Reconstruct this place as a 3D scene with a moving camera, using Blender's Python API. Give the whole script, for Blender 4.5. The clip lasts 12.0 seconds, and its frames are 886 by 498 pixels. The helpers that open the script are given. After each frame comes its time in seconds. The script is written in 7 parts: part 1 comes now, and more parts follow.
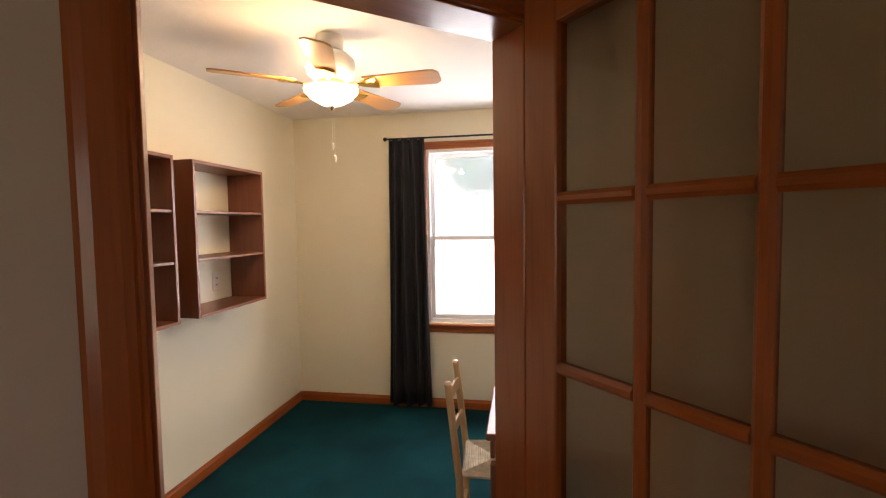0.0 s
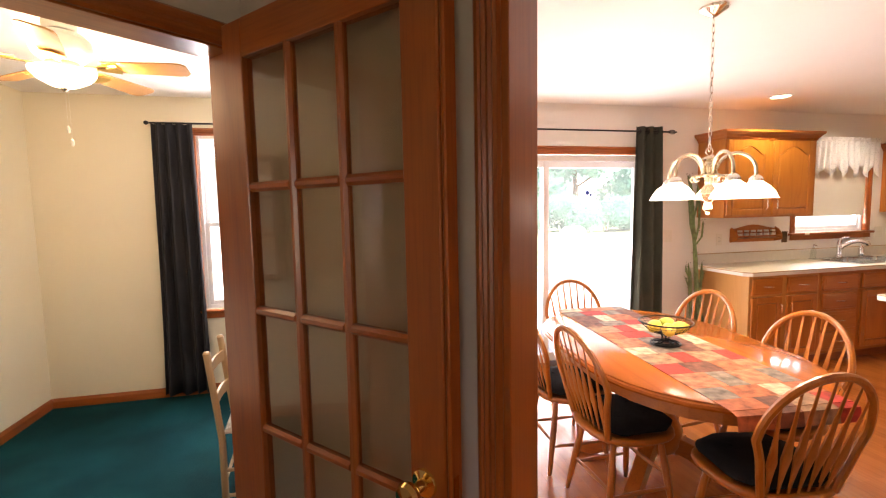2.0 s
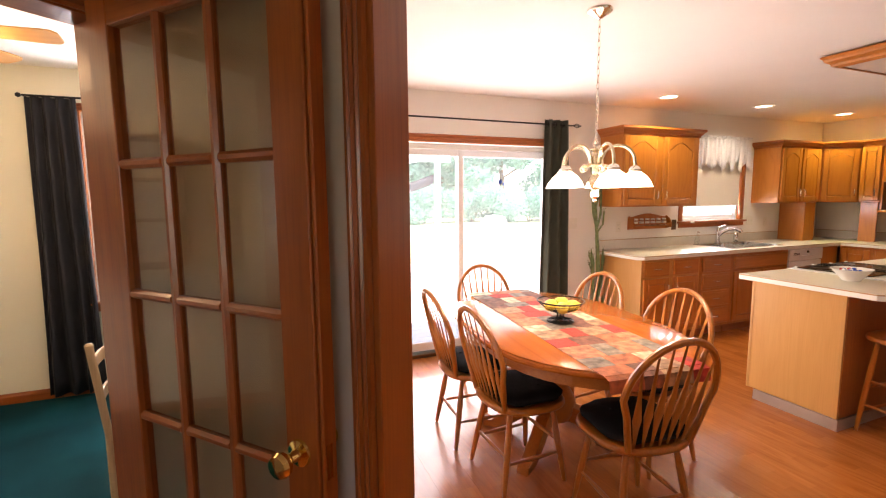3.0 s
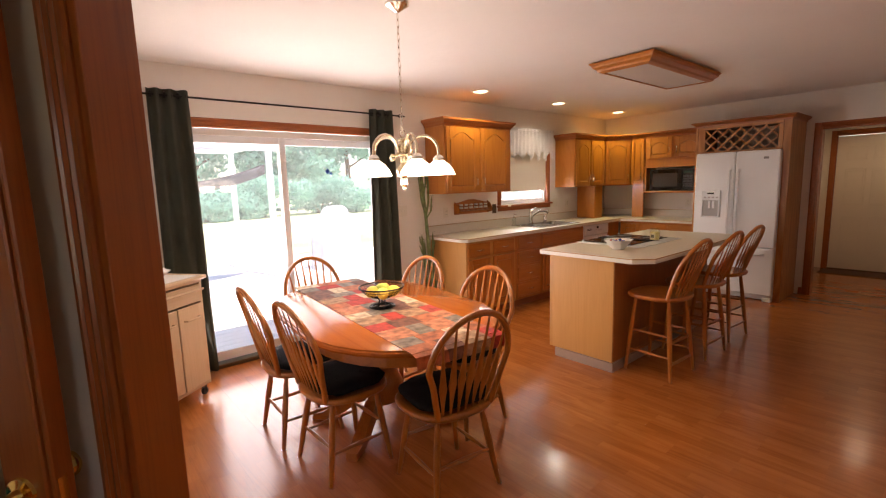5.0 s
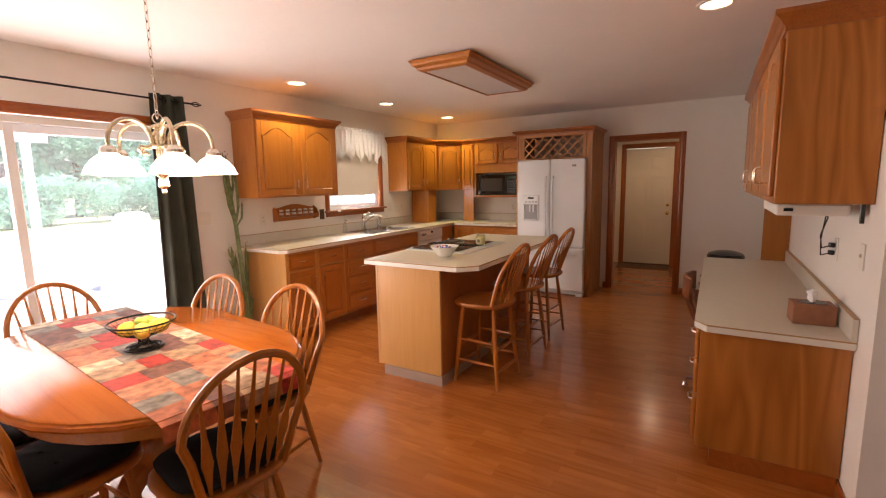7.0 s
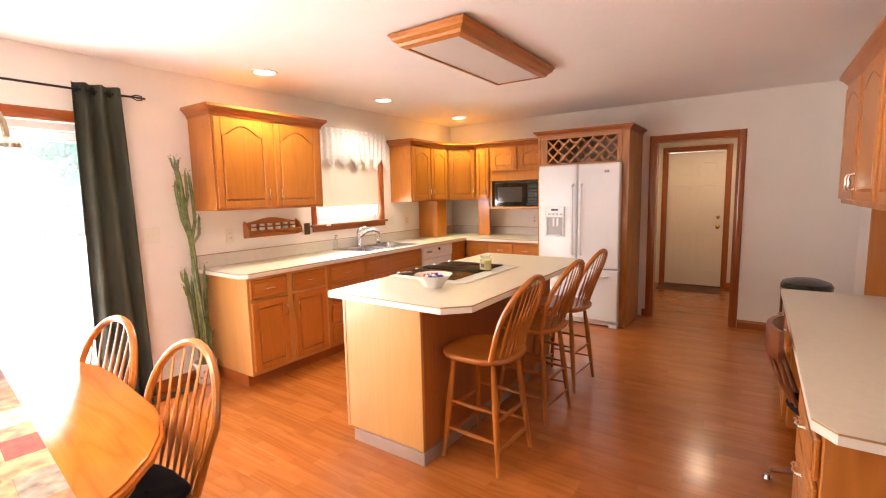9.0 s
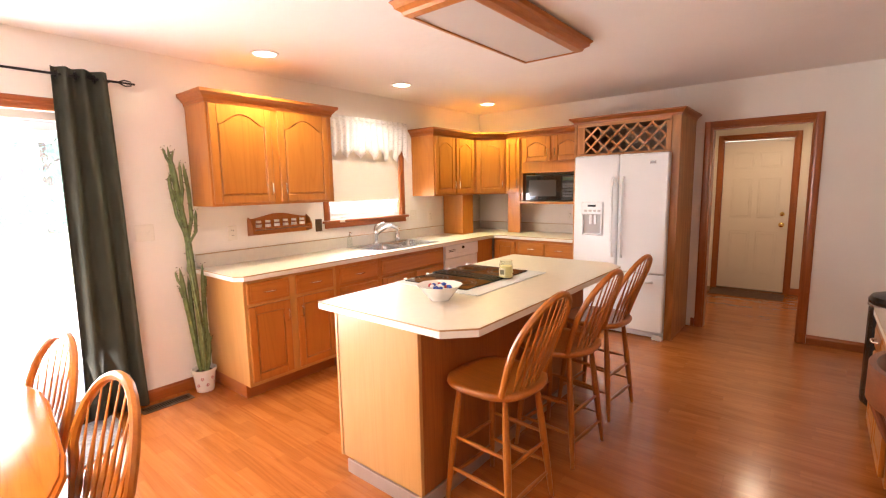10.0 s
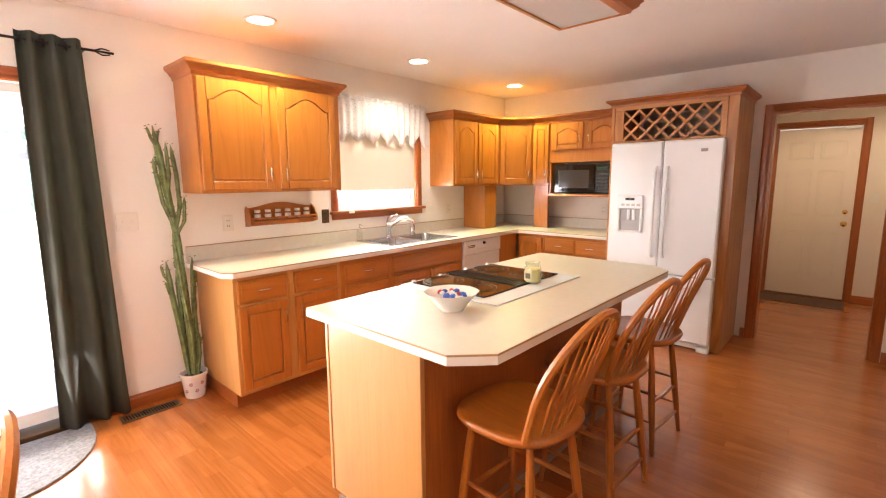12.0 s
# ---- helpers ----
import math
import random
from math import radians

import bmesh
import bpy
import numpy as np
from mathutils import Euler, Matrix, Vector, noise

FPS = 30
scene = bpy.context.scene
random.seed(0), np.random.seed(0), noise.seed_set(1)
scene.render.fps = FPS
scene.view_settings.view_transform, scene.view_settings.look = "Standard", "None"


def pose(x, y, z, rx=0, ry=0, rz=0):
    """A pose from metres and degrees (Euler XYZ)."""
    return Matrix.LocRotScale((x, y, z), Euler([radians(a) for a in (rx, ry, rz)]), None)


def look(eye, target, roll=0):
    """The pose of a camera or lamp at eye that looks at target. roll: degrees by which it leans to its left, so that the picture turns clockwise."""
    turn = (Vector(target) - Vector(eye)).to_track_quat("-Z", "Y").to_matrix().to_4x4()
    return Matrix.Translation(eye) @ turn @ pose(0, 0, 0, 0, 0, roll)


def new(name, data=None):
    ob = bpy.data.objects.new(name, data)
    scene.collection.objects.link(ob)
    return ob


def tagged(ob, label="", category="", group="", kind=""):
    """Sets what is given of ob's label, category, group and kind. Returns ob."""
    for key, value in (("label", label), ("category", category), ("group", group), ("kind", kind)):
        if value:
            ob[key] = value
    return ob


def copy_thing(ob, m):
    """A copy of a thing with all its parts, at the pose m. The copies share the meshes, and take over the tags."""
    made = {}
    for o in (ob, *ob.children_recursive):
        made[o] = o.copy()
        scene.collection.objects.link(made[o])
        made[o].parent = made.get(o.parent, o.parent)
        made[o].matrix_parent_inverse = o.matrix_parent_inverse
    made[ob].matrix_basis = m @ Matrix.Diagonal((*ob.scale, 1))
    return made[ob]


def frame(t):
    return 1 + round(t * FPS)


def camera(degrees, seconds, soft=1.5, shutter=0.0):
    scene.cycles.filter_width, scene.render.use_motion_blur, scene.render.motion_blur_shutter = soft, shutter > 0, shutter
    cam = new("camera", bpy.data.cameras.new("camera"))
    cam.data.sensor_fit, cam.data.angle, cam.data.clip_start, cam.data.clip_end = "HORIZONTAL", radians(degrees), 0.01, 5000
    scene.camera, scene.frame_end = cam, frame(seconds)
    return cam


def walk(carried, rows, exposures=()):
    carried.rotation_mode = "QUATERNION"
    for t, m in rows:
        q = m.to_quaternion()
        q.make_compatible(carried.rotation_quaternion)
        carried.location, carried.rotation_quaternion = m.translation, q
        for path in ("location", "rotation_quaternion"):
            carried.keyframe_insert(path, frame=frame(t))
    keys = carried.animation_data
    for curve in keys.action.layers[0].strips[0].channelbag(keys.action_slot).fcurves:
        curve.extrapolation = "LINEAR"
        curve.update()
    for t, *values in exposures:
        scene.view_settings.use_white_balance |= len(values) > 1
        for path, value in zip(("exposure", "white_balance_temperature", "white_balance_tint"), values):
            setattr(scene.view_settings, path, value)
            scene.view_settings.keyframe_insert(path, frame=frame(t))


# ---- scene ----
cam = camera(88.4, 12.0, soft=1.2)
PATH = [
    (0, (0.328, 0.336, 1.539), (-0.017, 2.302, 1.427), -0.8),
    (0.5, (0.384, 0.224, 1.534), (0.248, 2.216, 1.419), -0.9),
    (1, (0.451, 0.094, 1.53), (0.536, 2.089, 1.418), -0.9),
    (1.5, (0.534, -0.011, 1.524), (0.814, 1.965, 1.385), -1.3),
    (2, (0.63, -0.087, 1.516), (1.084, 1.853, 1.34), -1.1),
    (2.5, (0.694, -0.139, 1.509), (1.289, 1.759, 1.305), -0.8),
    (3, (0.738, -0.175, 1.49), (1.479, 1.669, 1.266), -0.5),
    (3.5, (0.774, -0.205, 1.479), (1.688, 1.558, 1.239), -0.4),
    (5.5, (0.963, -0.307, 1.486), (2.36, 1.095, 1.201), -1.8),
    (6, (1.052, -0.29, 1.462), (2.574, 0.977, 1.181), -1.5),
    (6.5, (1.193, -0.265, 1.473), (2.821, 0.861, 1.19), -1.3),
    (7, (1.333, -0.214, 1.475), (3.034, 0.8, 1.194), -1.1),
    (9, (2.204, 0.011, 1.469), (3.839, 1.138, 1.232), -1.2),
    (9.5, (2.431, 0.086, 1.472), (4.003, 1.298, 1.224), -1.2),
    (10, (2.645, 0.131, 1.487), (4.176, 1.389, 1.218), -1.1),
    (10.5, (2.795, 0.208, 1.472), (4.292, 1.506, 1.198), -0.7),
    (11, (2.901, 0.28, 1.465), (4.381, 1.597, 1.184), -0.4),
    (11.5, (2.964, 0.333, 1.462), (4.434, 1.657, 1.171), -0.1),
    (12, (2.998, 0.37, 1.457), (4.46, 1.701, 1.156), -0.4),
]
EXPOSURES = [(t, stops, kelvin, tint) for t, stops, kelvin, tint in (
    (0.0, 1.18, 7250, 23), (1.0, 1.58, 7250, 23), (2.5, 1.98, 7200, 23.5), (3.7, 1.58, 7150, 23.5), (5.3, 1.3, 7250, 24), (6.5, 1.4, 7250, 24.5),
    (7.2, 1.65, 7200, 24.5), (8.8, 2.57, 6850, 22.5), (9.5, 2.64, 6750, 21.5), (12.0, 2.66, 6550, 19.5))]
walk(cam, [(t, look(eye, target, roll)) for t, eye, target, roll in PATH], EXPOSURES)

# ---- light ----
world = bpy.data.worlds.new("sky")
scene.world = world
world.use_nodes = True
wn = world.node_tree.nodes
sky = wn.new("ShaderNodeTexSky")
sky.sky_type = "NISHITA"
sky.sun_disc = False
sky.sun_elevation, sky.sun_rotation = radians(66), radians(195)
wn["Background"].inputs["Strength"].default_value = 0.15
world.node_tree.links.new(sky.outputs[0], wn["Background"].inputs["Color"])


def lamp(name, kind, m, power, color=(1, 1, 1), size=0.1, size_y=None, spread=None, angle=None):
    data = bpy.data.lights.new(name, kind)
    data.energy, data.color = power, color
    if kind == "AREA":
        data.size = size
        if size_y:
            data.shape, data.size_y = "RECTANGLE", size_y
        if spread:
            data.spread = radians(spread)
    elif kind == "SUN":
        data.angle = radians(angle)
    else:
        data.shadow_soft_size = size
        if kind == "SPOT":
            data.spot_size, data.spot_blend = radians(spread), 0.6
    ob = new(name, data)
    ob.matrix_world = m
    return ob


WARM = (1.0, 0.72, 0.42)
lamp("sun", "SUN", look((6, -11, 27), (3, 0, 0)), 5.0, (1.0, 0.95, 0.88), angle=0.5)
lamp("daylight_slider", "AREA", look((2.55, 3.86, 1.05), (2.55, 0, 2.2)), 25, (1.0, 0.97, 0.95), 1.85, 1.9)
lamp("daylight_sink", "AREA", look((5.82, 3.86, 1.3), (5.82, 0, 1.2)), 7, (0.88, 0.94, 1.0), 0.85, 0.25)
lamp("daylight_den", "AREA", look((-0.02, 4.12, 1.45), (-0.02, 0, 1.2)), 14, (0.86, 0.93, 1.0), 0.8, 1.3)
CANS = [(4.46, 3.21), (5.83, 3.21), (7.25, 3.2), (4.43, -0.16)]
CAN_POWER = [(13, (1.0, 0.96, 0.55)), (8, (1.0, 0.97, 0.78)), (13.5, (0.97, 1.0, 0.36)), (2, (1.0, 0.88, 0.55))]
for (cx, cy), (power, tint) in zip(CANS, CAN_POWER):
    lamp("can_light", "SPOT", look((cx, cy, 2.39), (cx, cy, 0)), power, tint, 0.05, spread=150)
HUB = (2.41, 1.80)
FAN = (-0.58, 2.45)
# Added fill through an unseen window behind the walk, to brighten the hall.
lamp("daylight_hall", "AREA", look((-0.25, -1.72, 1.4), (0.1, 0.5, 1.2)), 0.75, (1.0, 0.94, 0.86), 1.0, 1.2)
# Assumed daylight from an unseen passage window; gives the wall corner its bluish light.
lamp("daylight_passage", "AREA", look((2.9, -3.1, 1.4), (2.9, 0, 1.2)), 0.7, (0.85, 0.9, 1.0), 0.8, 1.2)
lamp("back_hall_light", "SPOT", look((9.0, 0.5, 2.38), (9.2, 0.5, 0)), 6.5, (1.0, 0.80, 0.52), 0.08, spread=160)

# ---- materials ----


def mat(name, color, rough=0.5, metal=0.0, coat=0.0):
    m = bpy.data.materials.new(name)
    m.use_nodes = True
    b = m.node_tree.nodes["Principled BSDF"]
    b.inputs["Base Color"].default_value = (*color, 1)
    b.inputs["Roughness"].default_value = rough
    b.inputs["Metallic"].default_value = metal
    b.inputs["Coat Weight"].default_value = coat
    b.inputs["Coat Roughness"].default_value = 0.15
    return m


def node(m, kind, **inputs):
    n = m.node_tree.nodes.new(kind)
    for k, v in inputs.items():
        n.inputs[k.replace("_", " ")].default_value = v
    return n


def wire(m, a, b):
    m.node_tree.links.new(a, b)


def coords(m, scale):
    tc = node(m, "ShaderNodeTexCoord")
    mp = node(m, "ShaderNodeMapping", Scale=scale)
    wire(m, tc.outputs["Object"], mp.inputs["Vector"])
    return mp.outputs[0]


def ramp(m, fac, stops):
    r = node(m, "ShaderNodeValToRGB")
    e = r.color_ramp.elements
    e[0].position, e[0].color = stops[0][0], (*stops[0][1], 1)
    e[1].position, e[1].color = stops[-1][0], (*stops[-1][1], 1)
    for p, c in stops[1:-1]:
        e.new(p).color = (*c, 1)
    wire(m, fac, r.inputs[0])
    return r.outputs[0]


def mix(m, a, b, fac, mode="MIX"):
    n = m.node_tree.nodes.new("ShaderNodeMix")
    n.data_type, n.blend_type = "RGBA", mode
    if isinstance(fac, float):
        n.inputs[0].default_value = fac
    else:
        wire(m, fac, n.inputs[0])
    for v, i in ((a, 6), (b, 7)):
        if isinstance(v, tuple):
            n.inputs[i].default_value = (*v, 1)
        else:
            wire(m, v, n.inputs[i])
    return n.outputs[2]


def bump(m, height, strength=0.2, distance=0.002):
    b = node(m, "ShaderNodeBump", Strength=strength, Distance=distance)
    wire(m, height, b.inputs["Height"])
    wire(m, b.outputs[0], m.node_tree.nodes["Principled BSDF"].inputs["Normal"])


def base(m, color):
    wire(m, color, m.node_tree.nodes["Principled BSDF"].inputs["Base Color"])


def mottled(name, color, rough=0.6, scale=3.0, amount=0.12, grain=0.3, grain_scale=120, metal=0.0, dist=0.0015):
    m = mat(name, color, rough, metal)
    v = coords(m, (1, 1, 1))
    n1 = node(m, "ShaderNodeTexNoise", Scale=scale, Detail=3.0)
    n2 = node(m, "ShaderNodeTexNoise", Scale=grain_scale, Detail=4.0)
    wire(m, v, n1.inputs["Vector"])
    wire(m, v, n2.inputs["Vector"])
    lo = tuple(c * (1 - amount) for c in color)
    hi = tuple(min(1, c * (1 + amount)) for c in color)
    base(m, ramp(m, n1.outputs[0], [(0.3, lo), (0.7, hi)]))
    bump(m, n2.outputs[0], grain, dist)
    return m


def wood(name, dark, mid, light, axis="z", rough=0.35, coat=0.25, scale=1.0, figure=0.5):
    """Grain that runs along the axis, with pores and cathedral figure."""
    m = mat(name, mid, rough, 0, coat)
    k = {"x": (0.12, 1, 1), "y": (1, 0.12, 1), "z": (1, 1, 0.12)}[axis]
    tc = node(m, "ShaderNodeTexCoord")
    info = node(m, "ShaderNodeObjectInfo")
    add = node(m, "ShaderNodeVectorMath")
    add.operation = "ADD"
    sc = node(m, "ShaderNodeVectorMath")
    sc.operation = "SCALE"
    wire(m, info.outputs["Random"], sc.inputs["Scale"])
    sc.inputs[0].default_value = (7.0, 5.0, 3.0)
    wire(m, tc.outputs["Object"], add.inputs[0])
    wire(m, sc.outputs[0], add.inputs[1])
    mp = node(m, "ShaderNodeMapping", Scale=tuple(c * scale for c in k))
    wire(m, add.outputs[0], mp.inputs["Vector"])
    fig = node(m, "ShaderNodeTexNoise", Scale=5.0, Detail=2.0, Distortion=0.6)
    wire(m, mp.outputs[0], fig.inputs["Vector"])
    rings = node(m, "ShaderNodeMath")
    rings.operation = "MULTIPLY"
    rings.inputs[1].default_value = 14.0
    wire(m, fig.outputs[0], rings.inputs[0])
    fr = node(m, "ShaderNodeMath")
    fr.operation = "PINGPONG"
    fr.inputs[1].default_value = 1.0
    wire(m, rings.outputs[0], fr.inputs[0])
    pores = node(m, "ShaderNodeTexNoise", Scale=150.0, Detail=3.0)
    mp2 = node(m, "ShaderNodeMapping", Scale=tuple(0.25 * c if c < 1 else c for c in k))
    wire(m, add.outputs[0], mp2.inputs["Vector"])
    wire(m, mp2.outputs[0], pores.inputs["Vector"])
    soft_dark = tuple(0.45 * a + 0.55 * b for a, b in zip(dark, mid))
    c1 = ramp(m, fr.outputs[0], [(0.0, soft_dark), (0.18, mid), (1.0, light)])
    c2 = ramp(m, pores.outputs[0], [(0.30, dark), (0.50, mid), (0.85, light)])
    c3 = mix(m, c2, c1, figure)
    tone = ramp(m, info.outputs["Random"], [(0.0, (0.88, 0.86, 0.84)), (1.0, (1.0, 1.0, 1.0))])
    base(m, mix(m, c3, tone, 1.0, "MULTIPLY"))
    bump(m, pores.outputs[0], 0.12, 0.0006)
    return m


OAK = ((0.37, 0.118, 0.016), (0.475, 0.165, 0.025), (0.52, 0.19, 0.032))
OAKS = {a: wood("honey_oak_" + a, *OAK, axis=a, figure=0.72, rough=0.32) for a in "xyz"}
PLY = {a: wood("oak_veneer_" + a, (0.33, 0.10, 0.014), (0.40, 0.135, 0.02), (0.56, 0.215, 0.045), axis=a, figure=0.85, rough=0.34, scale=0.8) for a in "xyz"}
RACK = {a: wood("light_rack_oak_" + a, (0.38, 0.14, 0.03), (0.43, 0.17, 0.038), (0.60, 0.28, 0.085), axis=a, figure=0.8, rough=0.36) for a in "xyz"}
# The crown's own dark oak; also stands for shade on the island back.
CROWN_AND_SHADED = {a: wood("crown_and_shaded_oak_" + a, (0.27, 0.07, 0.01), (0.36, 0.105, 0.016), (0.43, 0.135, 0.022), axis=a, figure=0.4) for a in "xyz"}
PALE = ((0.52, 0.245, 0.062), (0.575, 0.285, 0.078), (0.61, 0.31, 0.092))
PALES = {a: wood("pale_oak_" + a, *PALE, axis=a, rough=0.4, figure=0.55) for a in "xyz"}
TRIM = ((0.24, 0.055, 0.008), (0.35, 0.086, 0.013), (0.41, 0.108, 0.018))
TRIMS = {a: wood("stained_trim_" + a, *TRIM, axis=a, rough=0.3, coat=0.35) for a in "xyz"}
CHAIRWOOD = {a: wood("chair_oak_" + a, (0.31, 0.086, 0.010), (0.43, 0.132, 0.015), (0.50, 0.165, 0.022), axis=a, rough=0.3, coat=0.35) for a in "xyz"}
MAHOG = {a: wood("shelf_veneer_" + a, (0.13, 0.035, 0.012), (0.2, 0.06, 0.022), (0.25, 0.08, 0.03), axis=a, rough=0.4) for a in "xyz"}
BIRCH = {a: wood("birch_" + a, (0.60, 0.42, 0.25), (0.66, 0.48, 0.30), (0.69, 0.51, 0.33), axis=a, rough=0.4) for a in "xyz"}
PINE = wood("pine_seat_posts", (0.45, 0.27, 0.12), (0.55, 0.36, 0.18), (0.62, 0.42, 0.22), axis="z", rough=0.45)
PLANK = wood("laminate", (0.35, 0.100, 0.020), (0.465, 0.145, 0.030), (0.55, 0.188, 0.044), axis="y", rough=0.25, coat=0.35, figure=0.6, scale=1.1)
pb = PLANK.node_tree.nodes["Principled BSDF"]
strips = node(PLANK, "ShaderNodeTexBrick", Scale=1.0)
strips.offset, strips.offset_frequency, strips.squash = 0.37, 2, 1.0
for key_, val_ in (("Mortar Size", 0.0007), ("Brick Width", 0.33), ("Row Height", 0.065), ("Bias", 0.0), ("Mortar Smooth", 0.1)):
    strips.inputs[key_].default_value = val_
strips.inputs["Color1"].default_value = (1.0, 1.0, 1.0, 1)
strips.inputs["Color2"].default_value = (0.84, 0.80, 0.77, 1)
strips.inputs["Mortar"].default_value = (0.80, 0.75, 0.71, 1)
tcp = node(PLANK, "ShaderNodeTexCoord")
turn = node(PLANK, "ShaderNodeMapping", Rotation=(0, 0, math.pi / 2))
wire(PLANK, tcp.outputs["Object"], turn.inputs["Vector"])
wire(PLANK, turn.outputs[0], strips.inputs["Vector"])
before = pb.inputs["Base Color"].links[0].from_socket
wire(PLANK, mix(PLANK, before, strips.outputs["Color"], 1.0, "MULTIPLY"), pb.inputs["Base Color"])
WALL = mottled("wall_paint", (0.83, 0.79, 0.735), 0.75, 2.0, 0.02, 0.25, 90)
WALLDEN = mottled("den_paint", (0.80, 0.74, 0.58), 0.75, 2.0, 0.02, 0.25, 90)
WALLENTRY = mottled("back_hall_paint", (0.78, 0.70, 0.60), 0.75, 2.0, 0.02, 0.25, 90)
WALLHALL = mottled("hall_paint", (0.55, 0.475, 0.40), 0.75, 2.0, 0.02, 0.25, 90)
CEIL = mottled("textured_ceiling", (0.87, 0.835, 0.79), 0.9, 1.5, 0.02, 0.5, 14, dist=0.005)
CARPET = mottled("teal_carpet", (0.0005, 0.042, 0.052), 0.95, 2.2, 0.35, 1.0, 400, dist=0.006)
LAM = mottled("counter_laminate", (0.64, 0.585, 0.50), 0.34, 30.0, 0.03, 0.05, 200)
EDGEBAND = mat("counter_edge", (0.78, 0.74, 0.66), 0.4)
BAND = mat("counter_band", (0.42, 0.24, 0.09), 0.4)
WHITE = mottled("white_enamel", (0.83, 0.87, 0.90), 0.16, 2.0, 0.02, 0.08, 160)
WHITEM = mottled("white_paint", (0.78, 0.76, 0.70), 0.45, 2.0, 0.02, 0.1, 100)
CREAM = mottled("cream_door", (0.82, 0.73, 0.62), 0.4, 2.0, 0.02, 0.1, 100)
VINYL = mottled("white_vinyl", (0.82, 0.83, 0.84), 0.35, 2.0, 0.02, 0.05, 100)
PLASTIC = mat("ivory_plastic", (0.78, 0.74, 0.66), 0.35)
BLACK = mottled("black_plastic", (0.012, 0.012, 0.013), 0.25, 5.0, 0.2, 0.05, 200)
BLACKGLASS = mat("black_glass", (0.008, 0.007, 0.007), 0.06)
IRON = mottled("black_iron", (0.015, 0.013, 0.012), 0.45, 8.0, 0.2, 0.2, 200, metal=0.6)
CHROME = mottled("chrome", (0.78, 0.78, 0.78), 0.12, 6.0, 0.04, 0.02, 200, metal=1.0)
NICKEL = mottled("satin_nickel", (0.80, 0.76, 0.68), 0.20, 6.0, 0.05, 0.02, 200, metal=1.0)
STEEL = mottled("brushed_steel", (0.55, 0.56, 0.57), 0.25, 6.0, 0.05, 0.08, 300, metal=1.0)
ANTIQUE = mottled("antique_brass", (0.72, 0.62, 0.45), 0.25, 6.0, 0.08, 0.02, 200, metal=0.9)
BRASS = mottled("polished_brass", (0.83, 0.60, 0.22), 0.12, 6.0, 0.05, 0.02, 200, metal=1.0)
CURTAIN = mottled("curtain_cloth", (0.052, 0.056, 0.043), 0.85, 4.0, 0.15, 0.8, 500)
CURTAINDEN = mottled("den_curtain_cloth", (0.026, 0.026, 0.030), 0.6, 4.0, 0.15, 0.8, 500)
CUSHION = mottled("black_cushion_cloth", (0.012, 0.012, 0.014), 0.9, 12.0, 0.3, 0.8, 400)
RUSH = mottled("woven_rush", (0.62, 0.54, 0.42), 0.8, 30.0, 0.2, 0.8, 150)
CERAMIC = mottled("white_ceramic", (0.80, 0.78, 0.74), 0.15, 6.0, 0.03, 0.03, 100)
SOIL = mottled("potting_soil", (0.05, 0.03, 0.02), 0.95, 40.0, 0.4, 1.0, 80, dist=0.01)
CACTUS = mottled("cactus_skin", (0.15, 0.20, 0.07), 0.55, 22.0, 0.45, 0.4, 60)
MATGREY = mottled("grey_mat", (0.24, 0.23, 0.22), 0.95, 60.0, 0.3, 1.0, 150, dist=0.006)
BROWNMETAL = mottled("vent_metal", (0.12, 0.07, 0.035), 0.4, 8.0, 0.2, 0.1, 200, metal=0.7)
RUBBER = mat("black_rubber", (0.015, 0.015, 0.015), 0.7)
for matt in (CARPET, CUSHION, CURTAIN, CURTAINDEN):
    matt.node_tree.nodes["Principled BSDF"].inputs["Specular IOR Level"].default_value = 0.12
LEMON = mottled("lemon_peel", (0.72, 0.50, 0.07), 0.45, 8.0, 0.1, 0.4, 90)
LIME = mottled("lime_peel", (0.35, 0.48, 0.06), 0.45, 8.0, 0.1, 0.4, 90)
WAX = mat("yellow_wax", (0.78, 0.66, 0.30), 0.5)
BLUE = mat("blue_wrapper", (0.02, 0.07, 0.38), 0.35)
RED = mat("red_wrapper", (0.45, 0.03, 0.03), 0.35)
TISSUEBOX = mottled("brown_card", (0.30, 0.12, 0.06), 0.6, 20.0, 0.15, 0.1, 100)
TISSUE = mat("white_tissue", (0.80, 0.79, 0.77), 0.8)
KICK = mottled("toe_kick_vinyl", (0.36, 0.25, 0.19), 0.5, 5.0, 0.1, 0.1, 100)


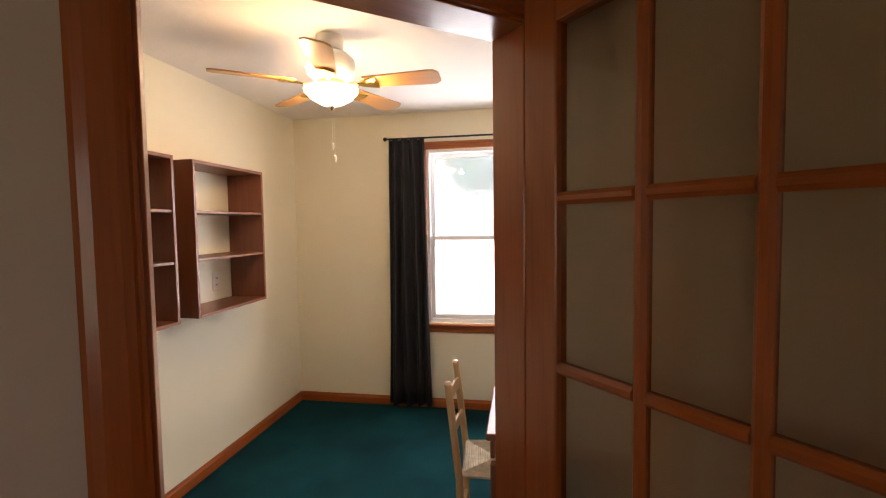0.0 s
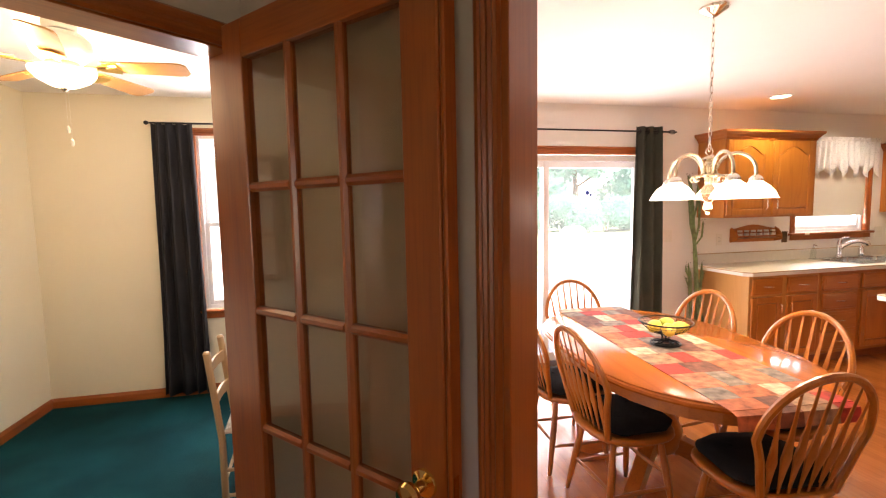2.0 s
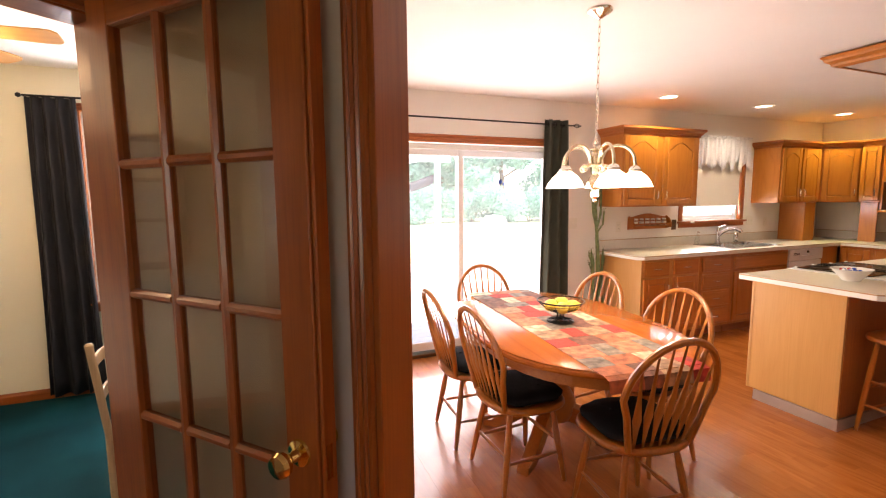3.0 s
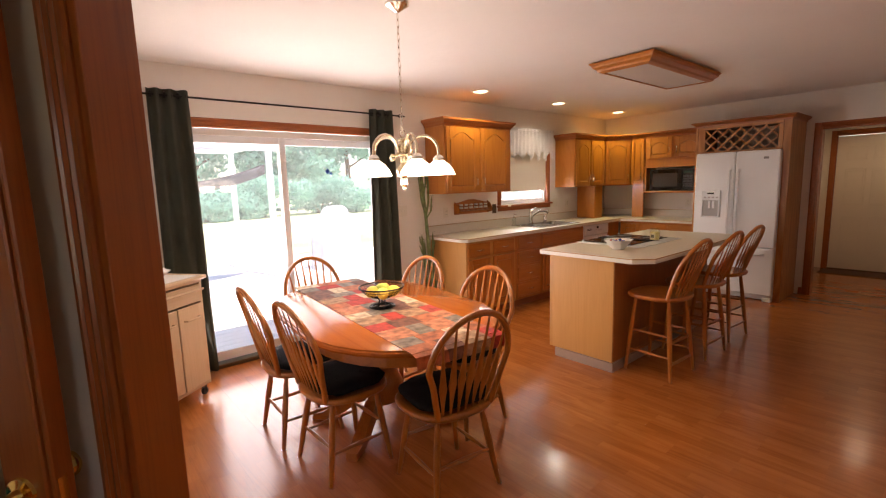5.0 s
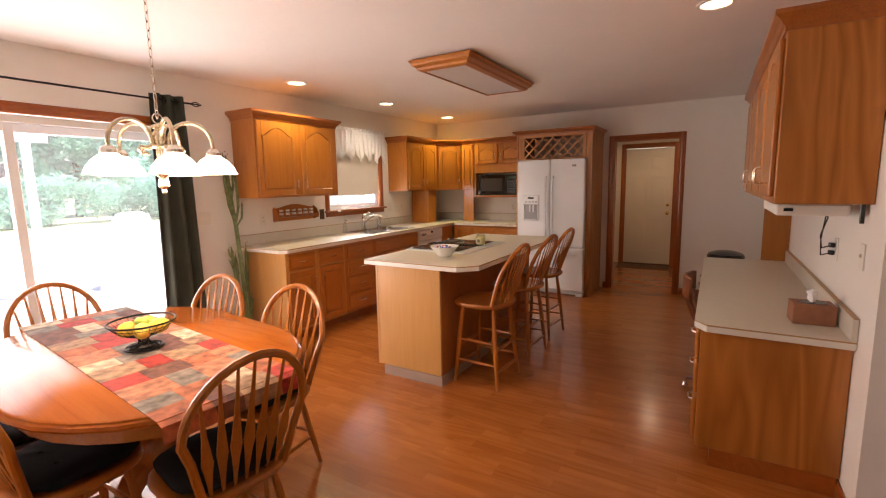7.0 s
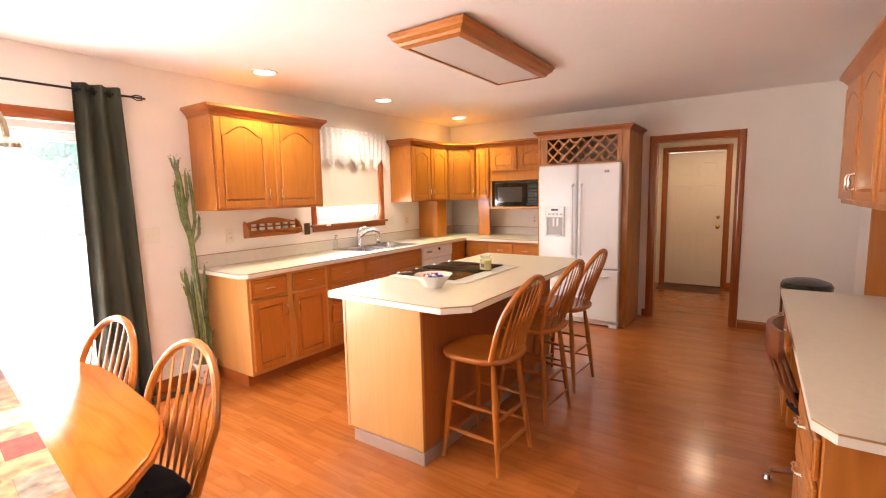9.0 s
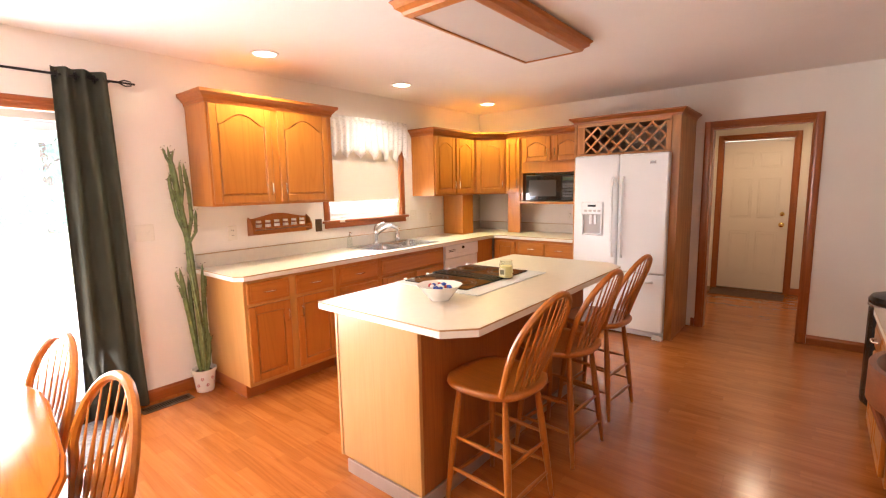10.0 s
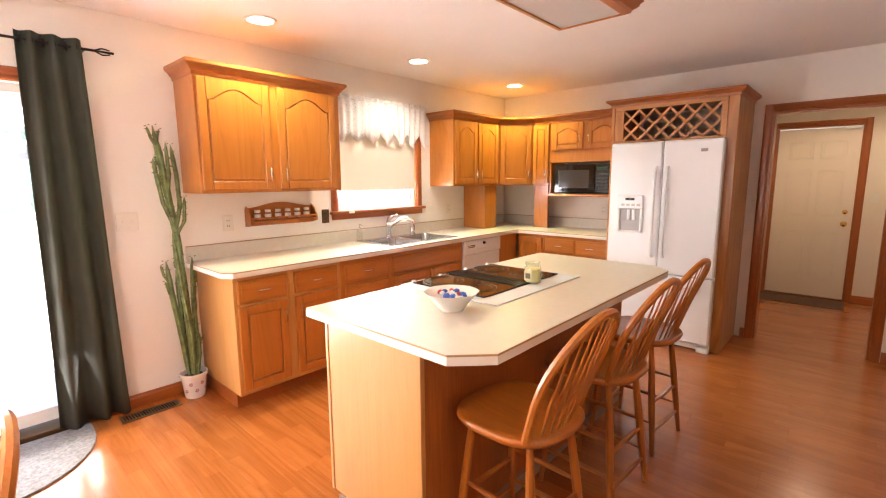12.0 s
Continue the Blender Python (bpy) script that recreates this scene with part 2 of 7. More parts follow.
def glass(name, tint=(1, 1, 1), rough=0.0, clear=0.9):
    """A thin pane: mostly clear, with the gloss of glass."""
    m = bpy.data.materials.new(name)
    m.use_nodes = True
    nt = m.node_tree
    nt.nodes.clear()
    out = nt.nodes.new("ShaderNodeOutputMaterial")
    tr = nt.nodes.new("ShaderNodeBsdfTransparent")
    tr.inputs[0].default_value = (*tint, 1)
    gl = nt.nodes.new("ShaderNodeBsdfGlossy")
    gl.inputs["Roughness"].default_value = rough
    lw = nt.nodes.new("ShaderNodeLayerWeight")
    lw.inputs["Blend"].default_value = 0.5
    pw = nt.nodes.new("ShaderNodeMath")
    pw.operation = "POWER"
    pw.inputs[1].default_value = 4.0
    fr = nt.nodes.new("ShaderNodeMath")
    fr.operation = "MULTIPLY_ADD"
    fr.inputs[1].default_value, fr.inputs[2].default_value = 0.75, 0.04
    nt.links.new(lw.outputs["Facing"], pw.inputs[0])
    nt.links.new(pw.outputs[0], fr.inputs[0])
    mx = nt.nodes.new("ShaderNodeMixShader")
    nt.links.new(fr.outputs[0], mx.inputs[0])
    nt.links.new(tr.outputs[0], mx.inputs[1])
    nt.links.new(gl.outputs[0], mx.inputs[2])
    nt.links.new(mx.outputs[0], out.inputs[0])
    return m


PANE = glass("window_glass")
nt = PANE.node_tree
# Thin white veil mixed in: stands for washed-out glare behind the glass.
pane_haze, veil = nt.nodes.new("ShaderNodeBsdfTranslucent"), nt.nodes.new("ShaderNodeMixShader")
pane_haze.inputs[0].default_value = (0.85, 0.87, 0.87, 1)
veil.inputs[0].default_value = 0.03
out_ = nt.nodes["Material Output"].inputs[0]
nt.links.new(out_.links[0].from_socket, veil.inputs[1])
nt.links.new(pane_haze.outputs[0], veil.inputs[2])
nt.links.new(veil.outputs[0], out_)
DOORGLASS = glass("door_glass", (0.90, 0.86, 0.78))
JAR = glass("jar_glass", (0.93, 0.95, 0.92), 0.02)


def glow(name, color, strength):
    m = mat(name, (0.85, 0.83, 0.78), 0.3)
    b = m.node_tree.nodes["Principled BSDF"]
    b.inputs["Emission Color"].default_value = (*color, 1)
    b.inputs["Emission Strength"].default_value = strength
    return m


SHADE = glow("lit_glass_shade", (1.0, 0.90, 0.74), 1.6)
CANGLOW = glow("lit_can_lens", (1.0, 0.86, 0.62), 2.5)
BOWLGLOW = glow("lit_fan_bowl", (1.0, 0.86, 0.60), 1.8)

# ---- mesh tools ----


def quads(bm, vs, faces):
    v = [bm.verts.new(p) for p in vs]
    for f in faces:
        bm.faces.new([v[i] for i in f])


def box(bm, x0, x1, y0, y1, z0, z1, c=0.0):
    """A box; c chamfers its upright and level edges alike."""
    if c <= 0:
        quads(bm, [(x, y, z) for x in (x0, x1) for y in (y0, y1) for z in (z0, z1)],
              [(0, 1, 3, 2), (4, 6, 7, 5), (0, 4, 5, 1), (2, 3, 7, 6), (0, 2, 6, 4), (1, 5, 7, 3)])
        return
    c = min(c, (x1 - x0) * 0.45, (y1 - y0) * 0.45, (z1 - z0) * 0.45)
    pts = []
    for x, dx in ((x0, c), (x1, -c)):
        for y, dy in ((y0, c), (y1, -c)):
            for z, dz in ((z0, c), (z1, -c)):
                pts += [(x, y + dy, z + dz), (x + dx, y, z + dz), (x + dx, y + dy, z)]
    f = []

    def i(a, b, d, k):
        return (a * 4 + b * 2 + d) * 3 + k
    for a in (0, 1):
        f.append([i(a, 0, 0, 0), i(a, 0, 1, 0), i(a, 1, 1, 0), i(a, 1, 0, 0)])
        f.append([i(0, a, 0, 1), i(0, a, 1, 1), i(1, a, 1, 1), i(1, a, 0, 1)])
        f.append([i(0, 0, a, 2), i(0, 1, a, 2), i(1, 1, a, 2), i(1, 0, a, 2)])
        for b in (0, 1):
            f.append([i(a, b, 0, 0), i(a, b, 1, 0), i(a, b, 1, 1), i(a, b, 0, 1)])
            f.append([i(a, 0, b, 0), i(a, 1, b, 0), i(a, 1, b, 2), i(a, 0, b, 2)])
            f.append([i(0, a, b, 1), i(1, a, b, 1), i(1, a, b, 2), i(0, a, b, 2)])
            for d in (0, 1):
                f.append([i(a, b, d, 0), i(a, b, d, 1), i(a, b, d, 2)])
    quads(bm, pts, f)


def prism(bm, poly, z0, z1, axis="z", c=0.0):
    """A polygon drawn out along an axis; poly is in the two other axes, in their order."""
    def at(u, v, w):
        return {"z": (u, v, w), "y": (u, w, v), "x": (w, u, v)}[axis]
    rings = [(z0, poly), (z1, poly)]
    if c > 0:
        n = len(poly)
        cx, cy = sum(p[0] for p in poly) / n, sum(p[1] for p in poly) / n
        w = max(abs(p[0] - cx) for p in poly)
        h = max(abs(p[1] - cy) for p in poly)
        small = [(cx + (u - cx) * (1 - c / w), cy + (v - cy) * (1 - c / h)) for u, v in poly]
        rings = [(z0, small), (z0 + c, poly), (z1 - c, poly), (z1, small)]
    loops = [[bm.verts.new(at(u, v, w)) for u, v in p] for w, p in rings]
    for a, b in zip(loops, loops[1:]):
        for k in range(len(poly)):
            j = (k + 1) % len(poly)
            bm.faces.new((a[k], a[j], b[j], b[k]))
    bm.faces.new(loops[0][::-1])
    bm.faces.new(loops[-1])


def lathe(bm, profile, seg=20, at=(0, 0, 0), lobes=0, depth=0.0, squash=1.0):
    loops = []
    for r, z in profile:
        loop = []
        for k in range(seg):
            a = 2 * math.pi * k / seg
            rr = max(r, 0.0004) * (1 + (depth * math.cos(lobes * a) if lobes else 0))
            loop.append(bm.verts.new((at[0] + rr * math.cos(a), at[1] + squash * rr * math.sin(a), at[2] + z)))
        loops.append(loop)
    for a, b in zip(loops, loops[1:]):
        for k in range(seg):
            j = (k + 1) % seg
            bm.faces.new((a[k], a[j], b[j], b[k]))
    bm.faces.new(loops[0][::-1])
    bm.faces.new(loops[-1])


def tube(bm, pts, radii, seg=8, closed=False, flat=1.0):
    """A round bar through pts; flat squashes it across its second direction."""
    pts = [Vector(p) for p in pts]
    if not isinstance(radii, (list, tuple)):
        radii = [radii] * len(pts)
    loops, n = [], len(pts)
    ref = None
    for k, p in enumerate(pts):
        a = pts[(k - 1) % n] if closed or k else p
        b = pts[(k + 1) % n] if closed or k < n - 1 else p
        d = (b - a).normalized()
        if ref is None:
            ref = Vector((0, 0, 1)) if abs(d.z) < 0.9 else Vector((1, 0, 0))
        u = (ref - d * ref.dot(d)).normalized()
        w = d.cross(u)
        ref = u
        loops.append([bm.verts.new(p + radii[k] * (math.cos(t) * u * flat + math.sin(t) * w))
                      for t in (2 * math.pi * s / seg for s in range(seg))])
    pairs = list(zip(loops, loops[1:])) + ([(loops[-1], loops[0])] if closed else [])
    for a, b in pairs:
        for s in range(seg):
            t = (s + 1) % seg
            bm.faces.new((a[s], a[t], b[t], b[s]))
    if not closed:
        bm.faces.new(loops[0][::-1])
        bm.faces.new(loops[-1])


def arc(cx, cy, r, a0, a1, n):
    return [(cx + r * math.cos(radians(a0 + (a1 - a0) * k / n)), cy + r * math.sin(radians(a0 + (a1 - a0) * k / n))) for k in range(n + 1)]


def mesh_of(name, bm, material, smooth=False, angle=35):
    bmesh.ops.recalc_face_normals(bm, faces=bm.faces)
    me = bpy.data.meshes.new(name)
    bm.to_mesh(me)
    bm.free()
    me.materials.append(material)
    if smooth:
        for p in me.polygons:
            p.use_smooth = True
        me.set_sharp_from_angle(angle=radians(angle))
    return me


def part(name, bm, material, parent=None, label="", m=None, smooth=False, angle=35):
    ob = new(name, mesh_of(name, bm, material, smooth, angle) if not isinstance(bm, bpy.types.Mesh) else bm)
    if parent:
        ob.parent = parent
    if m:
        ob.matrix_basis = m
    if label:
        tagged(ob, label)
    return ob


def bars(name, material, parent, *boxes, c=0.002, label="", m=None):
    bm = bmesh.new()
    for b in boxes:
        box(bm, *b, c=c)
    return part(name, bm, material, parent, label, m)


def thing(name, m, label, category, group=""):
    ob = new(name)
    ob.empty_display_size = 0.1
    ob.matrix_basis = m
    return tagged(ob, label, category, group)


def solid(name, bm, material, label, category="", kind="", m=None, group="", smooth=False, angle=35):
    ob = part(name, bm, material, None, "", m, smooth, angle)
    return tagged(ob, label, category, group, kind)


def structure(name, material, label, *boxes, c=0.0, m=None, category=""):
    bm = bmesh.new()
    for b in boxes:
        box(bm, *b, c=c)
    return solid(name, bm, material, label, category, "structure", m)


# ---- the shell ----
H = 2.44


def wall(name, material, a, b, thick, label, openings=()):
    """A wall whose face runs from a to b; its thickness lies on the left of that way. Openings: (from, to, low, high)."""
    d = Vector((b[0] - a[0], b[1] - a[1]))
    m = pose(a[0], a[1], 0, 0, 0, math.degrees(math.atan2(d.y, d.x)))
    cuts = sorted({0.0, d.length, *[v for o in openings for v in o[:2]]})
    bm = bmesh.new()
    for s0, s1 in zip(cuts, cuts[1:]):
        o = next((o for o in openings if o[0] <= s0 + 1e-6 and s1 <= o[1] + 1e-6), None)
        if o is None:
            box(bm, s0, s1, 0, thick, 0, H)
        else:
            if o[2] > 0.001:
                box(bm, s0, s1, 0, thick, 0, o[2])
            if o[3] < H:
                box(bm, s0, s1, 0, thick, o[3], H)
    return solid(name, bm, material, label, kind="structure", m=m)


K = Vector((0.366, 1.502))
DIR = Vector((math.cos(radians(40)), math.sin(radians(40))))
PER = Vector((math.cos(radians(-50)), math.sin(radians(-50))))


def along(o, d, s):
    v = o + d * s
    return (v.x, v.y)


NY = 3.74
EX = 7.86
SY = -0.78
wall("wall_north", WALL, (0.95, NY), (8.0, NY), 0.15, "off-white painted wall with the sliding door and sink window", [(0.64, 2.61, 0.0, 2.0), (4.38, 5.36, 1.19, 2.11)])
wall("wall_den_north", WALLDEN, (-1.72, 4.0), (0.95, 4.0), 0.15, "cream painted den wall with a window", [(1.26, 2.16, 0.72, 2.15)])
wall("wall_partition", WALL, (1.07, 0.99), (1.07, 4.15), 0.12, "off-white partition between den and dining area")
wall("wall_den_west", WALLDEN, (-1.6, 0.0), (-1.6, 4.15), 0.12, "cream painted den wall")
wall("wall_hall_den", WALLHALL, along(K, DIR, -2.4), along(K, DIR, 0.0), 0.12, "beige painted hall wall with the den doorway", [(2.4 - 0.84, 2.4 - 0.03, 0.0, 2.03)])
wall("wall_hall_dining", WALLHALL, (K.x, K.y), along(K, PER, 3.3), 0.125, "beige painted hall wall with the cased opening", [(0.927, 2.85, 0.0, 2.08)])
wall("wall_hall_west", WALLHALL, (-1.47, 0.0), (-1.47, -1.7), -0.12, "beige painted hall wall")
wall("wall_hall_south", WALLHALL, (-1.6, -1.6), (2.6, -1.6), -0.12, "beige painted hall wall with an unseen added window", [(0.85, 1.85, 0.8, 2.0)])
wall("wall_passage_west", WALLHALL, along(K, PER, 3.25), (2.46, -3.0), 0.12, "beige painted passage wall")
wall("wall_passage_east", WALL, (3.66, -3.0), (3.66, SY - 0.12), -0.12, "off-white painted passage wall")
wall("wall_passage_south", WALL, (2.3, -3.0), (3.9, -3.0), -0.12, "off-white painted passage wall with an unseen added window", [(0.2, 1.0, 0.8, 2.0)])
wall("wall_south", WALL, (3.66, SY), (8.0, SY), -0.12, "off-white painted wall behind the desk")
wall("wall_east", WALL, (EX, SY), (EX, NY), -0.12, "off-white painted wall with the passage doorway", [(0.19 - SY, 0.98 - SY, 0.0, 2.01)])
wall("wall_entry_north", WALLENTRY, (EX + 0.12, 1.36), (10.2, 1.36), 0.12, "cream painted back hall wall")
wall("wall_entry_south", WALLENTRY, (EX + 0.12, -0.35), (10.2, -0.35), -0.12, "cream painted back hall wall")
wall("wall_entry_east", WALLENTRY, (10.05, -0.35), (10.05, 1.48), -0.12, "cream painted back hall wall with a door", [(0.39 + 0.35, 1.19 + 0.35, 0.0, 2.05)])
structure("ceiling", CEIL, "white lightly textured ceiling", (-1.75, 10.3, -3.15, 4.15, H, H + 0.12))
structure("floor", SOIL, "dark subfloor under the boards", (-1.75, 10.3, -3.15, 3.89, -0.06, -0.012))
bm = bmesh.new()
prism(bm, [(-1.6, 0.0), along(K, DIR, -1.9), along(K, DIR, -0.84), along(K + Vector((0.045, -0.054)), DIR, -0.84), along(K + Vector((0.045, -0.054)), DIR, -0.03),
           along(K, DIR, -0.02), (0.98, 0.95), (0.98, 4.0), (-1.6, 4.0)][::1], -0.012, 0.008)
solid("floor_carpet", bm, CARPET, "dark teal cut pile carpet, slightly worn", kind="structure")

# ---- trim ----


def upright_trim(name, a, ang, w, t, h, label="stained oak door casing", z0=0.0, mats=TRIMS, fluted=False):
    """A moulded upright board from a along ang, w wide, t proud of the wall on the right of its way."""
    bm = bmesh.new()
    prof = [(0, 0), (0, -t * 0.6), (w * 0.1, -t * 0.95), (w * 0.22, -t), (w * 0.3, -t * 0.8), (w * 0.38, -t), (w * 0.5, -t * 0.82),
            (w * 0.62, -t), (w * 0.72, -t * 0.78), (w * 0.8, -t), (w * 0.93, -t * 0.9), (w, -t * 0.5), (w, 0)]
    if not fluted:
        prof = [(0, 0), (0, -t * 0.55), (w * 0.1, -t * 0.8), (w * 0.3, -t), (w * 0.7, -t), (w * 0.86, -t * 0.82), (w * 0.92, -t * 0.6), (w, -t * 0.5), (w, 0)]
    prism(bm, prof, z0, h)
    return solid(name, bm, mats["z"], label, kind="structure", m=pose(a[0], a[1], 0, 0, 0, ang))


def level_trim(name, a, ang, s0, s1, z0, z1, t, label="stained oak head casing", depth=0.0):
    bm = bmesh.new()
    h = z1 - z0
    prof = [(depth, z0), (-t * 0.7, z0), (-t, z0 + h * 0.12), (-t * 0.82, z0 + h * 0.3), (-t, z0 + h * 0.42), (-t * 0.82, z0 + h * 0.56),
            (-t, z0 + h * 0.7), (-t, z0 + h * 0.9), (-t * 0.6, z1), (depth, z1)]
    prism(bm, prof, s0, s1, "x")
    return solid(name, bm, TRIMS["x"], label, kind="structure", m=pose(a[0], a[1], 0, 0, 0, ang))


def baseboard(a, b, h=0.085, t=0.014, mats=TRIMS):
    """Along a wall face from a to b, proud on the right of its way."""
    d = Vector((b[0] - a[0], b[1] - a[1]))
    bm = bmesh.new()
    prism(bm, [(0, 0), (-t, 0), (-t, h * 0.72), (-t * 0.6, h * 0.86), (-t * 0.45, h), (0, h)], 0, d.length, "x")
    return solid("baseboard", bm, mats["x"], "stained oak baseboard", kind="structure", m=pose(a[0], a[1], 0, 0, 0, math.degrees(math.atan2(d.y, d.x))))


def lining(name, a, ang, s0, s1, h, thick, label="stained oak jamb lining", t=0.018, head=True):
    """The boards that line an opening through a wall (thickness on the left of the way)."""
    ob = thing(name, pose(a[0], a[1], 0, 0, 0, ang), label, "door frame")
    tagged(ob, kind="structure")
    bars("jamb", TRIMS["z"], ob, (s0, s0 + t, -0.003, thick + 0.003, 0, h))
    bars("jamb", TRIMS["z"], ob, (s1 - t, s1, -0.003, thick + 0.003, 0, h))
    if head:
        bars("head", TRIMS["x"], ob, (s0 + t, s1 - t, -0.003, thick + 0.003, h - t, h))
    return ob


# den doorway
A = along(K, DIR, -2.4)
lining("door_frame_den", A, 40, 2.4 - 0.84, 2.4 - 0.03, 2.03, 0.12)
upright_trim("trim", along(K, DIR, -0.915), 40, 0.085, 0.018, 2.09)
upright_trim("trim", along(K, DIR, -0.04), 40, 0.03, 0.018, 2.09)
level_trim("trim", A, 40, 2.4 - 0.83, 2.4 - 0.04, 2.018, 2.088, 0.019)
# dining opening
lining("door_frame_dining", (K.x, K.y), -50, 0.927, 2.85, 2.08, 0.125)
upright_trim("trim", along(K, PER, 0.867), -50, 0.062, 0.018, 2.14, fluted=True)
upright_trim("trim", along(K, PER, 2.848), -50, 0.062, 0.018, 2.14)
level_trim("trim", (K.x, K.y), -50, 0.929, 2.848, 2.072, 2.14, 0.019)
# east doorway
lining("door_frame_east", (EX, NY), -90, NY - 0.98, NY - 0.19, 2.01, 0.12)
upright_trim("trim", (EX, 1.04), -90, 0.062, 0.018, 2.07)
upright_trim("trim", (EX, 0.19), -90, 0.062, 0.018, 2.07)
level_trim("trim", (EX, NY), -90, NY - 0.978, NY - 0.19, 2.008, 2.07, 0.019)
# entry door frame
lining("door_frame_entry", (10.05, 1.36), -90, 1.36 - 1.19, 1.36 - 0.39, 2.05, 0.12)
upright_trim("trim", (10.05, 1.245), -90, 0.06, 0.018, 2.11)
upright_trim("trim", (10.05, 0.39), -90, 0.06, 0.018, 2.11)
level_trim("trim", (10.05, 1.36), -90, 1.36 - 1.185, 1.36 - 0.39, 2.048, 2.11, 0.019)
baseboard((-1.6, 0.0), (-1.6, 4.0))
baseboard((-1.586, 4.0), (0.95, 4.0))
baseboard((3.62, NY), (4.15, NY))
baseboard((1.1, NY), (1.53, NY))
baseboard((EX, 0.126), (EX, SY + 0.02))
baseboard((EX, 1.075), (EX, 1.042))
baseboard((EX + 0.12, 1.36), (10.05, 1.36))
baseboard((10.05, 0.33), (10.05, -0.35))
baseboard((EX, SY), (3.66, SY))

# ---- cabinets ----
DECX, DECZ = 2.97, 1.64


def arch_line(x0, x1, z, rise, n=14):
    """The cathedral line of a door's top rail, from x0 to x1."""
    out = []
    for k in range(n + 1):
        u = k / n
        v = abs(2 * u - 1)
        up = rise * (0.5 + 0.5 * math.cos(math.pi * min(1, v / 0.88))) ** 0.6
        out.append((x0 + (x1 - x0) * u, z + up))
    return out


def front(parent, kind, x0, x1, z0, z1, pull="", arch=0.0, mats=OAKS, y=0.0):
    """A raised-panel door or a drawer front with its pull; it faces -y."""
    w, h = x1 - x0, z1 - z0
    bm = bmesh.new()
    if kind == "drawer":
        box(bm, 0, w, -0.019, 0, 0, h, c=0.006)
        prism(bm, [(0.022, 0.022), (w - 0.022, 0.022), (w - 0.022, h - 0.022), (0.022, h - 0.022)], -0.023, -0.018, "y", c=0.003)
        name = "drawer"
    else:
        name = "door"
        s = min(0.055, w * 0.24)
        box(bm, 0, s, -0.02, 0, 0, h, c=0.005)
        box(bm, w - s, w, -0.02, 0, 0, h, c=0.005)
        box(bm, s, w - s, -0.02, 0, 0, s, c=0.004)
        box(bm, s, w - s, -0.008, 0, s, h - 0.01)
        rise = arch
        line = arch_line(s, w - s, h - s - rise, rise)
        rail = [(s, h), *line, (w - s, h)]
        prism(bm, rail, -0.02, -0.001, "y")
        g = 0.005
        inner = arch_line(s + g, w - s - g, h - s - rise - g, rise)
        pts = [(s + g, s + g), (w - s - g, s + g), *inner[::-1]]
        centre = bmesh.new()
        prism(centre, pts, -0.0185, -0.0075, "y", c=0.009)
    ob = part(name, bm, mats["x"] if kind == "drawer" else mats["z"], parent, m=pose(x0, y, z0))
    if kind != "drawer":
        part("panel", centre, mats["z"], ob)
    if pull:
        bm = bmesh.new()
        half, out = 0.042, 0.026
        line = [(-half, 0, 0), (-half * 0.92, -out * 0.7, 0), (-half * 0.5, -out, 0), (0, -out * 0.82, 0), (half * 0.5, -out, 0), (half * 0.92, -out * 0.7, 0), (half, 0, 0)]
        tube(bm, line, [0.0075, 0.0055, 0.0052, 0.0068, 0.0052, 0.0055, 0.0075], 8)
        lathe(bm, [(0.008, -0.002), (0.007, 0.003)], 10, (-half, 0, 0))
        lathe(bm, [(0.008, -0.002), (0.007, 0.003)], 10, (half, 0, 0))
        px = {"c": w / 2, "l": 0.03, "r": w - 0.03}[pull[0]]
        pz = {"c": h / 2, "b": 0.10, "t": h - 0.11}[pull[1]]
        part("handle", bm, NICKEL, ob, "satin nickel bow pull", pose(px, -0.0225, pz, 0, 0 if pull[0] == "c" else 90, 0), smooth=True)
    return ob


def crown(parent, x0, x1, y0, y1, z, sides=(1, 1), mats=OAKS, out=0.048, h=0.07):
    bm = bmesh.new()
    loops = []
    for o, dz in ((0.0, -0.012), (0.006, -0.012), (0.008, 0.008), (0.016, 0.014), (out * 0.55, h * 0.45), (out * 0.85, h * 0.62), (out, h * 0.72), (out, h)):
        a, b = x0 - o * sides[0], x1 + o * sides[1]
        loops.append([bm.verts.new(p) for p in ((a, y1, z + dz), (a, y0 - o, z + dz), (b, y0 - o, z + dz), (b, y1, z + dz))])
    for p, q in zip(loops, loops[1:]):
        for k in range(4):
            j = (k + 1) % 4
            bm.faces.new((p[k], p[j], q[j], q[k]))
    bm.faces.new(loops[0][::-1])
    bm.faces.new(loops[-1])
    return part("crown", bm, CROWN_AND_SHADED["x"], parent)


def cabinet(name, m, w, d, z0, z1, fronts, label, toe=True, mats=OAKS, side=None, category="cabinet", group="oak kitchen cabinets"):
    ob = thing(name, m, label, category, group)
    lo = z0 + 0.1 if toe else z0
    bars("body", (side or mats)["z"], ob, (0, w, 0.0, d, lo, z1), c=0.003)
    if toe:
        bars("toe_kick", TRIMS["x"], ob, (0.005, w - 0.005, 0.07, d - 0.01, z0, lo - 0.001), c=0.001)
    for f in fronts:
        front(ob, *f, mats=mats)
    return ob


G = 0.003
FY = 3.15
BD = NY - FY - G
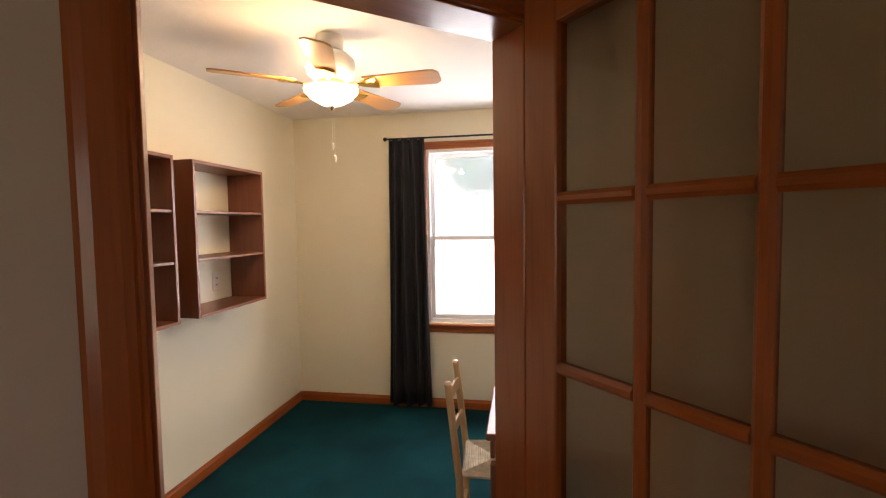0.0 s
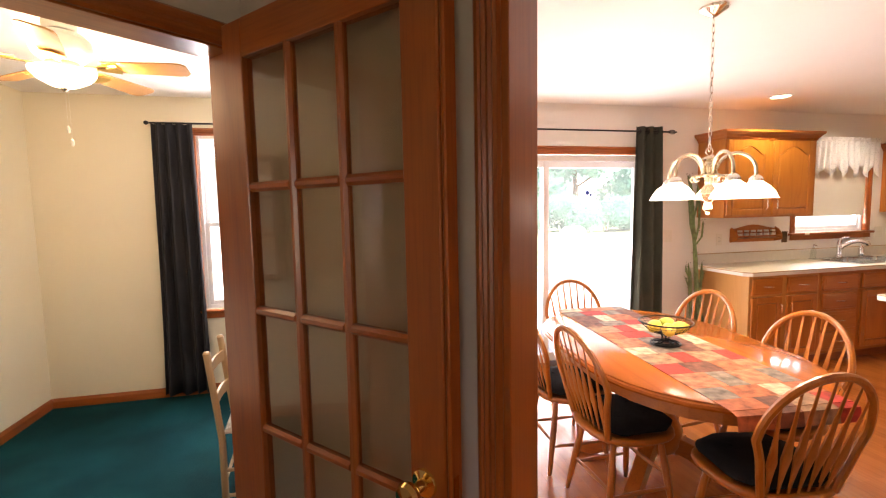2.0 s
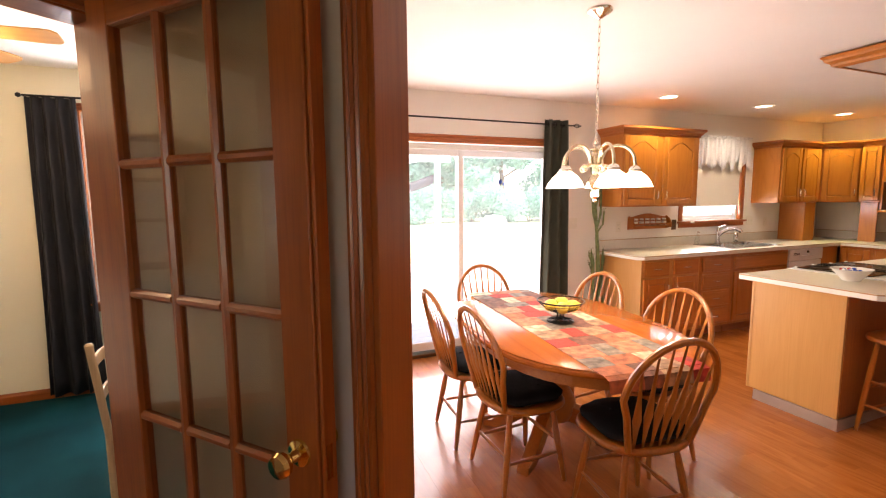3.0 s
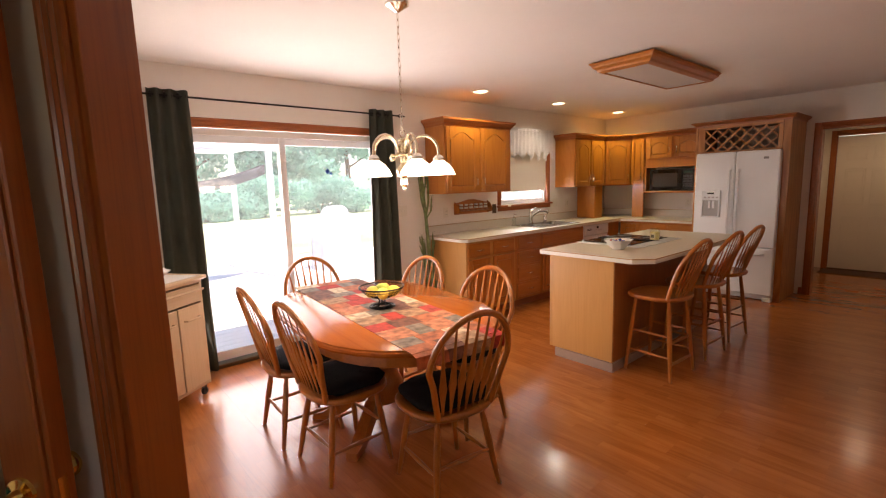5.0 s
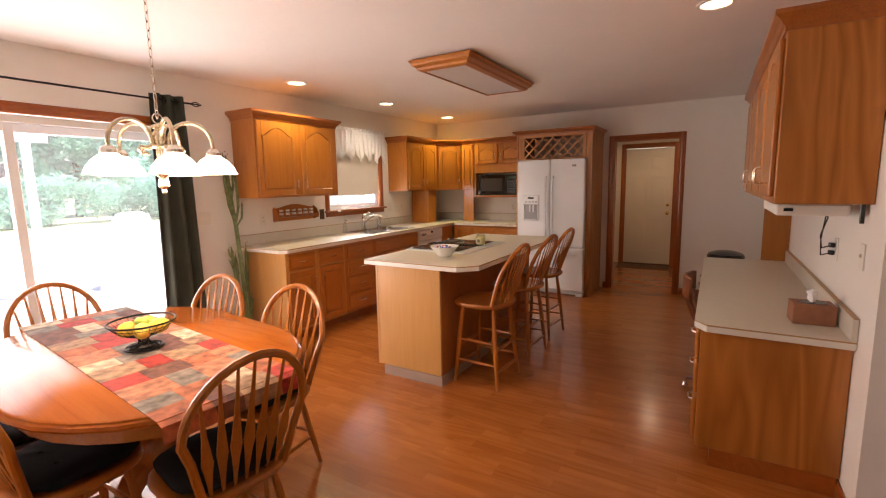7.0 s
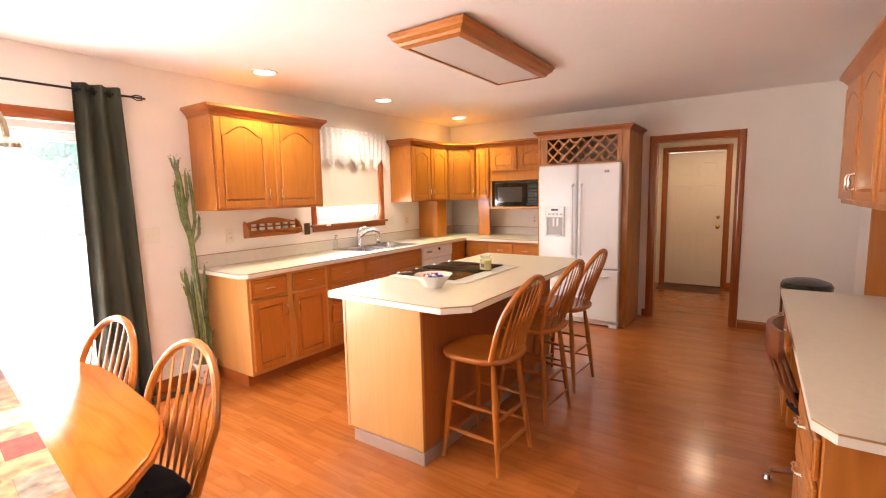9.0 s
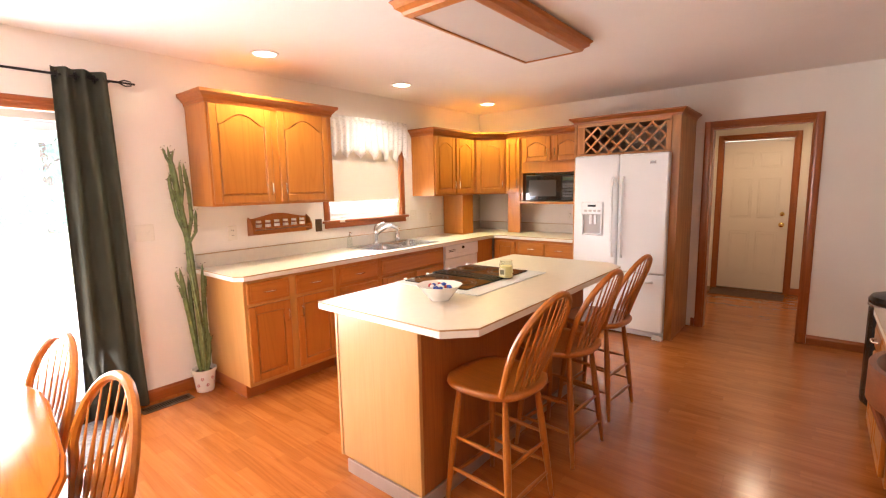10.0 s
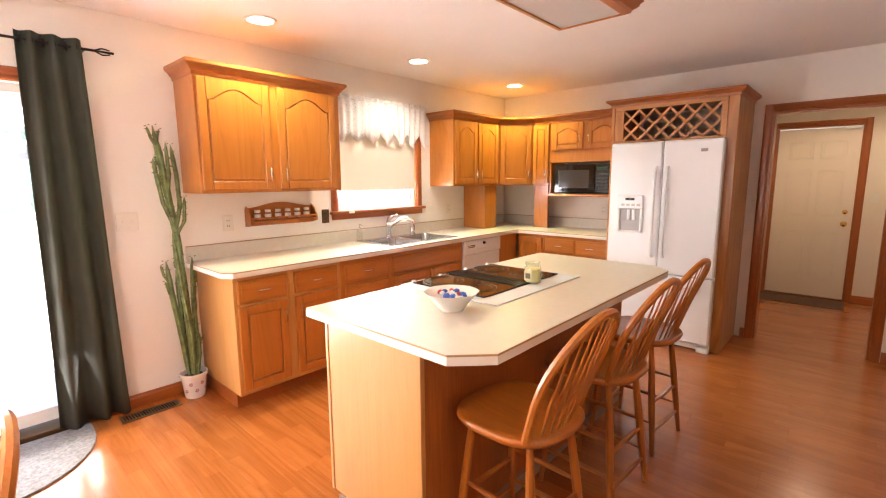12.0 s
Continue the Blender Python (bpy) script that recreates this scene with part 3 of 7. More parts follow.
# base cabinets on the north wall
cabinet("base_cabinet", pose(4.14, FY, 0), 0.785, BD, 0, 0.873, [
    ("drawer", 0.02, 0.35, 0.70, 0.85, "cc"), ("drawer", 0.405, 0.75, 0.70, 0.85, "cc"),
    ("door", 0.02, 0.35, 0.13, 0.68, "rt"), ("door", 0.405, 0.75, 0.13, 0.68, "lt")], "honey oak base cabinet with two drawers over two doors", side=PALES)
cabinet("base_cabinet", pose(4.926, FY, 0), 0.474, BD, 0, 0.873, [
    ("drawer", 0.03, 0.444, 0.70, 0.84, "cc"), ("drawer", 0.03, 0.444, 0.52, 0.675, "cc"), ("drawer", 0.03, 0.444, 0.33, 0.495, "cc"),
    ("drawer", 0.03, 0.444, 0.135, 0.305, "cc")], "honey oak base cabinet with a stack of four drawers")
cabinet("base_cabinet", pose(5.401, FY, 0), 0.925, BD, 0, 0.69, [
    ("door", 0.03, 0.445, 0.135, 0.675, "rt"), ("door", 0.48, 0.895, 0.135, 0.675, "lt"), ("drawer", 0.03, 0.895, 0.70, 0.84)],
    "honey oak sink cabinet with a false front over two doors")
tops = bpy.data.objects["base_cabinet.002"]
bars("face_rail", OAKS["x"], tops, (0.0, 0.925, 0.0, 0.02, 0.691, 0.873))
cabinet("base_cabinet", pose(6.935, FY, 0), 0.325, BD, 0, 0.873, [], "plain honey oak corner filler cabinet")
EFX = 7.27
cabinet("base_cabinet", pose(EFX, 3.13, 0, 0, 0, -90), 0.33, EX - EFX - G, 0, 0.873, [("door", 0.03, 0.3, 0.135, 0.84, "")], "narrow honey oak base cabinet with one door")
cabinet("base_cabinet", pose(EFX, 2.799, 0, 0, 0, -90), 0.70, EX - EFX - G, 0, 0.873, [
    ("drawer", 0.02, 0.34, 0.70, 0.84, "cc"), ("drawer", 0.36, 0.68, 0.70, 0.84, "cc"), ("door", 0.02, 0.34, 0.135, 0.675, "rt"),
    ("door", 0.36, 0.68, 0.135, 0.675, "lt")], "honey oak base cabinet with two drawers over two doors")
# wall cabinets on the north wall
WD = 0.33 - G
c = cabinet("wall_cabinet", pose(4.105, 3.41, 0), 1.045, WD, 1.38, 2.11, [
    ("door", 0.012, 0.475, 1.40, 2.09, "rb", 0.075), ("door", 0.53, 0.995, 1.40, 2.09, "lb", 0.075)], "honey oak wall cabinet with two arched doors and crown", toe=False)
crown(c, 0, 1.045, -0.002, WD, 2.11)
c = cabinet("wall_cabinet", pose(6.50, 3.41, 0), 0.76, WD, 1.39, 2.06, [
    ("door", 0.02, 0.37, 1.41, 2.04, "rb", 0.05), ("door", 0.39, 0.74, 1.41, 2.04, "lb", 0.05)], "honey oak wall cabinet with two arched doors beside the corner", toe=False)
crown(c, 0, 0.745, -0.002, WD, 2.06, (1, 0))
# corner wall cabinet
c = thing("corner_wall_cabinet", pose(7.262, 3.408, 0, 0, 0, -45), "honey oak diagonal corner wall cabinet with one arched door", "cabinet", "oak kitchen cabinets")
L = 0.392
bm = bmesh.new()
prism(bm, [(0, 0), (L, 0), (L + 0.228, 0.228), (L / 2, 0.62), (-0.228, 0.228)], 1.39, 2.06)
part("body", bm, OAKS["z"], c)
front(c, "door", 0.02, L - 0.02, 1.41, 2.04, "rb", 0.05)
crown(c, -0.03, L + 0.03, -0.002, 0.2, 2.06, (0, 0))
c = cabinet("wall_cabinet", pose(7.54, 3.128, 0, 0, 0, -90), 0.215, EX - 7.54 - G, 1.39, 2.06, [("door", 0.01, 0.205, 1.41, 2.04, "rb", 0.0)], "narrow honey oak wall cabinet with one door", toe=False)
crown(c, 0.015, 0.215, -0.002, 0.3, 2.06, (0, 0))
c = cabinet("wall_cabinet", pose(7.54, 2.912, 0, 0, 0, -90), 0.80, EX - 7.54 - G, 1.63, 2.06, [
    ("door", 0.03, 0.38, 1.76, 2.04, "rb", 0.045), ("door", 0.42, 0.77, 1.76, 2.04, "lb", 0.045)], "honey oak cabinet with two small arched doors above the microwave", toe=False)
crown(c, 0, 0.80, -0.002, 0.3, 2.06, (0, 0))
bars("microwave_shelf", OAKS["x"], c, (0.04, 0.80, -0.12, EX - 7.54 - G, 1.275, 1.30), c=0.004)
bars("side_panel", OAKS["z"], c, (0.0, 0.02, 0.0, EX - 7.54 - G, 1.30, 1.629))
bars("side_panel", OAKS["z"], c, (0.78, 0.80, 0.0, EX - 7.54 - G, 1.301, 1.629))
# appliance nook posts under the corner cabinet
for nx, na in ((7.02, 0), (0, 1)):
    m = pose(7.03, 3.415, 0) if na == 0 else pose(7.545, 3.10, 0, 0, 0, -90)
    ob = thing("nook_panel", m, "honey oak upright panel between counter and wall cabinet", "panel", "appliance nook panels")
    bars("face", OAKS["z"], ob, (0, 0.21 if na == 0 else 0.17, 0, 0.02, 0.916, 1.389))
    bars("side", OAKS["z"], ob, (0, 0.02, 0.021, 0.30, 0.916, 1.389))

# ---- worktops ----


def worktop(name, poly, z1, label, t=0.038, hole=None):
    """A laminate slab with a pale edge strip and a dark line above it."""
    ob = thing(name, pose(0, 0, 0), label, "countertop")
    if hole:
        hx0, hx1, hy0, hy1 = hole
        x0, x1 = min(p[0] for p in poly), max(p[0] for p in poly)
        left = [p if p[0] < hx0 else (hx0, p[1]) for p in poly[:3]]
        pieces = [[(hx0, poly[0][1]), *poly[:3], (hx0, poly[2][1])], [(hx1, poly[0][1]), (hx1, poly[2][1]), *poly[3:]],
                  [(hx0, poly[2][1]), (hx1, poly[2][1]), (hx1, hy0), (hx0, hy0)], [(hx0, hy1), (hx1, hy1), (hx1, poly[0][1]), (hx0, poly[0][1])]]
        for nm_, mt_, za, zb, lb in (("surface", LAM, z1 - 0.0016, z1, "cream speckled laminate surface"), ("edge", EDGEBAND, z1 - t, z1 - 0.0085, "pale laminate edge"),
                                     ("band", BAND, z1 - 0.0084, z1 - 0.0017, "thin brown line under the surface")):
            bm = bmesh.new()
            for pc in pieces:
                prism(bm, pc, za, zb)
            part(nm_, bm, mt_, ob, lb)
        return ob
    bm = bmesh.new()
    prism(bm, poly, z1 - 0.0016, z1)
    part("surface", bm, LAM, ob, "cream speckled laminate surface")
    n = len(poly)
    cx, cy = sum(p[0] for p in poly) / n, sum(p[1] for p in poly) / n
    bm = bmesh.new()
    prism(bm, poly, z1 - t, z1 - 0.0085)
    part("edge", bm, EDGEBAND, ob, "pale laminate edge")
    bm = bmesh.new()
    prism(bm, poly, z1 - 0.0084, z1 - 0.0017)
    part("band", bm, BAND, ob, "thin brown line under the surface")
    return ob


ZT = 0.913
CF = 3.105
wt = worktop("counter_worktop", [(4.085, NY - G), (4.085, CF + 0.06), (4.13, CF), (7.225, CF), (7.225, 2.085), (EX - G, 2.085), (EX - G, NY - G)], ZT, "L-shaped cream laminate kitchen counter with a low backsplash", hole=(5.495, 6.285, 3.215, 3.62))
bars("backsplash", LAM, wt, (4.085, 7.83, NY - 0.022, NY - G, ZT + 0.0005, 1.013), (EX - 0.022, EX - G, 2.09, NY - 0.025, ZT + 0.0005, 1.013), c=0.002)
bars("backsplash_line", BAND, wt, (4.085, 7.83, NY - 0.02, NY - G, 1.0135, 1.019), (EX - 0.02, EX - G, 2.09, NY - 0.025, 1.0135, 1.019), c=0.0)
IX0, IX1, IY0, IY1 = 4.01, 5.97, 1.165, 2.095
worktop("island_worktop", [(IX0, IY1), (IX0, IY0 + 0.115), (IX0 + 0.115, IY0), (IX1 - 0.115, IY0), (IX1, IY0 + 0.115), (IX1, IY1)], ZT + 0.001, "cream laminate island worktop with clipped corners")
# island base
isl = thing("kitchen_island", pose(4.055, 1.44, 0), "oak kitchen island base with a pale end panel", "kitchen island")
IW, IDP = 1.83, 0.58
bars("end_panel", PALES["z"], isl, (0, 0.019, 0, IDP, 0.075, 0.874), c=0.002, label="pale oak veneer end panel")
for y0 in (0.0, IDP - 0.018):
    bars("corner_strip", PALES["z"], isl, (-0.004, 0.0, y0, y0 + 0.018, 0.075, 0.874), c=0.001)
# Honey oak panel; the darker wood puts its shade into the colour.
bars("back_panel", CROWN_AND_SHADED["z"], isl, (0.02, IW, 0, 0.019, 0.075, 0.874), c=0.002)
bars("body", OAKS["z"], isl, (0.02, IW, 0.02, IDP, 0.1, 0.874), c=0.002)
bars("base_trim", KICK, isl, (-0.012, -0.0, -0.012, IDP - 0.06, 0, 0.074), (0.0, IW, -0.012, 0.0, 0, 0.074), c=0.002, label="brown vinyl base trim")
bars("toe_kick", KICK, isl, (0.02, IW, 0.025, IDP - 0.07, 0, 0.099), c=0.001)
m180 = pose(IW, IDP, 0, 0, 0, 180)
for k in range(4):
    e = bmesh.new()
    box(e, 0, 0.42, -0.02, 0, 0, 0.6, c=0.005)
    prism(e, [(0.05, 0.05), (0.37, 0.05), (0.37, 0.55), (0.05, 0.55)], -0.026, -0.019, "y", c=0.005)
    part("door", e, OAKS["z"], isl, m=m180 @ pose(0.03 + k * 0.445, 0, 0.15))

# ---- dishwasher, sink, tap ----
dw = thing("dishwasher", pose(6.332, 3.135, 0), "white built-in dishwasher under the counter", "dishwasher")
bars("body", WHITE, dw, (0, 0.597, 0.02, 0.58, 0.01, 0.868))
bars("door", WHITE, dw, (0.004, 0.593, 0.0, 0.019, 0.11, 0.725), c=0.006)
bars("control_panel", WHITE, dw, (0.004, 0.593, -0.012, 0.019, 0.732, 0.866), c=0.006)
bars("handle", WHITE, dw, (0.19, 0.41, -0.026, -0.0125, 0.775, 0.795), c=0.005)
bars("vent_slot", BLACK, dw, (0.05, 0.16, -0.0145, -0.0125, 0.80, 0.806), (0.05, 0.16, -0.0145, -0.0125, 0.815, 0.821), c=0.0)
bm = bmesh.new()
lathe(bm, [(0.016, 0), (0.015, 0.012), (0.0, 0.013)], 16)
part("dial", bm, BLACK, dw, m=pose(0.30, -0.0125, 0.83, 90), smooth=True)
bars("toe_kick", BLACK, dw, (0.0, 0.597, 0.05, 0.07, 0.0, 0.1))
sink = thing("kitchen_sink", pose(5.47, 3.19, ZT), "stainless steel double bowl kitchen sink set in the counter", "sink")
bm = bmesh.new()
SW_, SD = 0.84, 0.50
box(bm, 0, SW_, 0, 0.03, 0.0, 0.006, c=0.002)
box(bm, 0, SW_, SD - 0.075, SD, 0.0, 0.006, c=0.002)
box(bm, 0, 0.03, 0.03, SD - 0.075, 0.0, 0.006)
box(bm, SW_ - 0.03, SW_, 0.03, SD - 0.075, 0.0, 0.006)
box(bm, 0.405, 0.435, 0.03, SD - 0.075, 0.0, 0.006)
part("rim", bm, STEEL, sink)
for x0, x1 in ((0.03, 0.405), (0.435, 0.81)):
    bm = bmesh.new()
    cxm, cym = (x0 + x1) / 2, (0.03 + SD - 0.075) / 2
    hw, hd = (x1 - x0) / 2, (SD - 0.105) / 2
    loops = []
    for s_, z_, e in ((1.0, 0.004, 0.12), (0.985, -0.01, 0.2), (0.96, -0.13, 0.3), (0.90, -0.165, 0.35), (0.5, -0.172, 0.6), (0.14, -0.174, 1.0), (0.10, -0.178, 1.0)):
        pts = []
        for kk in range(32):
            a = 2 * math.pi * kk / 32
            ca, sa = math.cos(a), math.sin(a)
            pts.append(bm.verts.new((cxm + hw * s_ * math.copysign(abs(ca) ** e, ca), cym + hd * s_ * math.copysign(abs(sa) ** e, sa), z_)))
        loops.append(pts)
    for p, q in zip(loops, loops[1:]):
        for kk in range(32):
            j = (kk + 1) % 32
            bm.faces.new((p[kk], p[j], q[j], q[kk]))
    bm.faces.new(loops[-1])
    part("bowl", bm, STEEL, sink, smooth=True, angle=50)
tap = thing("kitchen_tap", pose(5.84, 3.655, ZT + 0.0065), "chrome single lever kitchen tap behind the sink", "tap")
bm = bmesh.new()
lathe(bm, [(0.034, 0), (0.034, 0.012), (0.025, 0.02), (0.024, 0.11), (0.028, 0.13), (0.02, 0.15), (0.0, 0.155)], 20)
part("post", bm, CHROME, tap, smooth=True)
bm = bmesh.new()
tube(bm, [(0, 0, 0.085), (0.03, -0.02, 0.125), (0.085, -0.07, 0.165), (0.13, -0.12, 0.175), (0.165, -0.155, 0.155), (0.172, -0.162, 0.135)], [0.022, 0.021, 0.019, 0.021, 0.023, 0.02], 12)
part("spout", bm, CHROME, tap, smooth=True)
bm = bmesh.new()
tube(bm, [(0, 0, 0.145), (0.015, 0.005, 0.175), (0.055, -0.005, 0.2), (0.10, -0.02, 0.21)], [0.022, 0.018, 0.012, 0.009], 10)
part("lever", bm, CHROME, tap, smooth=True)


def bottle(name, x, y, h, body, label, cap=WHITE):
    ob = thing(name, pose(x, y, ZT + 0.001), label, "bottle")
    bm = bmesh.new()
    lathe(bm, [(0.0, 0), (0.024, 0.001), (0.026, 0.01), (0.026, h * 0.6), (0.012, h * 0.74), (0.011, h * 0.8)], 16)
    part("bottle", bm, body, ob, smooth=True)
    bm = bmesh.new()
    lathe(bm, [(0.013, h * 0.8), (0.013, h * 0.86), (0.005, h * 0.87), (0.005, h)], 12)
    tube(bm, [(0, 0, h), (0, -0.035, h - 0.004)], [0.006, 0.004], 8)
    part("pump", bm, cap, ob, smooth=True)
    return ob


bottle("soap_bottle", 5.50, 3.66, 0.15, JAR, "clear plastic hand soap bottle beside the sink", CHROME)
bottle("sprayer", 6.15, 3.655, 0.15, CHROME, "slim chrome soap dispenser beside the tap", CHROME)

# ---- cooktop on the island ----
ck = thing("cooktop", pose(4.56, 1.48, ZT + 0.0015), "white framed downdraft cooktop with black glass halves", "cooktop")
CW, CDP = 0.79, 0.61
bars("frame", WHITE, ck, (0, CW, 0, CDP, 0.0, 0.006), c=0.002)
for x0 in (0.055, 0.475):
    g = bars("burner_glass", BLACKGLASS, ck, (x0, x0 + 0.27, 0.11, CDP - 0.03, 0.0062, 0.013), c=0.003, label="black glass burner plate")
    for yy, rr in ((0.22, 0.085), (0.46, 0.105)):
        bm = bmesh.new()
        for r in (rr, rr * 0.72):
            tube(bm, [(x0 + 0.135 + r * math.cos(a * math.pi / 14), yy + 0.02 + r * math.sin(a * math.pi / 14), 0.0133) for a in range(28)], 0.0022, 5, closed=True)
        part("burner_ring", bm, BROWNMETAL, ck)
bars("grille_bed", BLACK, ck, (0.335, 0.465, 0.11, CDP - 0.03, 0.0062, 0.009), c=0.001)
for k in range(22):
    bars("slat", BLACK, ck, (0.34, 0.46, 0.118 + k * 0.0225, 0.128 + k * 0.0225, 0.0092, 0.017), c=0.002)
for k in range(4):
    bm = bmesh.new()
    lathe(bm, [(0.012, 0), (0.0115, 0.009), (0.008, 0.012), (0, 0.0122)], 14)
    part("knob", bm, WHITE, ck, m=pose(0.08 + k * 0.21 + (0.02 if k > 1 else 0), CDP - 0.014, 0.0065), smooth=True)

# ---- fridge and its surround ----
fr = thing("fridge", pose(7.16, 2.065, 0, 0, 0, -90), "white french door fridge with a bottom freezer and an ice dispenser", "fridge")
FW, FH = 0.885, 1.765
bars("body", WHITE, fr, (0.004, FW - 0.004, 0.045, 0.69, 0.03, FH), c=0.005)
left = bars("door", WHITE, fr, (0, FW / 2 - 0.003, -0.03, 0.044, 0.64, FH), c=0.012)
right = bars("door", WHITE, fr, (FW / 2 + 0.003, FW, -0.03, 0.044, 0.64, FH), c=0.012)
bars("freezer_drawer", WHITE, fr, (0, FW, -0.03, 0.044, 0.07, 0.632), c=0.012)
bars("grille", WHITE, fr, (0.02, FW - 0.02, 0.03, 0.06, 0.012, 0.065), c=0.003)
bars("foot", WHITE, fr, (0.0, 0.07, -0.02, 0.05, 0.0, 0.045), c=0.006)
bars("foot", WHITE, fr, (FW - 0.09, FW, -0.02, 0.05, 0.0, 0.045), c=0.006)
for x, d in ((FW / 2 - 0.045, left), (FW / 2 + 0.045, right)):
    bm = bmesh.new()
    tube(bm, [(x, -0.03, 0.78), (x, -0.066, 0.81), (x, -0.075, 1.0), (x, -0.076, 1.2), (x, -0.075, 1.4), (x, -0.066, 1.52), (x, -0.03, 1.55)], 0.012, 10)
    part("handle", bm, WHITE, d, smooth=True)
bm = bmesh.new()
tube(bm, [(0.1, -0.03, 0.56), (0.13, -0.066, 0.56), (0.3, -0.075, 0.56), (FW - 0.3, -0.075, 0.56), (FW - 0.13, -0.066, 0.56), (FW - 0.1, -0.03, 0.56)], 0.012, 10)
part("handle", bm, WHITE, fr, smooth=True)
disp = bars("dispenser", WHITE, fr, (0.085, 0.305, -0.052, -0.0305, 1.19, 1.31), (0.085, 0.107, -0.052, -0.0305, 0.98, 1.189), (0.283, 0.305, -0.052, -0.0305, 0.98, 1.189),
            (0.108, 0.282, -0.052, -0.0305, 0.98, 0.998), c=0.006, label="ice and water dispenser panel")
# Shallow back plate; its darker grey stands for the shade of a deeper recess.
bars("recess", mat("recess_shade_grey", (0.42, 0.43, 0.44), 0.35), disp, (0.108, 0.282, -0.0335, -0.0305, 0.999, 1.189), c=0.0)
bars("tray", WHITE, disp, (0.112, 0.278, -0.064, -0.0525, 0.985, 1.0), c=0.003)
bars("display", BLACK, disp, (0.155, 0.235, -0.0545, -0.0522, 1.265, 1.285), c=0.0)
bars("button", mat("grey_buttons", (0.5, 0.5, 0.5), 0.5), disp, *[(0.12 + k * 0.045, 0.15 + k * 0.045, -0.0543, -0.0522, 1.215, 1.235) for k in range(4)], c=0.0)
for x in (0.17, 0.215):
    bars("lever", WHITE, disp, (x, x + 0.025, -0.046, -0.034, 1.09, 1.185), c=0.003)
bars("badge", mat("badge_grey", (0.25, 0.25, 0.26), 0.3, 0.6), fr, (FW - 0.16, FW - 0.11, -0.0325, -0.0305, 1.665, 1.69), c=0.0)
sur = thing("fridge_surround", pose(7.22, 2.112, 0, 0, 0, -90), "oak fridge surround with a lattice wine rack above", "cabinet")
SWD, SDP = 0.995, EX - 7.22 - G
bars("side_panel", RACK["z"], sur, (0, 0.028, 0, SDP, 0.0, 2.10), c=0.003)
bars("side_panel", RACK["z"], sur, (SWD - 0.075, SWD, 0, SDP, 0.0, 2.10), c=0.003)
bars("rail", RACK["x"], sur, (0.03, SWD - 0.077, 0.0, 0.02, 2.055, 2.10))
bars("rail", RACK["x"], sur, (0.03, SWD - 0.077, 0.0, 0.02, 1.772, 1.79))
bars("stile", RACK["z"], sur, (0.03, 0.11, 0.0, 0.02, 1.791, 2.054))
bars("stile", RACK["z"], sur, (SWD - 0.12, SWD - 0.077, 0.0, 0.02, 1.791, 2.054))
bars("shelf", RACK["x"], sur, (0.03, SWD - 0.077, 0.021, SDP, 1.774, 1.788))
bars("back", mottled("rack_backing", (0.36, 0.27, 0.19), 0.6, 8.0, 0.25), sur, (0.03, SWD - 0.077, SDP - 0.02, SDP, 1.789, 2.099))
bars("top", RACK["x"], sur, (0.03, SWD - 0.077, 0.021, SDP - 0.021, 2.085, 2.099))
la0, la1, lz0, lz1 = 0.11, SWD - 0.12, 1.791, 2.054
sp = (la1 - la0) / 6
for sgn in (1, -1):
    for k in range(-3, 7):
        xa, za, xb, zb = la0 + k * sp, lz0, la0 + k * sp + (lz1 - lz0), lz1
        if xa < la0:
            za += la0 - xa
            xa = la0
        if xb > la1:
            zb -= xb - la1
            xb = la1
        if zb - za < 0.02:
            continue
        if sgn < 0:
            xa, xb = la0 + la1 - xa, la0 + la1 - xb
        ln = math.hypot(xb - xa, zb - za)
        ang = math.degrees(math.atan2(zb - za, xb - xa))
        bm = bmesh.new()
        box(bm, 0, ln, 0.002 if sgn > 0 else 0.010, 0.0095 if sgn > 0 else 0.0175, -0.0095, 0.0095)
        part("lattice_strip", bm, RACK["x"], sur, m=pose(xa, 0, za, 0, -ang, 0))
crown(sur, 0, SWD, -0.002, SDP, 2.10, out=0.045, h=0.05)

# ---- microwave ----
mw = thing("microwave", pose(7.45, 2.80, 1.301, 0, 0, -90), "black countertop microwave on its oak shelf", "microwave")
bars("body", BLACK, mw, (0, 0.60, 0.012, 0.36, 0.008, 0.30), c=0.006)
d = bars("door", BLACKGLASS, mw, (0.004, 0.445, -0.006, 0.011, 0.012, 0.296), c=0.004)
bars("window", mat("dark_mesh_window", (0.05, 0.045, 0.045), 0.12), d, (0.05, 0.385, -0.0085, -0.0065, 0.06, 0.245), c=0.0)
p = bars("control_panel", BLACK, mw, (0.449, 0.596, -0.006, 0.011, 0.012, 0.296), c=0.004)
bars("display", mat("dim_display", (0.03, 0.06, 0.04), 0.2), p, (0.465, 0.58, -0.008, -0.0065, 0.235, 0.27), c=0.0)
for r in range(5):
    for q in range(3):
        bars("key", mat("key_grey", (0.03, 0.03, 0.03), 0.4) if (r, q) == (0, 0) else bpy.data.materials["key_grey"], p, (0.466 + q * 0.04, 0.498 + q * 0.04, -0.008, -0.0065, 0.05 + r * 0.034, 0.072 + r * 0.034), c=0.0)

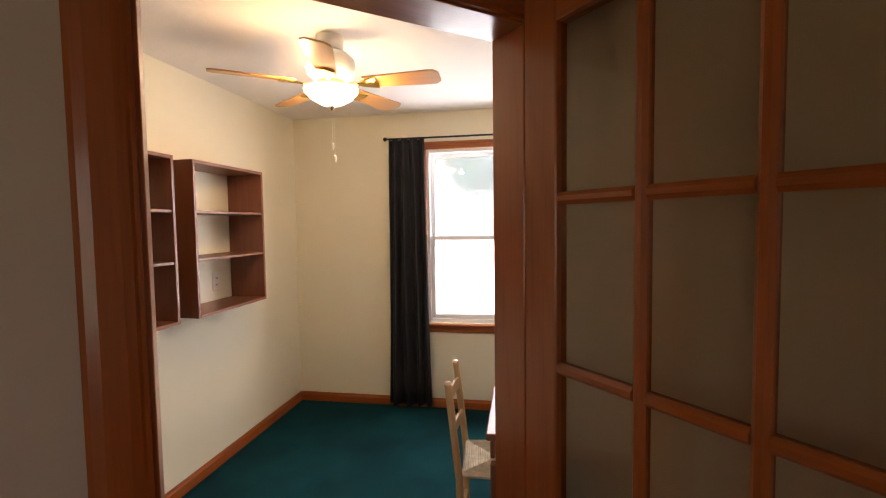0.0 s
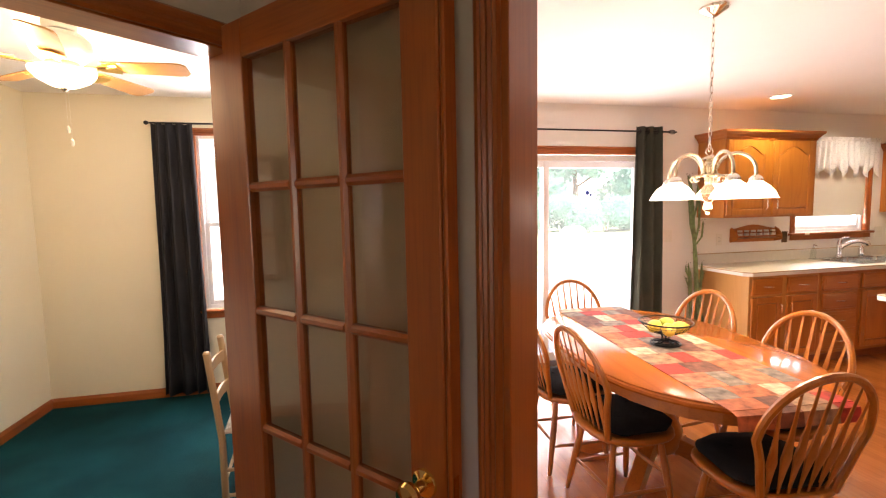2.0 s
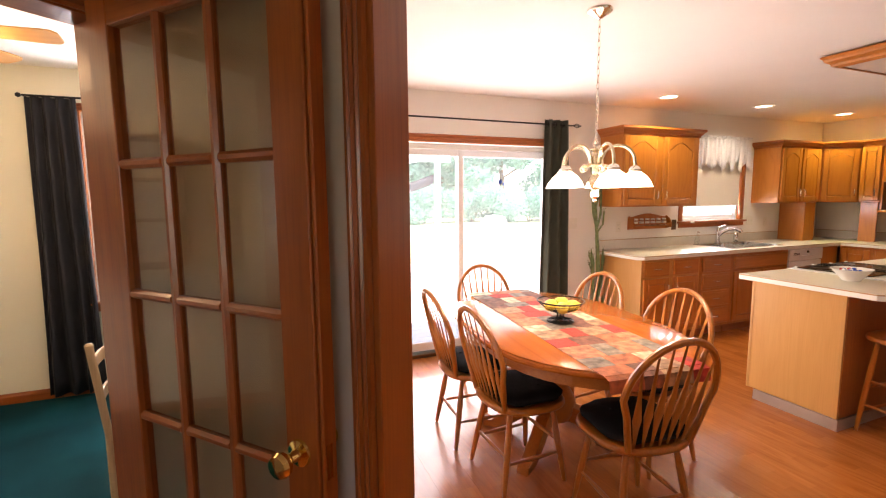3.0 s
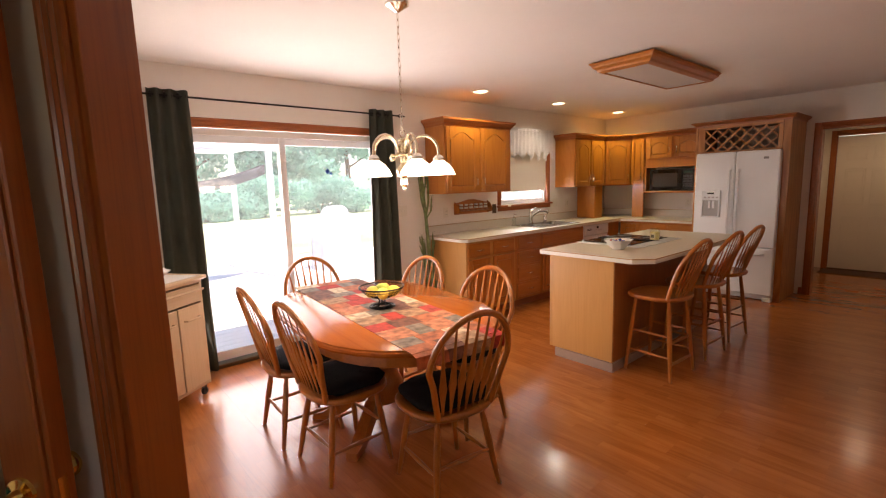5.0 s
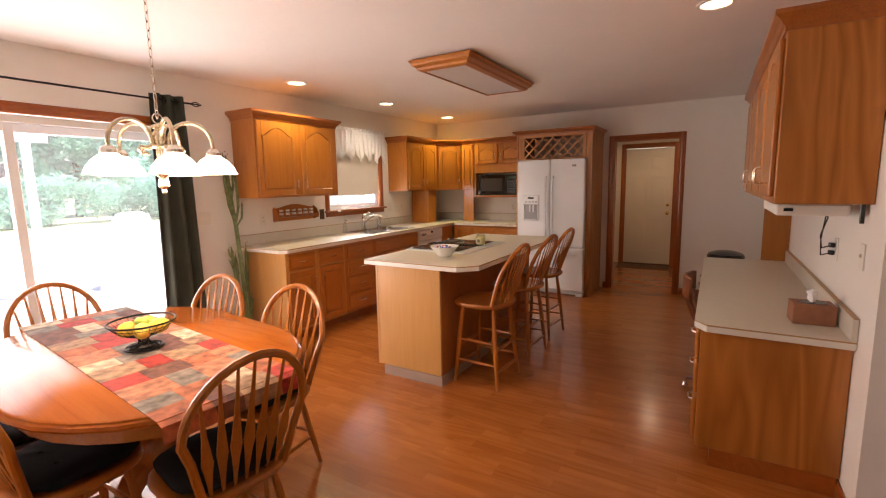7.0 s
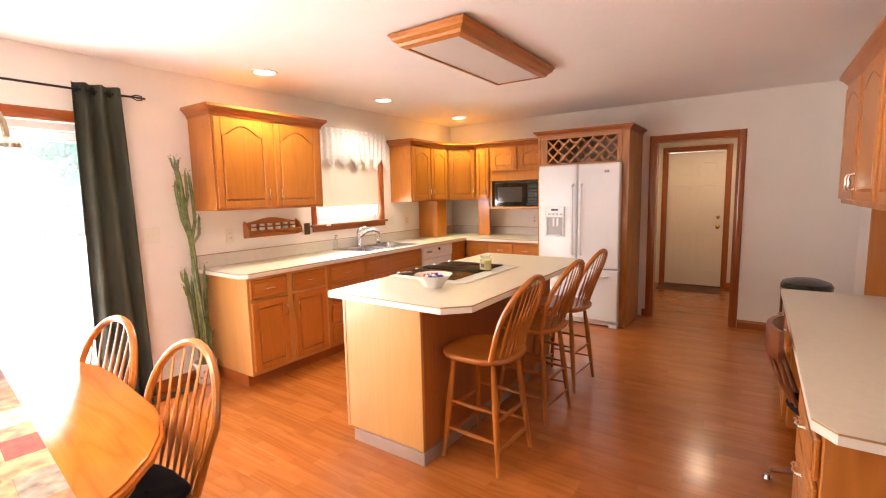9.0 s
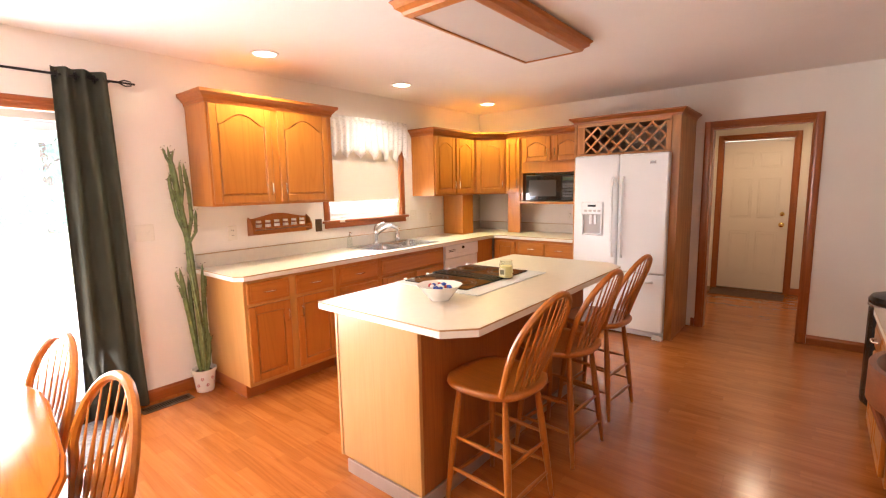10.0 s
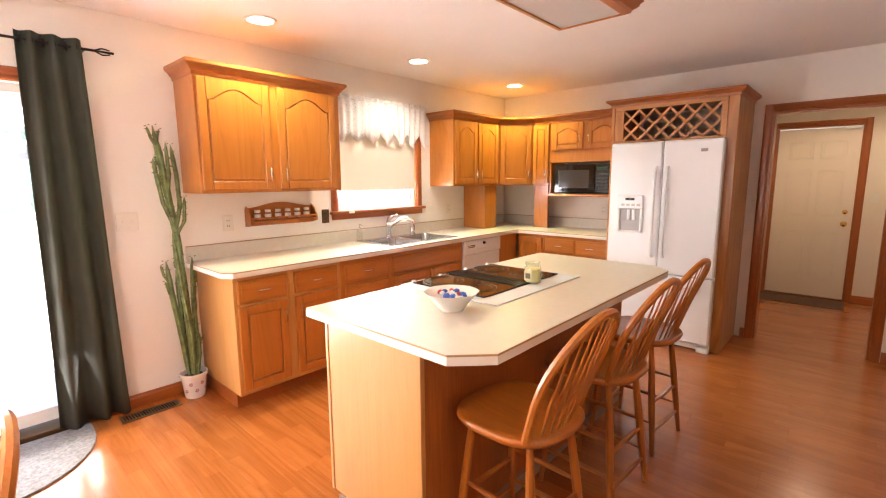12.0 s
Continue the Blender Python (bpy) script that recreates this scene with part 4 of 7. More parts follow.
# ---- things on the counters ----
bowl = thing("candy_bowl", pose(4.40, 1.60, ZT + 0.0015), "white scalloped porcelain bowl with wrapped sweets", "bowl")
bm = bmesh.new()
lathe(bm, [(0.0, 0.0), (0.05, 0.0), (0.055, 0.008), (0.085, 0.045), (0.113, 0.078), (0.116, 0.080), (0.111, 0.079), (0.08, 0.044), (0.045, 0.012), (0.0, 0.010)], 40, lobes=8, depth=0.02)
part("bowl", bm, CERAMIC, bowl, smooth=True, angle=60)
random.seed(5)
for k in range(16):
    a, r = random.random() * 6.28, 0.06 * random.random() ** 0.5
    ob = thing("sweet", pose(4.40 + r * math.cos(a), 1.60 + r * math.sin(a), ZT + 0.054 + 0.022 * random.random(), random.random() * 90, random.random() * 90, random.random() * 180), "shiny foil wrapped sweet in the porcelain bowl", "sweet", "wrapped sweets")
    bm = bmesh.new()
    lathe(bm, [(0.0, -0.016), (0.007, -0.010), (0.010, 0), (0.007, 0.010), (0.0, 0.016)], 8)
    part("wrapper", bm, (BLUE, BLUE, BLUE, RED, WHITE)[k % 5], ob, smooth=True)
cj = thing("candle_jar", pose(5.03, 1.59, ZT + 0.0085), "yellow scented candle in a glass jar with a label", "candle")
bm = bmesh.new()
lathe(bm, [(0.0, 0.0), (0.040, 0.001), (0.043, 0.008), (0.043, 0.085), (0.037, 0.096), (0.039, 0.10), (0.039, 0.112), (0.036, 0.112), (0.034, 0.096), (0.040, 0.084), (0.040, 0.01), (0.0, 0.008)], 24)
part("jar", bm, JAR, cj, smooth=True)
bm = bmesh.new()
lathe(bm, [(0.0, 0.0085), (0.0395, 0.01), (0.0395, 0.078), (0.0, 0.078)], 24)
part("wax", bm, WAX, cj, smooth=True)
bars("label", mat("label_paper", (0.62, 0.55, 0.33), 0.6), cj, (-0.046, -0.0435, -0.022, 0.022, 0.02, 0.07), c=0.0)
bars("label_picture", mat("label_dark", (0.12, 0.10, 0.05), 0.6), cj, (-0.0475, -0.0465, -0.014, 0.014, 0.03, 0.058), c=0.0)

# spice rack
sr = thing("spice_rack", pose(4.51, NY - 0.095, 1.12), "small red-brown wooden spice rack with jars on the wall", "spice rack")
bm = bmesh.new()
prism(bm, [(0, 0.0), (0.56, 0.0), (0.56, 0.13), *[(0.56 - 0.56 * k / 12, 0.135 + 0.04 * math.sin(math.pi * k / 12) ** 2) for k in range(13)], (0, 0.13)], 0.08, 0.091, "y")
part("back_board", bm, CHAIRWOOD["x"], sr)
for x in (0.0, 0.548):
    bm = bmesh.new()
    prism(bm, [(0.0, 0.02), (0.079, 0.0), (0.079, 0.15), (0.03, 0.12), (0.0, 0.07)], x, x + 0.012, "x")
    part("side", bm, CHAIRWOOD["z"], sr)
bars("shelf", CHAIRWOOD["x"], sr, (0.013, 0.547, 0.003, 0.079, 0.03, 0.042))
bars("rail", CHAIRWOOD["x"], sr, (0.013, 0.547, 0.001, 0.009, 0.055, 0.068))
for k in range(6):
    j = thing("spice_jar", pose(4.51 + 0.075 + k * 0.082, NY - 0.052, 1.163), "small glass spice jar with a pale label in the rack", "jar", "spice jars")
    bm = bmesh.new()
    lathe(bm, [(0, 0), (0.022, 0.001), (0.023, 0.05), (0.018, 0.06)], 14)
    part("glass", bm, mat("spice", (0.30, 0.12, 0.05), 0.3) if k == 0 else bpy.data.materials["spice"], j, smooth=True)
    bm = bmesh.new()
    lathe(bm, [(0.021, 0.060), (0.021, 0.078), (0, 0.079)], 14)
    part("lid", bm, WHITEM, j, smooth=True)
    bm = bmesh.new()
    lathe(bm, [(0.0234, 0.010), (0.0238, 0.011), (0.0238, 0.046), (0.0234, 0.047)], 14)
    part("label", bm, WHITEM, j, "pale paper label", smooth=True)


def plate(name, m, n, kind, label, category, colour=PLASTIC, w=0.072, h=0.116):
    """A wall plate with n switches or sockets; it faces -y."""
    ob = thing(name, m, label, category)
    ww = w + (n - 1) * 0.046
    bars("plate", colour, ob, (-ww / 2, ww / 2, -0.006, -0.0005, -h / 2, h / 2), c=0.002)
    for k in range(n):
        x = (k - (n - 1) / 2) * 0.046
        if kind == "switch":
            bars("toggle", colour, ob, (x - 0.004, x + 0.004, -0.015, -0.0062, -0.004, 0.012), c=0.001)
        else:
            for z in (-0.02, 0.02):
                bm = bmesh.new()
                box(bm, x - 0.016, x + 0.016, -0.008, -0.0062, z - 0.014, z + 0.014, c=0.002)
                part("socket", bm, colour, ob)
                bars("slot", BLACK, ob, (x - 0.008, x - 0.005, -0.0086, -0.0081, z - 0.004, z + 0.006), (x + 0.005, x + 0.008, -0.0086, -0.0081, z - 0.004, z + 0.006), c=0.0)
    return ob


plate("light_switch", pose(3.77, NY, 1.21), 2, "switch", "ivory double light switch plate beside the curtain", "switch")
plate("outlet", pose(4.385, NY, 1.155), 1, "socket", "ivory wall outlet above the counter", "outlet")
plate("outlet", pose(5.205, NY, 1.155), 1, "socket", "dark brown outlet cover beside the sink window", "outlet", BROWNMETAL)
plate("light_switch", pose(6.50, NY, 1.17), 2, "switch", "ivory double light switch plate beside the sink window", "switch")
plate("outlet", pose(6.80, NY, 1.15), 1, "socket", "ivory wall outlet above the counter corner", "outlet")
plate("outlet", pose(EX, 2.42, 1.12, 0, 0, -90), 1, "socket", "ivory wall outlet under the microwave", "outlet")
plate("light_switch", pose(EX, 1.062, 1.2, 0, 0, -90), 1, "switch", "ivory switch plate beside the fridge surround", "switch", w=0.03)
plate("light_switch", pose(10.05, 0.24, 1.22, 0, 0, -90), 1, "switch", "ivory switch plate beside the entry door", "switch")

# ---- windows and sliding door ----
sl = thing("sliding_door", pose(1.59, NY, 0.0), "white vinyl sliding glass patio door in an oak casing", "door")
tagged(sl, kind="structure")
SWI, SH = 1.97, 1.985
bars("door_frame", VINYL, sl, (0, 0.045, 0.03, 0.14, 0.035, SH), (SWI - 0.045, SWI, 0.03, 0.14, 0.035, SH), (0.046, SWI - 0.046, 0.03, 0.14, SH - 0.05, SH), c=0.003)
bars("threshold", BROWNMETAL, sl, (0.0, SWI, -0.02, 0.149, 0.0, 0.034), c=0.004)
for x0, x1, y0 in ((0.046, 0.955, 0.045), (0.905, SWI - 0.046, 0.09)):
    z0, z1 = 0.045, SH - 0.052
    lf = bars("sash", VINYL, sl, (x0, x0 + 0.055, y0, y0 + 0.035, z0, z1), (x1 - 0.055, x1, y0, y0 + 0.035, z0, z1),
              (x0 + 0.056, x1 - 0.056, y0, y0 + 0.035, z0, z0 + 0.08), (x0 + 0.056, x1 - 0.056, y0, y0 + 0.035, z1 - 0.06, z1), c=0.004)
    g = bars("pane", PANE, lf, (x0 + 0.057, x1 - 0.057, y0 + 0.015, y0 + 0.019, z0 + 0.081, z1 - 0.061), c=0.0)
    g.visible_shadow = False
bars("handle", VINYL, sl, (0.07, 0.09, 0.02, 0.044, 0.95, 1.15), c=0.004)
level_trim("trim", (1.50, NY), 0, 0.03, 2.12, 1.985, 2.06, 0.02)
upright_trim("trim", (1.53, NY), 0, 0.06, 0.018, 1.984)
upright_trim("trim", (3.56, NY), 0, 0.06, 0.018, 1.984)
bars("blind_rail", WHITEM, sl, (0.05, SWI - 0.02, -0.028, -0.022, 1.925, 1.975), c=0.003)


def window(name, m, w, h, mid, label, casing=0.062, sill=True):
    """A double-hung window in its opening; local z 0 is the foot of the opening; it faces -y."""
    ob = thing(name, m, label, "window")
    tagged(ob, kind="structure")
    bars("window_frame", VINYL, ob, (0, 0.035, 0.03, 0.12, 0, h), (w - 0.035, w, 0.03, 0.12, 0, h), (0.036, w - 0.036, 0.03, 0.12, h - 0.035, h), (0.036, w - 0.036, 0.03, 0.12, 0, 0.03), c=0.002)
    for z0, z1, y in ((0.031, mid + 0.018, 0.045), (mid - 0.018, h - 0.036, 0.082)):
        s = bars("sash", VINYL, ob, (0.036, 0.072, y, y + 0.034, z0, z1), (w - 0.072, w - 0.036, y, y + 0.034, z0, z1),
                 (0.073, w - 0.073, y, y + 0.034, z0, z0 + 0.036), (0.073, w - 0.073, y, y + 0.034, z1 - 0.036, z1), c=0.002)
        g = bars("pane", PANE, s, (0.073, w - 0.073, y + 0.015, y + 0.018, z0 + 0.037, z1 - 0.037), c=0.0)
        g.visible_shadow = False
    bars("jamb", TRIMS["z"], ob, (0.001, 0.012, -0.002, 0.029, 0, h), (w - 0.012, w - 0.001, -0.002, 0.029, 0, h))
    if sill:
        bars("window_sill", TRIMS["x"], ob, (-0.085, w + 0.085, -0.045, -0.001, -0.026, -0.002), c=0.006)
        bars("apron", TRIMS["x"], ob, (-0.06, w + 0.06, -0.018, -0.001, -0.075, -0.027), c=0.004)
    return ob


window("window_sink", pose(5.33, NY, 1.19), 0.98, 0.92, 0.40, "white vinyl kitchen window with a stained oak casing")
level_trim("trim", (5.33, NY), 0, -0.06, 1.04, 2.10, 2.162, 0.018)
upright_trim("trim", (5.27, NY), 0, 0.062, 0.018, 2.099, z0=1.19)
upright_trim("trim", (6.306, NY), 0, 0.062, 0.018, 2.099, z0=1.19)
# Unseen window, put in to carry the hall's fill daylight.
window("window_hall", pose(0.25, -1.6, 0.80, 0, 0, 180), 1.0, 1.2, 0.60, "unseen white vinyl window added to light the hall")
# Unseen as well: added as the source of the passage daylight.
window("window_passage", pose(3.30, -3.0, 0.80, 0, 0, 180), 0.8, 1.2, 0.60, "unseen white vinyl window added to light the passage")
wd = window("window_den", pose(-0.46, 4.0, 0.72), 0.90, 1.43, 0.70, "white vinyl den window with a stained oak casing")
# Pale sheet in the den window imitates the blown-out glare of the view.
HAZESHEET = glass("insect_screen")
sn = HAZESHEET.node_tree
sheet_haze, cover = sn.nodes.new("ShaderNodeBsdfTranslucent"), sn.nodes.new("ShaderNodeMixShader")
sheet_haze.inputs[0].default_value, cover.inputs[0].default_value = (0.85, 0.87, 0.86, 1), 0.4
so = sn.nodes["Material Output"].inputs[0]
sn.links.new(so.links[0].from_socket, cover.inputs[1])
sn.links.new(sheet_haze.outputs[0], cover.inputs[2])
sn.links.new(cover.outputs[0], so)
bars("insect_screen", HAZESHEET, wd, (0.036, 0.864, 0.1225, 0.1235, 0.031, 1.394), c=0.0, label="thin pale haze sheet standing for the glare of the view").visible_shadow = False
level_trim("trim", (-0.46, 4.0), 0, -0.06, 0.96, 2.14, 2.20, 0.018)
upright_trim("trim", (-0.52, 4.0), 0, 0.062, 0.018, 2.139, z0=0.72)
upright_trim("trim", (0.438, 4.0), 0, 0.062, 0.018, 2.139, z0=0.72)

for dx, dz, rr_ in ((DECX, DECZ, 0.022), (DECX + 0.035, DECZ - 0.02, 0.014)):
    bm = bmesh.new()
    lathe(bm, [(rr_, 0.0), (rr_ * 0.9, 0.0012), (0, 0.0012)], 12, lobes=4, depth=0.25)
    solid("glass_decal", bm, BLUE, "small blue butterfly-shaped decal stuck on the sliding glass", "decal", m=pose(dx, 3.8425, dz, 90), group="sliding glass decals")

catch = thing("sill_tag", pose(5.42, NY - 0.0465, 1.177), "small white plastic tag stuck on the sink window sill", "tag")
bars("tag", PLASTIC, catch, (0, 0.06, -0.003, 0.0, -0.010, 0.010), c=0.001)
# shade and valance
LACE = bpy.data.materials.new("white_lace")
LACE.use_nodes = True
nt = LACE.node_tree
nt.nodes.clear()
o_, a_, d_, t_ = (nt.nodes.new(k) for k in ("ShaderNodeOutputMaterial", "ShaderNodeMixShader", "ShaderNodeBsdfDiffuse", "ShaderNodeBsdfTransparent"))
d_.inputs[0].default_value = (0.90, 0.89, 0.90, 1)
tl = nt.nodes.new("ShaderNodeBsdfTranslucent")
tl.inputs[0].default_value = (0.86, 0.84, 0.80, 1)
ms = nt.nodes.new("ShaderNodeMixShader")
ms.inputs[0].default_value = 0.5
nt.links.new(d_.outputs[0], ms.inputs[1])
nt.links.new(tl.outputs[0], ms.inputs[2])
vo = nt.nodes.new("ShaderNodeTexVoronoi")
vo.inputs["Scale"].default_value = 70
tcx = nt.nodes.new("ShaderNodeTexCoord")
nt.links.new(tcx.outputs["Object"], vo.inputs["Vector"])
rr = nt.nodes.new("ShaderNodeValToRGB")
rr.color_ramp.elements[0].position, rr.color_ramp.elements[0].color = 0.10, (0.45, 0.45, 0.45, 1)
rr.color_ramp.elements[1].position, rr.color_ramp.elements[1].color = 0.32, (1, 1, 1, 1)
nt.links.new(vo.outputs["Distance"], rr.inputs[0])
nt.links.new(rr.outputs[0], a_.inputs[0])
nt.links.new(t_.outputs[0], a_.inputs[1])
nt.links.new(ms.outputs[0], a_.inputs[2])
nt.links.new(a_.outputs[0], o_.inputs[0])


def cloth(m_, rough=0.85, through_=0.10):
    """A cloth that lets some light through."""
    mm = bpy.data.materials.new("roller_shade_cloth")
    mm.use_nodes = True
    n2 = mm.node_tree
    n2.nodes.clear()
    o, mx, df, tr = (n2.nodes.new(k) for k in ("ShaderNodeOutputMaterial", "ShaderNodeMixShader", "ShaderNodeBsdfDiffuse", "ShaderNodeBsdfTranslucent"))
    df.inputs[0].default_value = tr.inputs[0].default_value = (*m_, 1)
    mx.inputs[0].default_value = through_
    n2.links.new(df.outputs[0], mx.inputs[1])
    n2.links.new(tr.outputs[0], mx.inputs[2])
    n2.links.new(mx.outputs[0], o.inputs[0])
    return mm


SHADECLOTH = cloth((0.76, 0.70, 0.60))
sh = thing("roller_shade", pose(5.345, NY - 0.006, 0), "cream roller shade drawn most of the way down", "blind")
bars("cloth", SHADECLOTH, sh, (0.01, 0.94, 0.012, 0.0135, 1.375, 2.08), c=0.0)
bars("hem_bar", WHITEM, sh, (0.01, 0.94, 0.009, 0.0165, 1.36, 1.376), c=0.003)
bars("tube", WHITEM, sh, (0.005, 0.945, 0.002, 0.03, 2.06, 2.09), c=0.01)


def folded(bm, x0, x1, z0, z1, amp, folds, thick, bottom=None, spread_=0.0, rows=10, ruffle=0.0, phase=0.0, per=10):
    """A hanging cloth with folds; bottom(u) lifts its lower edge; it widens by spread_ downwards."""
    cols = folds * per
    grid = {}
    for side in (0, 1):
        for i in range(cols + 1):
            u = i / cols
            zb = z0 + (bottom(u) if bottom else 0)
            for j in range(rows + 1):
                v = j / rows
                z = z1 + (zb - z1) * v
                xm = (x0 + x1) / 2
                x = xm + (x0 + (x1 - x0) * u - xm) * (1 + spread_ * v) + 0.012 * math.sin(3 * v + 9 * u) * v
                y = amp * (0.75 + 0.5 * v) * math.sin(2 * math.pi * folds * u + phase + 0.5 * math.sin(2.2 * v + folds * u)) + ruffle * math.sin(40 * u) * (1 - v)
                grid[side, i, j] = bm.verts.new((x, y + side * thick, z))
    for i in range(cols):
        for j in range(rows):
            bm.faces.new([grid[0, i, j], grid[0, i + 1, j], grid[0, i + 1, j + 1], grid[0, i, j + 1]])
            bm.faces.new([grid[1, i, j], grid[1, i, j + 1], grid[1, i + 1, j + 1], grid[1, i + 1, j]])
    for i in range(cols):
        for j, k in ((0, 1), (rows, -1)):
            bm.faces.new([grid[0, i, j], grid[1, i, j], grid[1, i + 1, j], grid[0, i + 1, j]][::k])
    for j in range(rows):
        for i in (0, cols):
            bm.faces.new([grid[0, i, j], grid[0, i, j + 1], grid[1, i, j + 1], grid[1, i, j]])


def jag(u):
    t = (u * 6.3 + 0.2) % 1
    return 0.13 * abs(2 * t - 1) ** 1.2 + 0.02 * math.sin(u * 37)


va = thing("valance", pose(0, NY - 0.05, 0), "gathered white lace valance with a pointed lower edge", "curtain")
bm = bmesh.new()
folded(bm, 5.33, 6.40, 1.765, 2.185, 0.010, 14, 0.0012, jag, 0.0, 8, 0.0)
part("lace", bm, LACE, va, smooth=True, angle=180)
bm = bmesh.new()
tube(bm, [(5.30, 0, 2.15), (6.42, 0, 2.15)], 0.006, 8)
part("rod", bm, WHITEM, va)


def curtain(name, m, x0, x1, z0, z1, folds, mats_, label, grommets=True, amp=0.034, spread_=0.1, rod=None, group=""):
    ob = thing(name, m, label, "curtain", group)
    bm = bmesh.new()
    folded(bm, x0, x1, z0, z1, amp, folds, 0.003, None, spread_, 14)
    part("cloth", bm, mats_, ob, smooth=True, angle=180)
    if grommets:
        n = folds * 2
        for k in range(n):
            x = x0 + (x1 - x0) * (k + 0.5) / n
            bm = bmesh.new()
            tube(bm, [(x, -amp * 0.0 + 0.024 * math.cos(a * math.pi / 8), z1 - 0.045 + 0.024 * math.sin(a * math.pi / 8)) for a in range(16)], 0.0045, 6, closed=True)
            part("grommet", bm, IRON, ob, smooth=True)
    return ob


curtain("curtain", pose(0, NY - 0.095, 0), 1.50, 1.77, 0.035, 2.235, 3, CURTAIN, "dark green-grey grommet curtain panel at the sliding door", spread_=0.18, group="sliding door curtains")
curtain("curtain", pose(0, NY - 0.095, 0), 3.35, 3.625, 0.035, 2.235, 3, CURTAIN, "dark green-grey grommet curtain panel drawn open beside the sliding door", spread_=0.27, group="sliding door curtains")
curtain("curtain", pose(0, 3.925, 0), -0.735, -0.44, 0.045, 2.215, 4, CURTAINDEN, "dark charcoal curtain panel at the den window", grommets=False, amp=0.03, spread_=0.26)
for nm, x0, x1, y, z, knob, lab in (("curtain_rod", 1.42, 3.70, NY - 0.095, 2.19, 1, "black iron curtain rod with scroll finials above the sliding door"),
                                    ("curtain_rod", -0.765, 0.93, 3.925, 2.222, 0, "thin black curtain rod above the den window")):
    ob = thing(nm, pose(0, y, z), lab, "curtain rod")
    bm = bmesh.new()
    tube(bm, [(x0 + 0.02, 0, 0), (x1 - 0.02, 0, 0)], 0.0075, 10)
    part("rod", bm, IRON, ob, smooth=True)
    for x, s in ((x0, -1), (x1, 1)):
        if x > 0.9 and not knob:
            continue
        bm = bmesh.new()
        if knob:
            for q in (1, -1):
                tube(bm, [(x - 0.02 * s, 0, 0), (x + 0.02 * s, 0, 0.018 * q), (x + 0.055 * s, 0, 0.012 * q), (x + 0.05 * s, 0, -0.004 * q), (x + 0.035 * s, 0, 0.002 * q)], 0.0045, 6)
            tube(bm, [(x - 0.02 * s, 0, 0), (x + 0.075 * s, 0, 0)], [0.005, 0.007], 6)
        else:
            lathe(bm, [(0, -0.018), (0.014, -0.01), (0.017, 0), (0.014, 0.01), (0, 0.018)], 12, (x, 0, 0))
        part("finial", bm, IRON, ob, smooth=True)
        bm = bmesh.new()
        wallgap = (NY if knob else 4.0) - y
        tube(bm, [(x - 0.06 * s, wallgap - 0.001, 0), (x - 0.06 * s, 0, 0)], 0.006, 8)
        part("bracket", bm, IRON, ob)

# ---- lamps that hang and sit on the ceiling ----
ch = thing("chandelier", pose(HUB[0], HUB[1], H), "five arm brass chandelier with lit frosted glass shades on a chain", "chandelier")
bm = bmesh.new()
lathe(bm, [(0.0, -0.045), (0.012, -0.043), (0.035, -0.028), (0.062, -0.012), (0.066, -0.001)], 24)
part("canopy", bm, NICKEL, ch, smooth=True)
nlink = 18
for k in range(nlink):
    z = -0.048 - k * 0.0345
    bm = bmesh.new()
    pts = [(0.0065 * math.cos(a * math.pi / 6), 0, z - 0.018 + 0.021 * math.sin(a * math.pi / 6)) for a in range(12)]
    tube(bm, pts, 0.0022, 5, closed=True)
    part("link", bm, NICKEL, ch, m=pose(0, 0, 0, 0, 0, 90 * (k % 2) + 20), smooth=True)
ZC = 1.79 - H
ARM = 0.198
bm = bmesh.new()
tube(bm, [(0.02 * math.cos(a * math.pi / 8), 0, ZC - 0.022 + 0.02 * math.sin(a * math.pi / 8)) for a in range(16)], 0.003, 6, closed=True)
part("loop", bm, NICKEL, ch, smooth=True)
bm = bmesh.new()
lathe(bm, [(0.004, -0.042), (0.016, -0.046), (0.03, -0.052), (0.03, -0.058), (0.014, -0.064), (0.022, -0.078), (0.028, -0.10), (0.022, -0.125), (0.04, -0.13), (0.042, -0.137), (0.018, -0.145), (0.016, -0.18), (0.03, -0.2),
           (0.042, -0.225), (0.03, -0.25), (0.014, -0.265), (0.02, -0.285), (0.022, -0.3), (0.008, -0.315), (0.01, -0.325), (0.0, -0.335)], 20, (0, 0, ZC))
part("column", bm, ANTIQUE, ch, smooth=True)
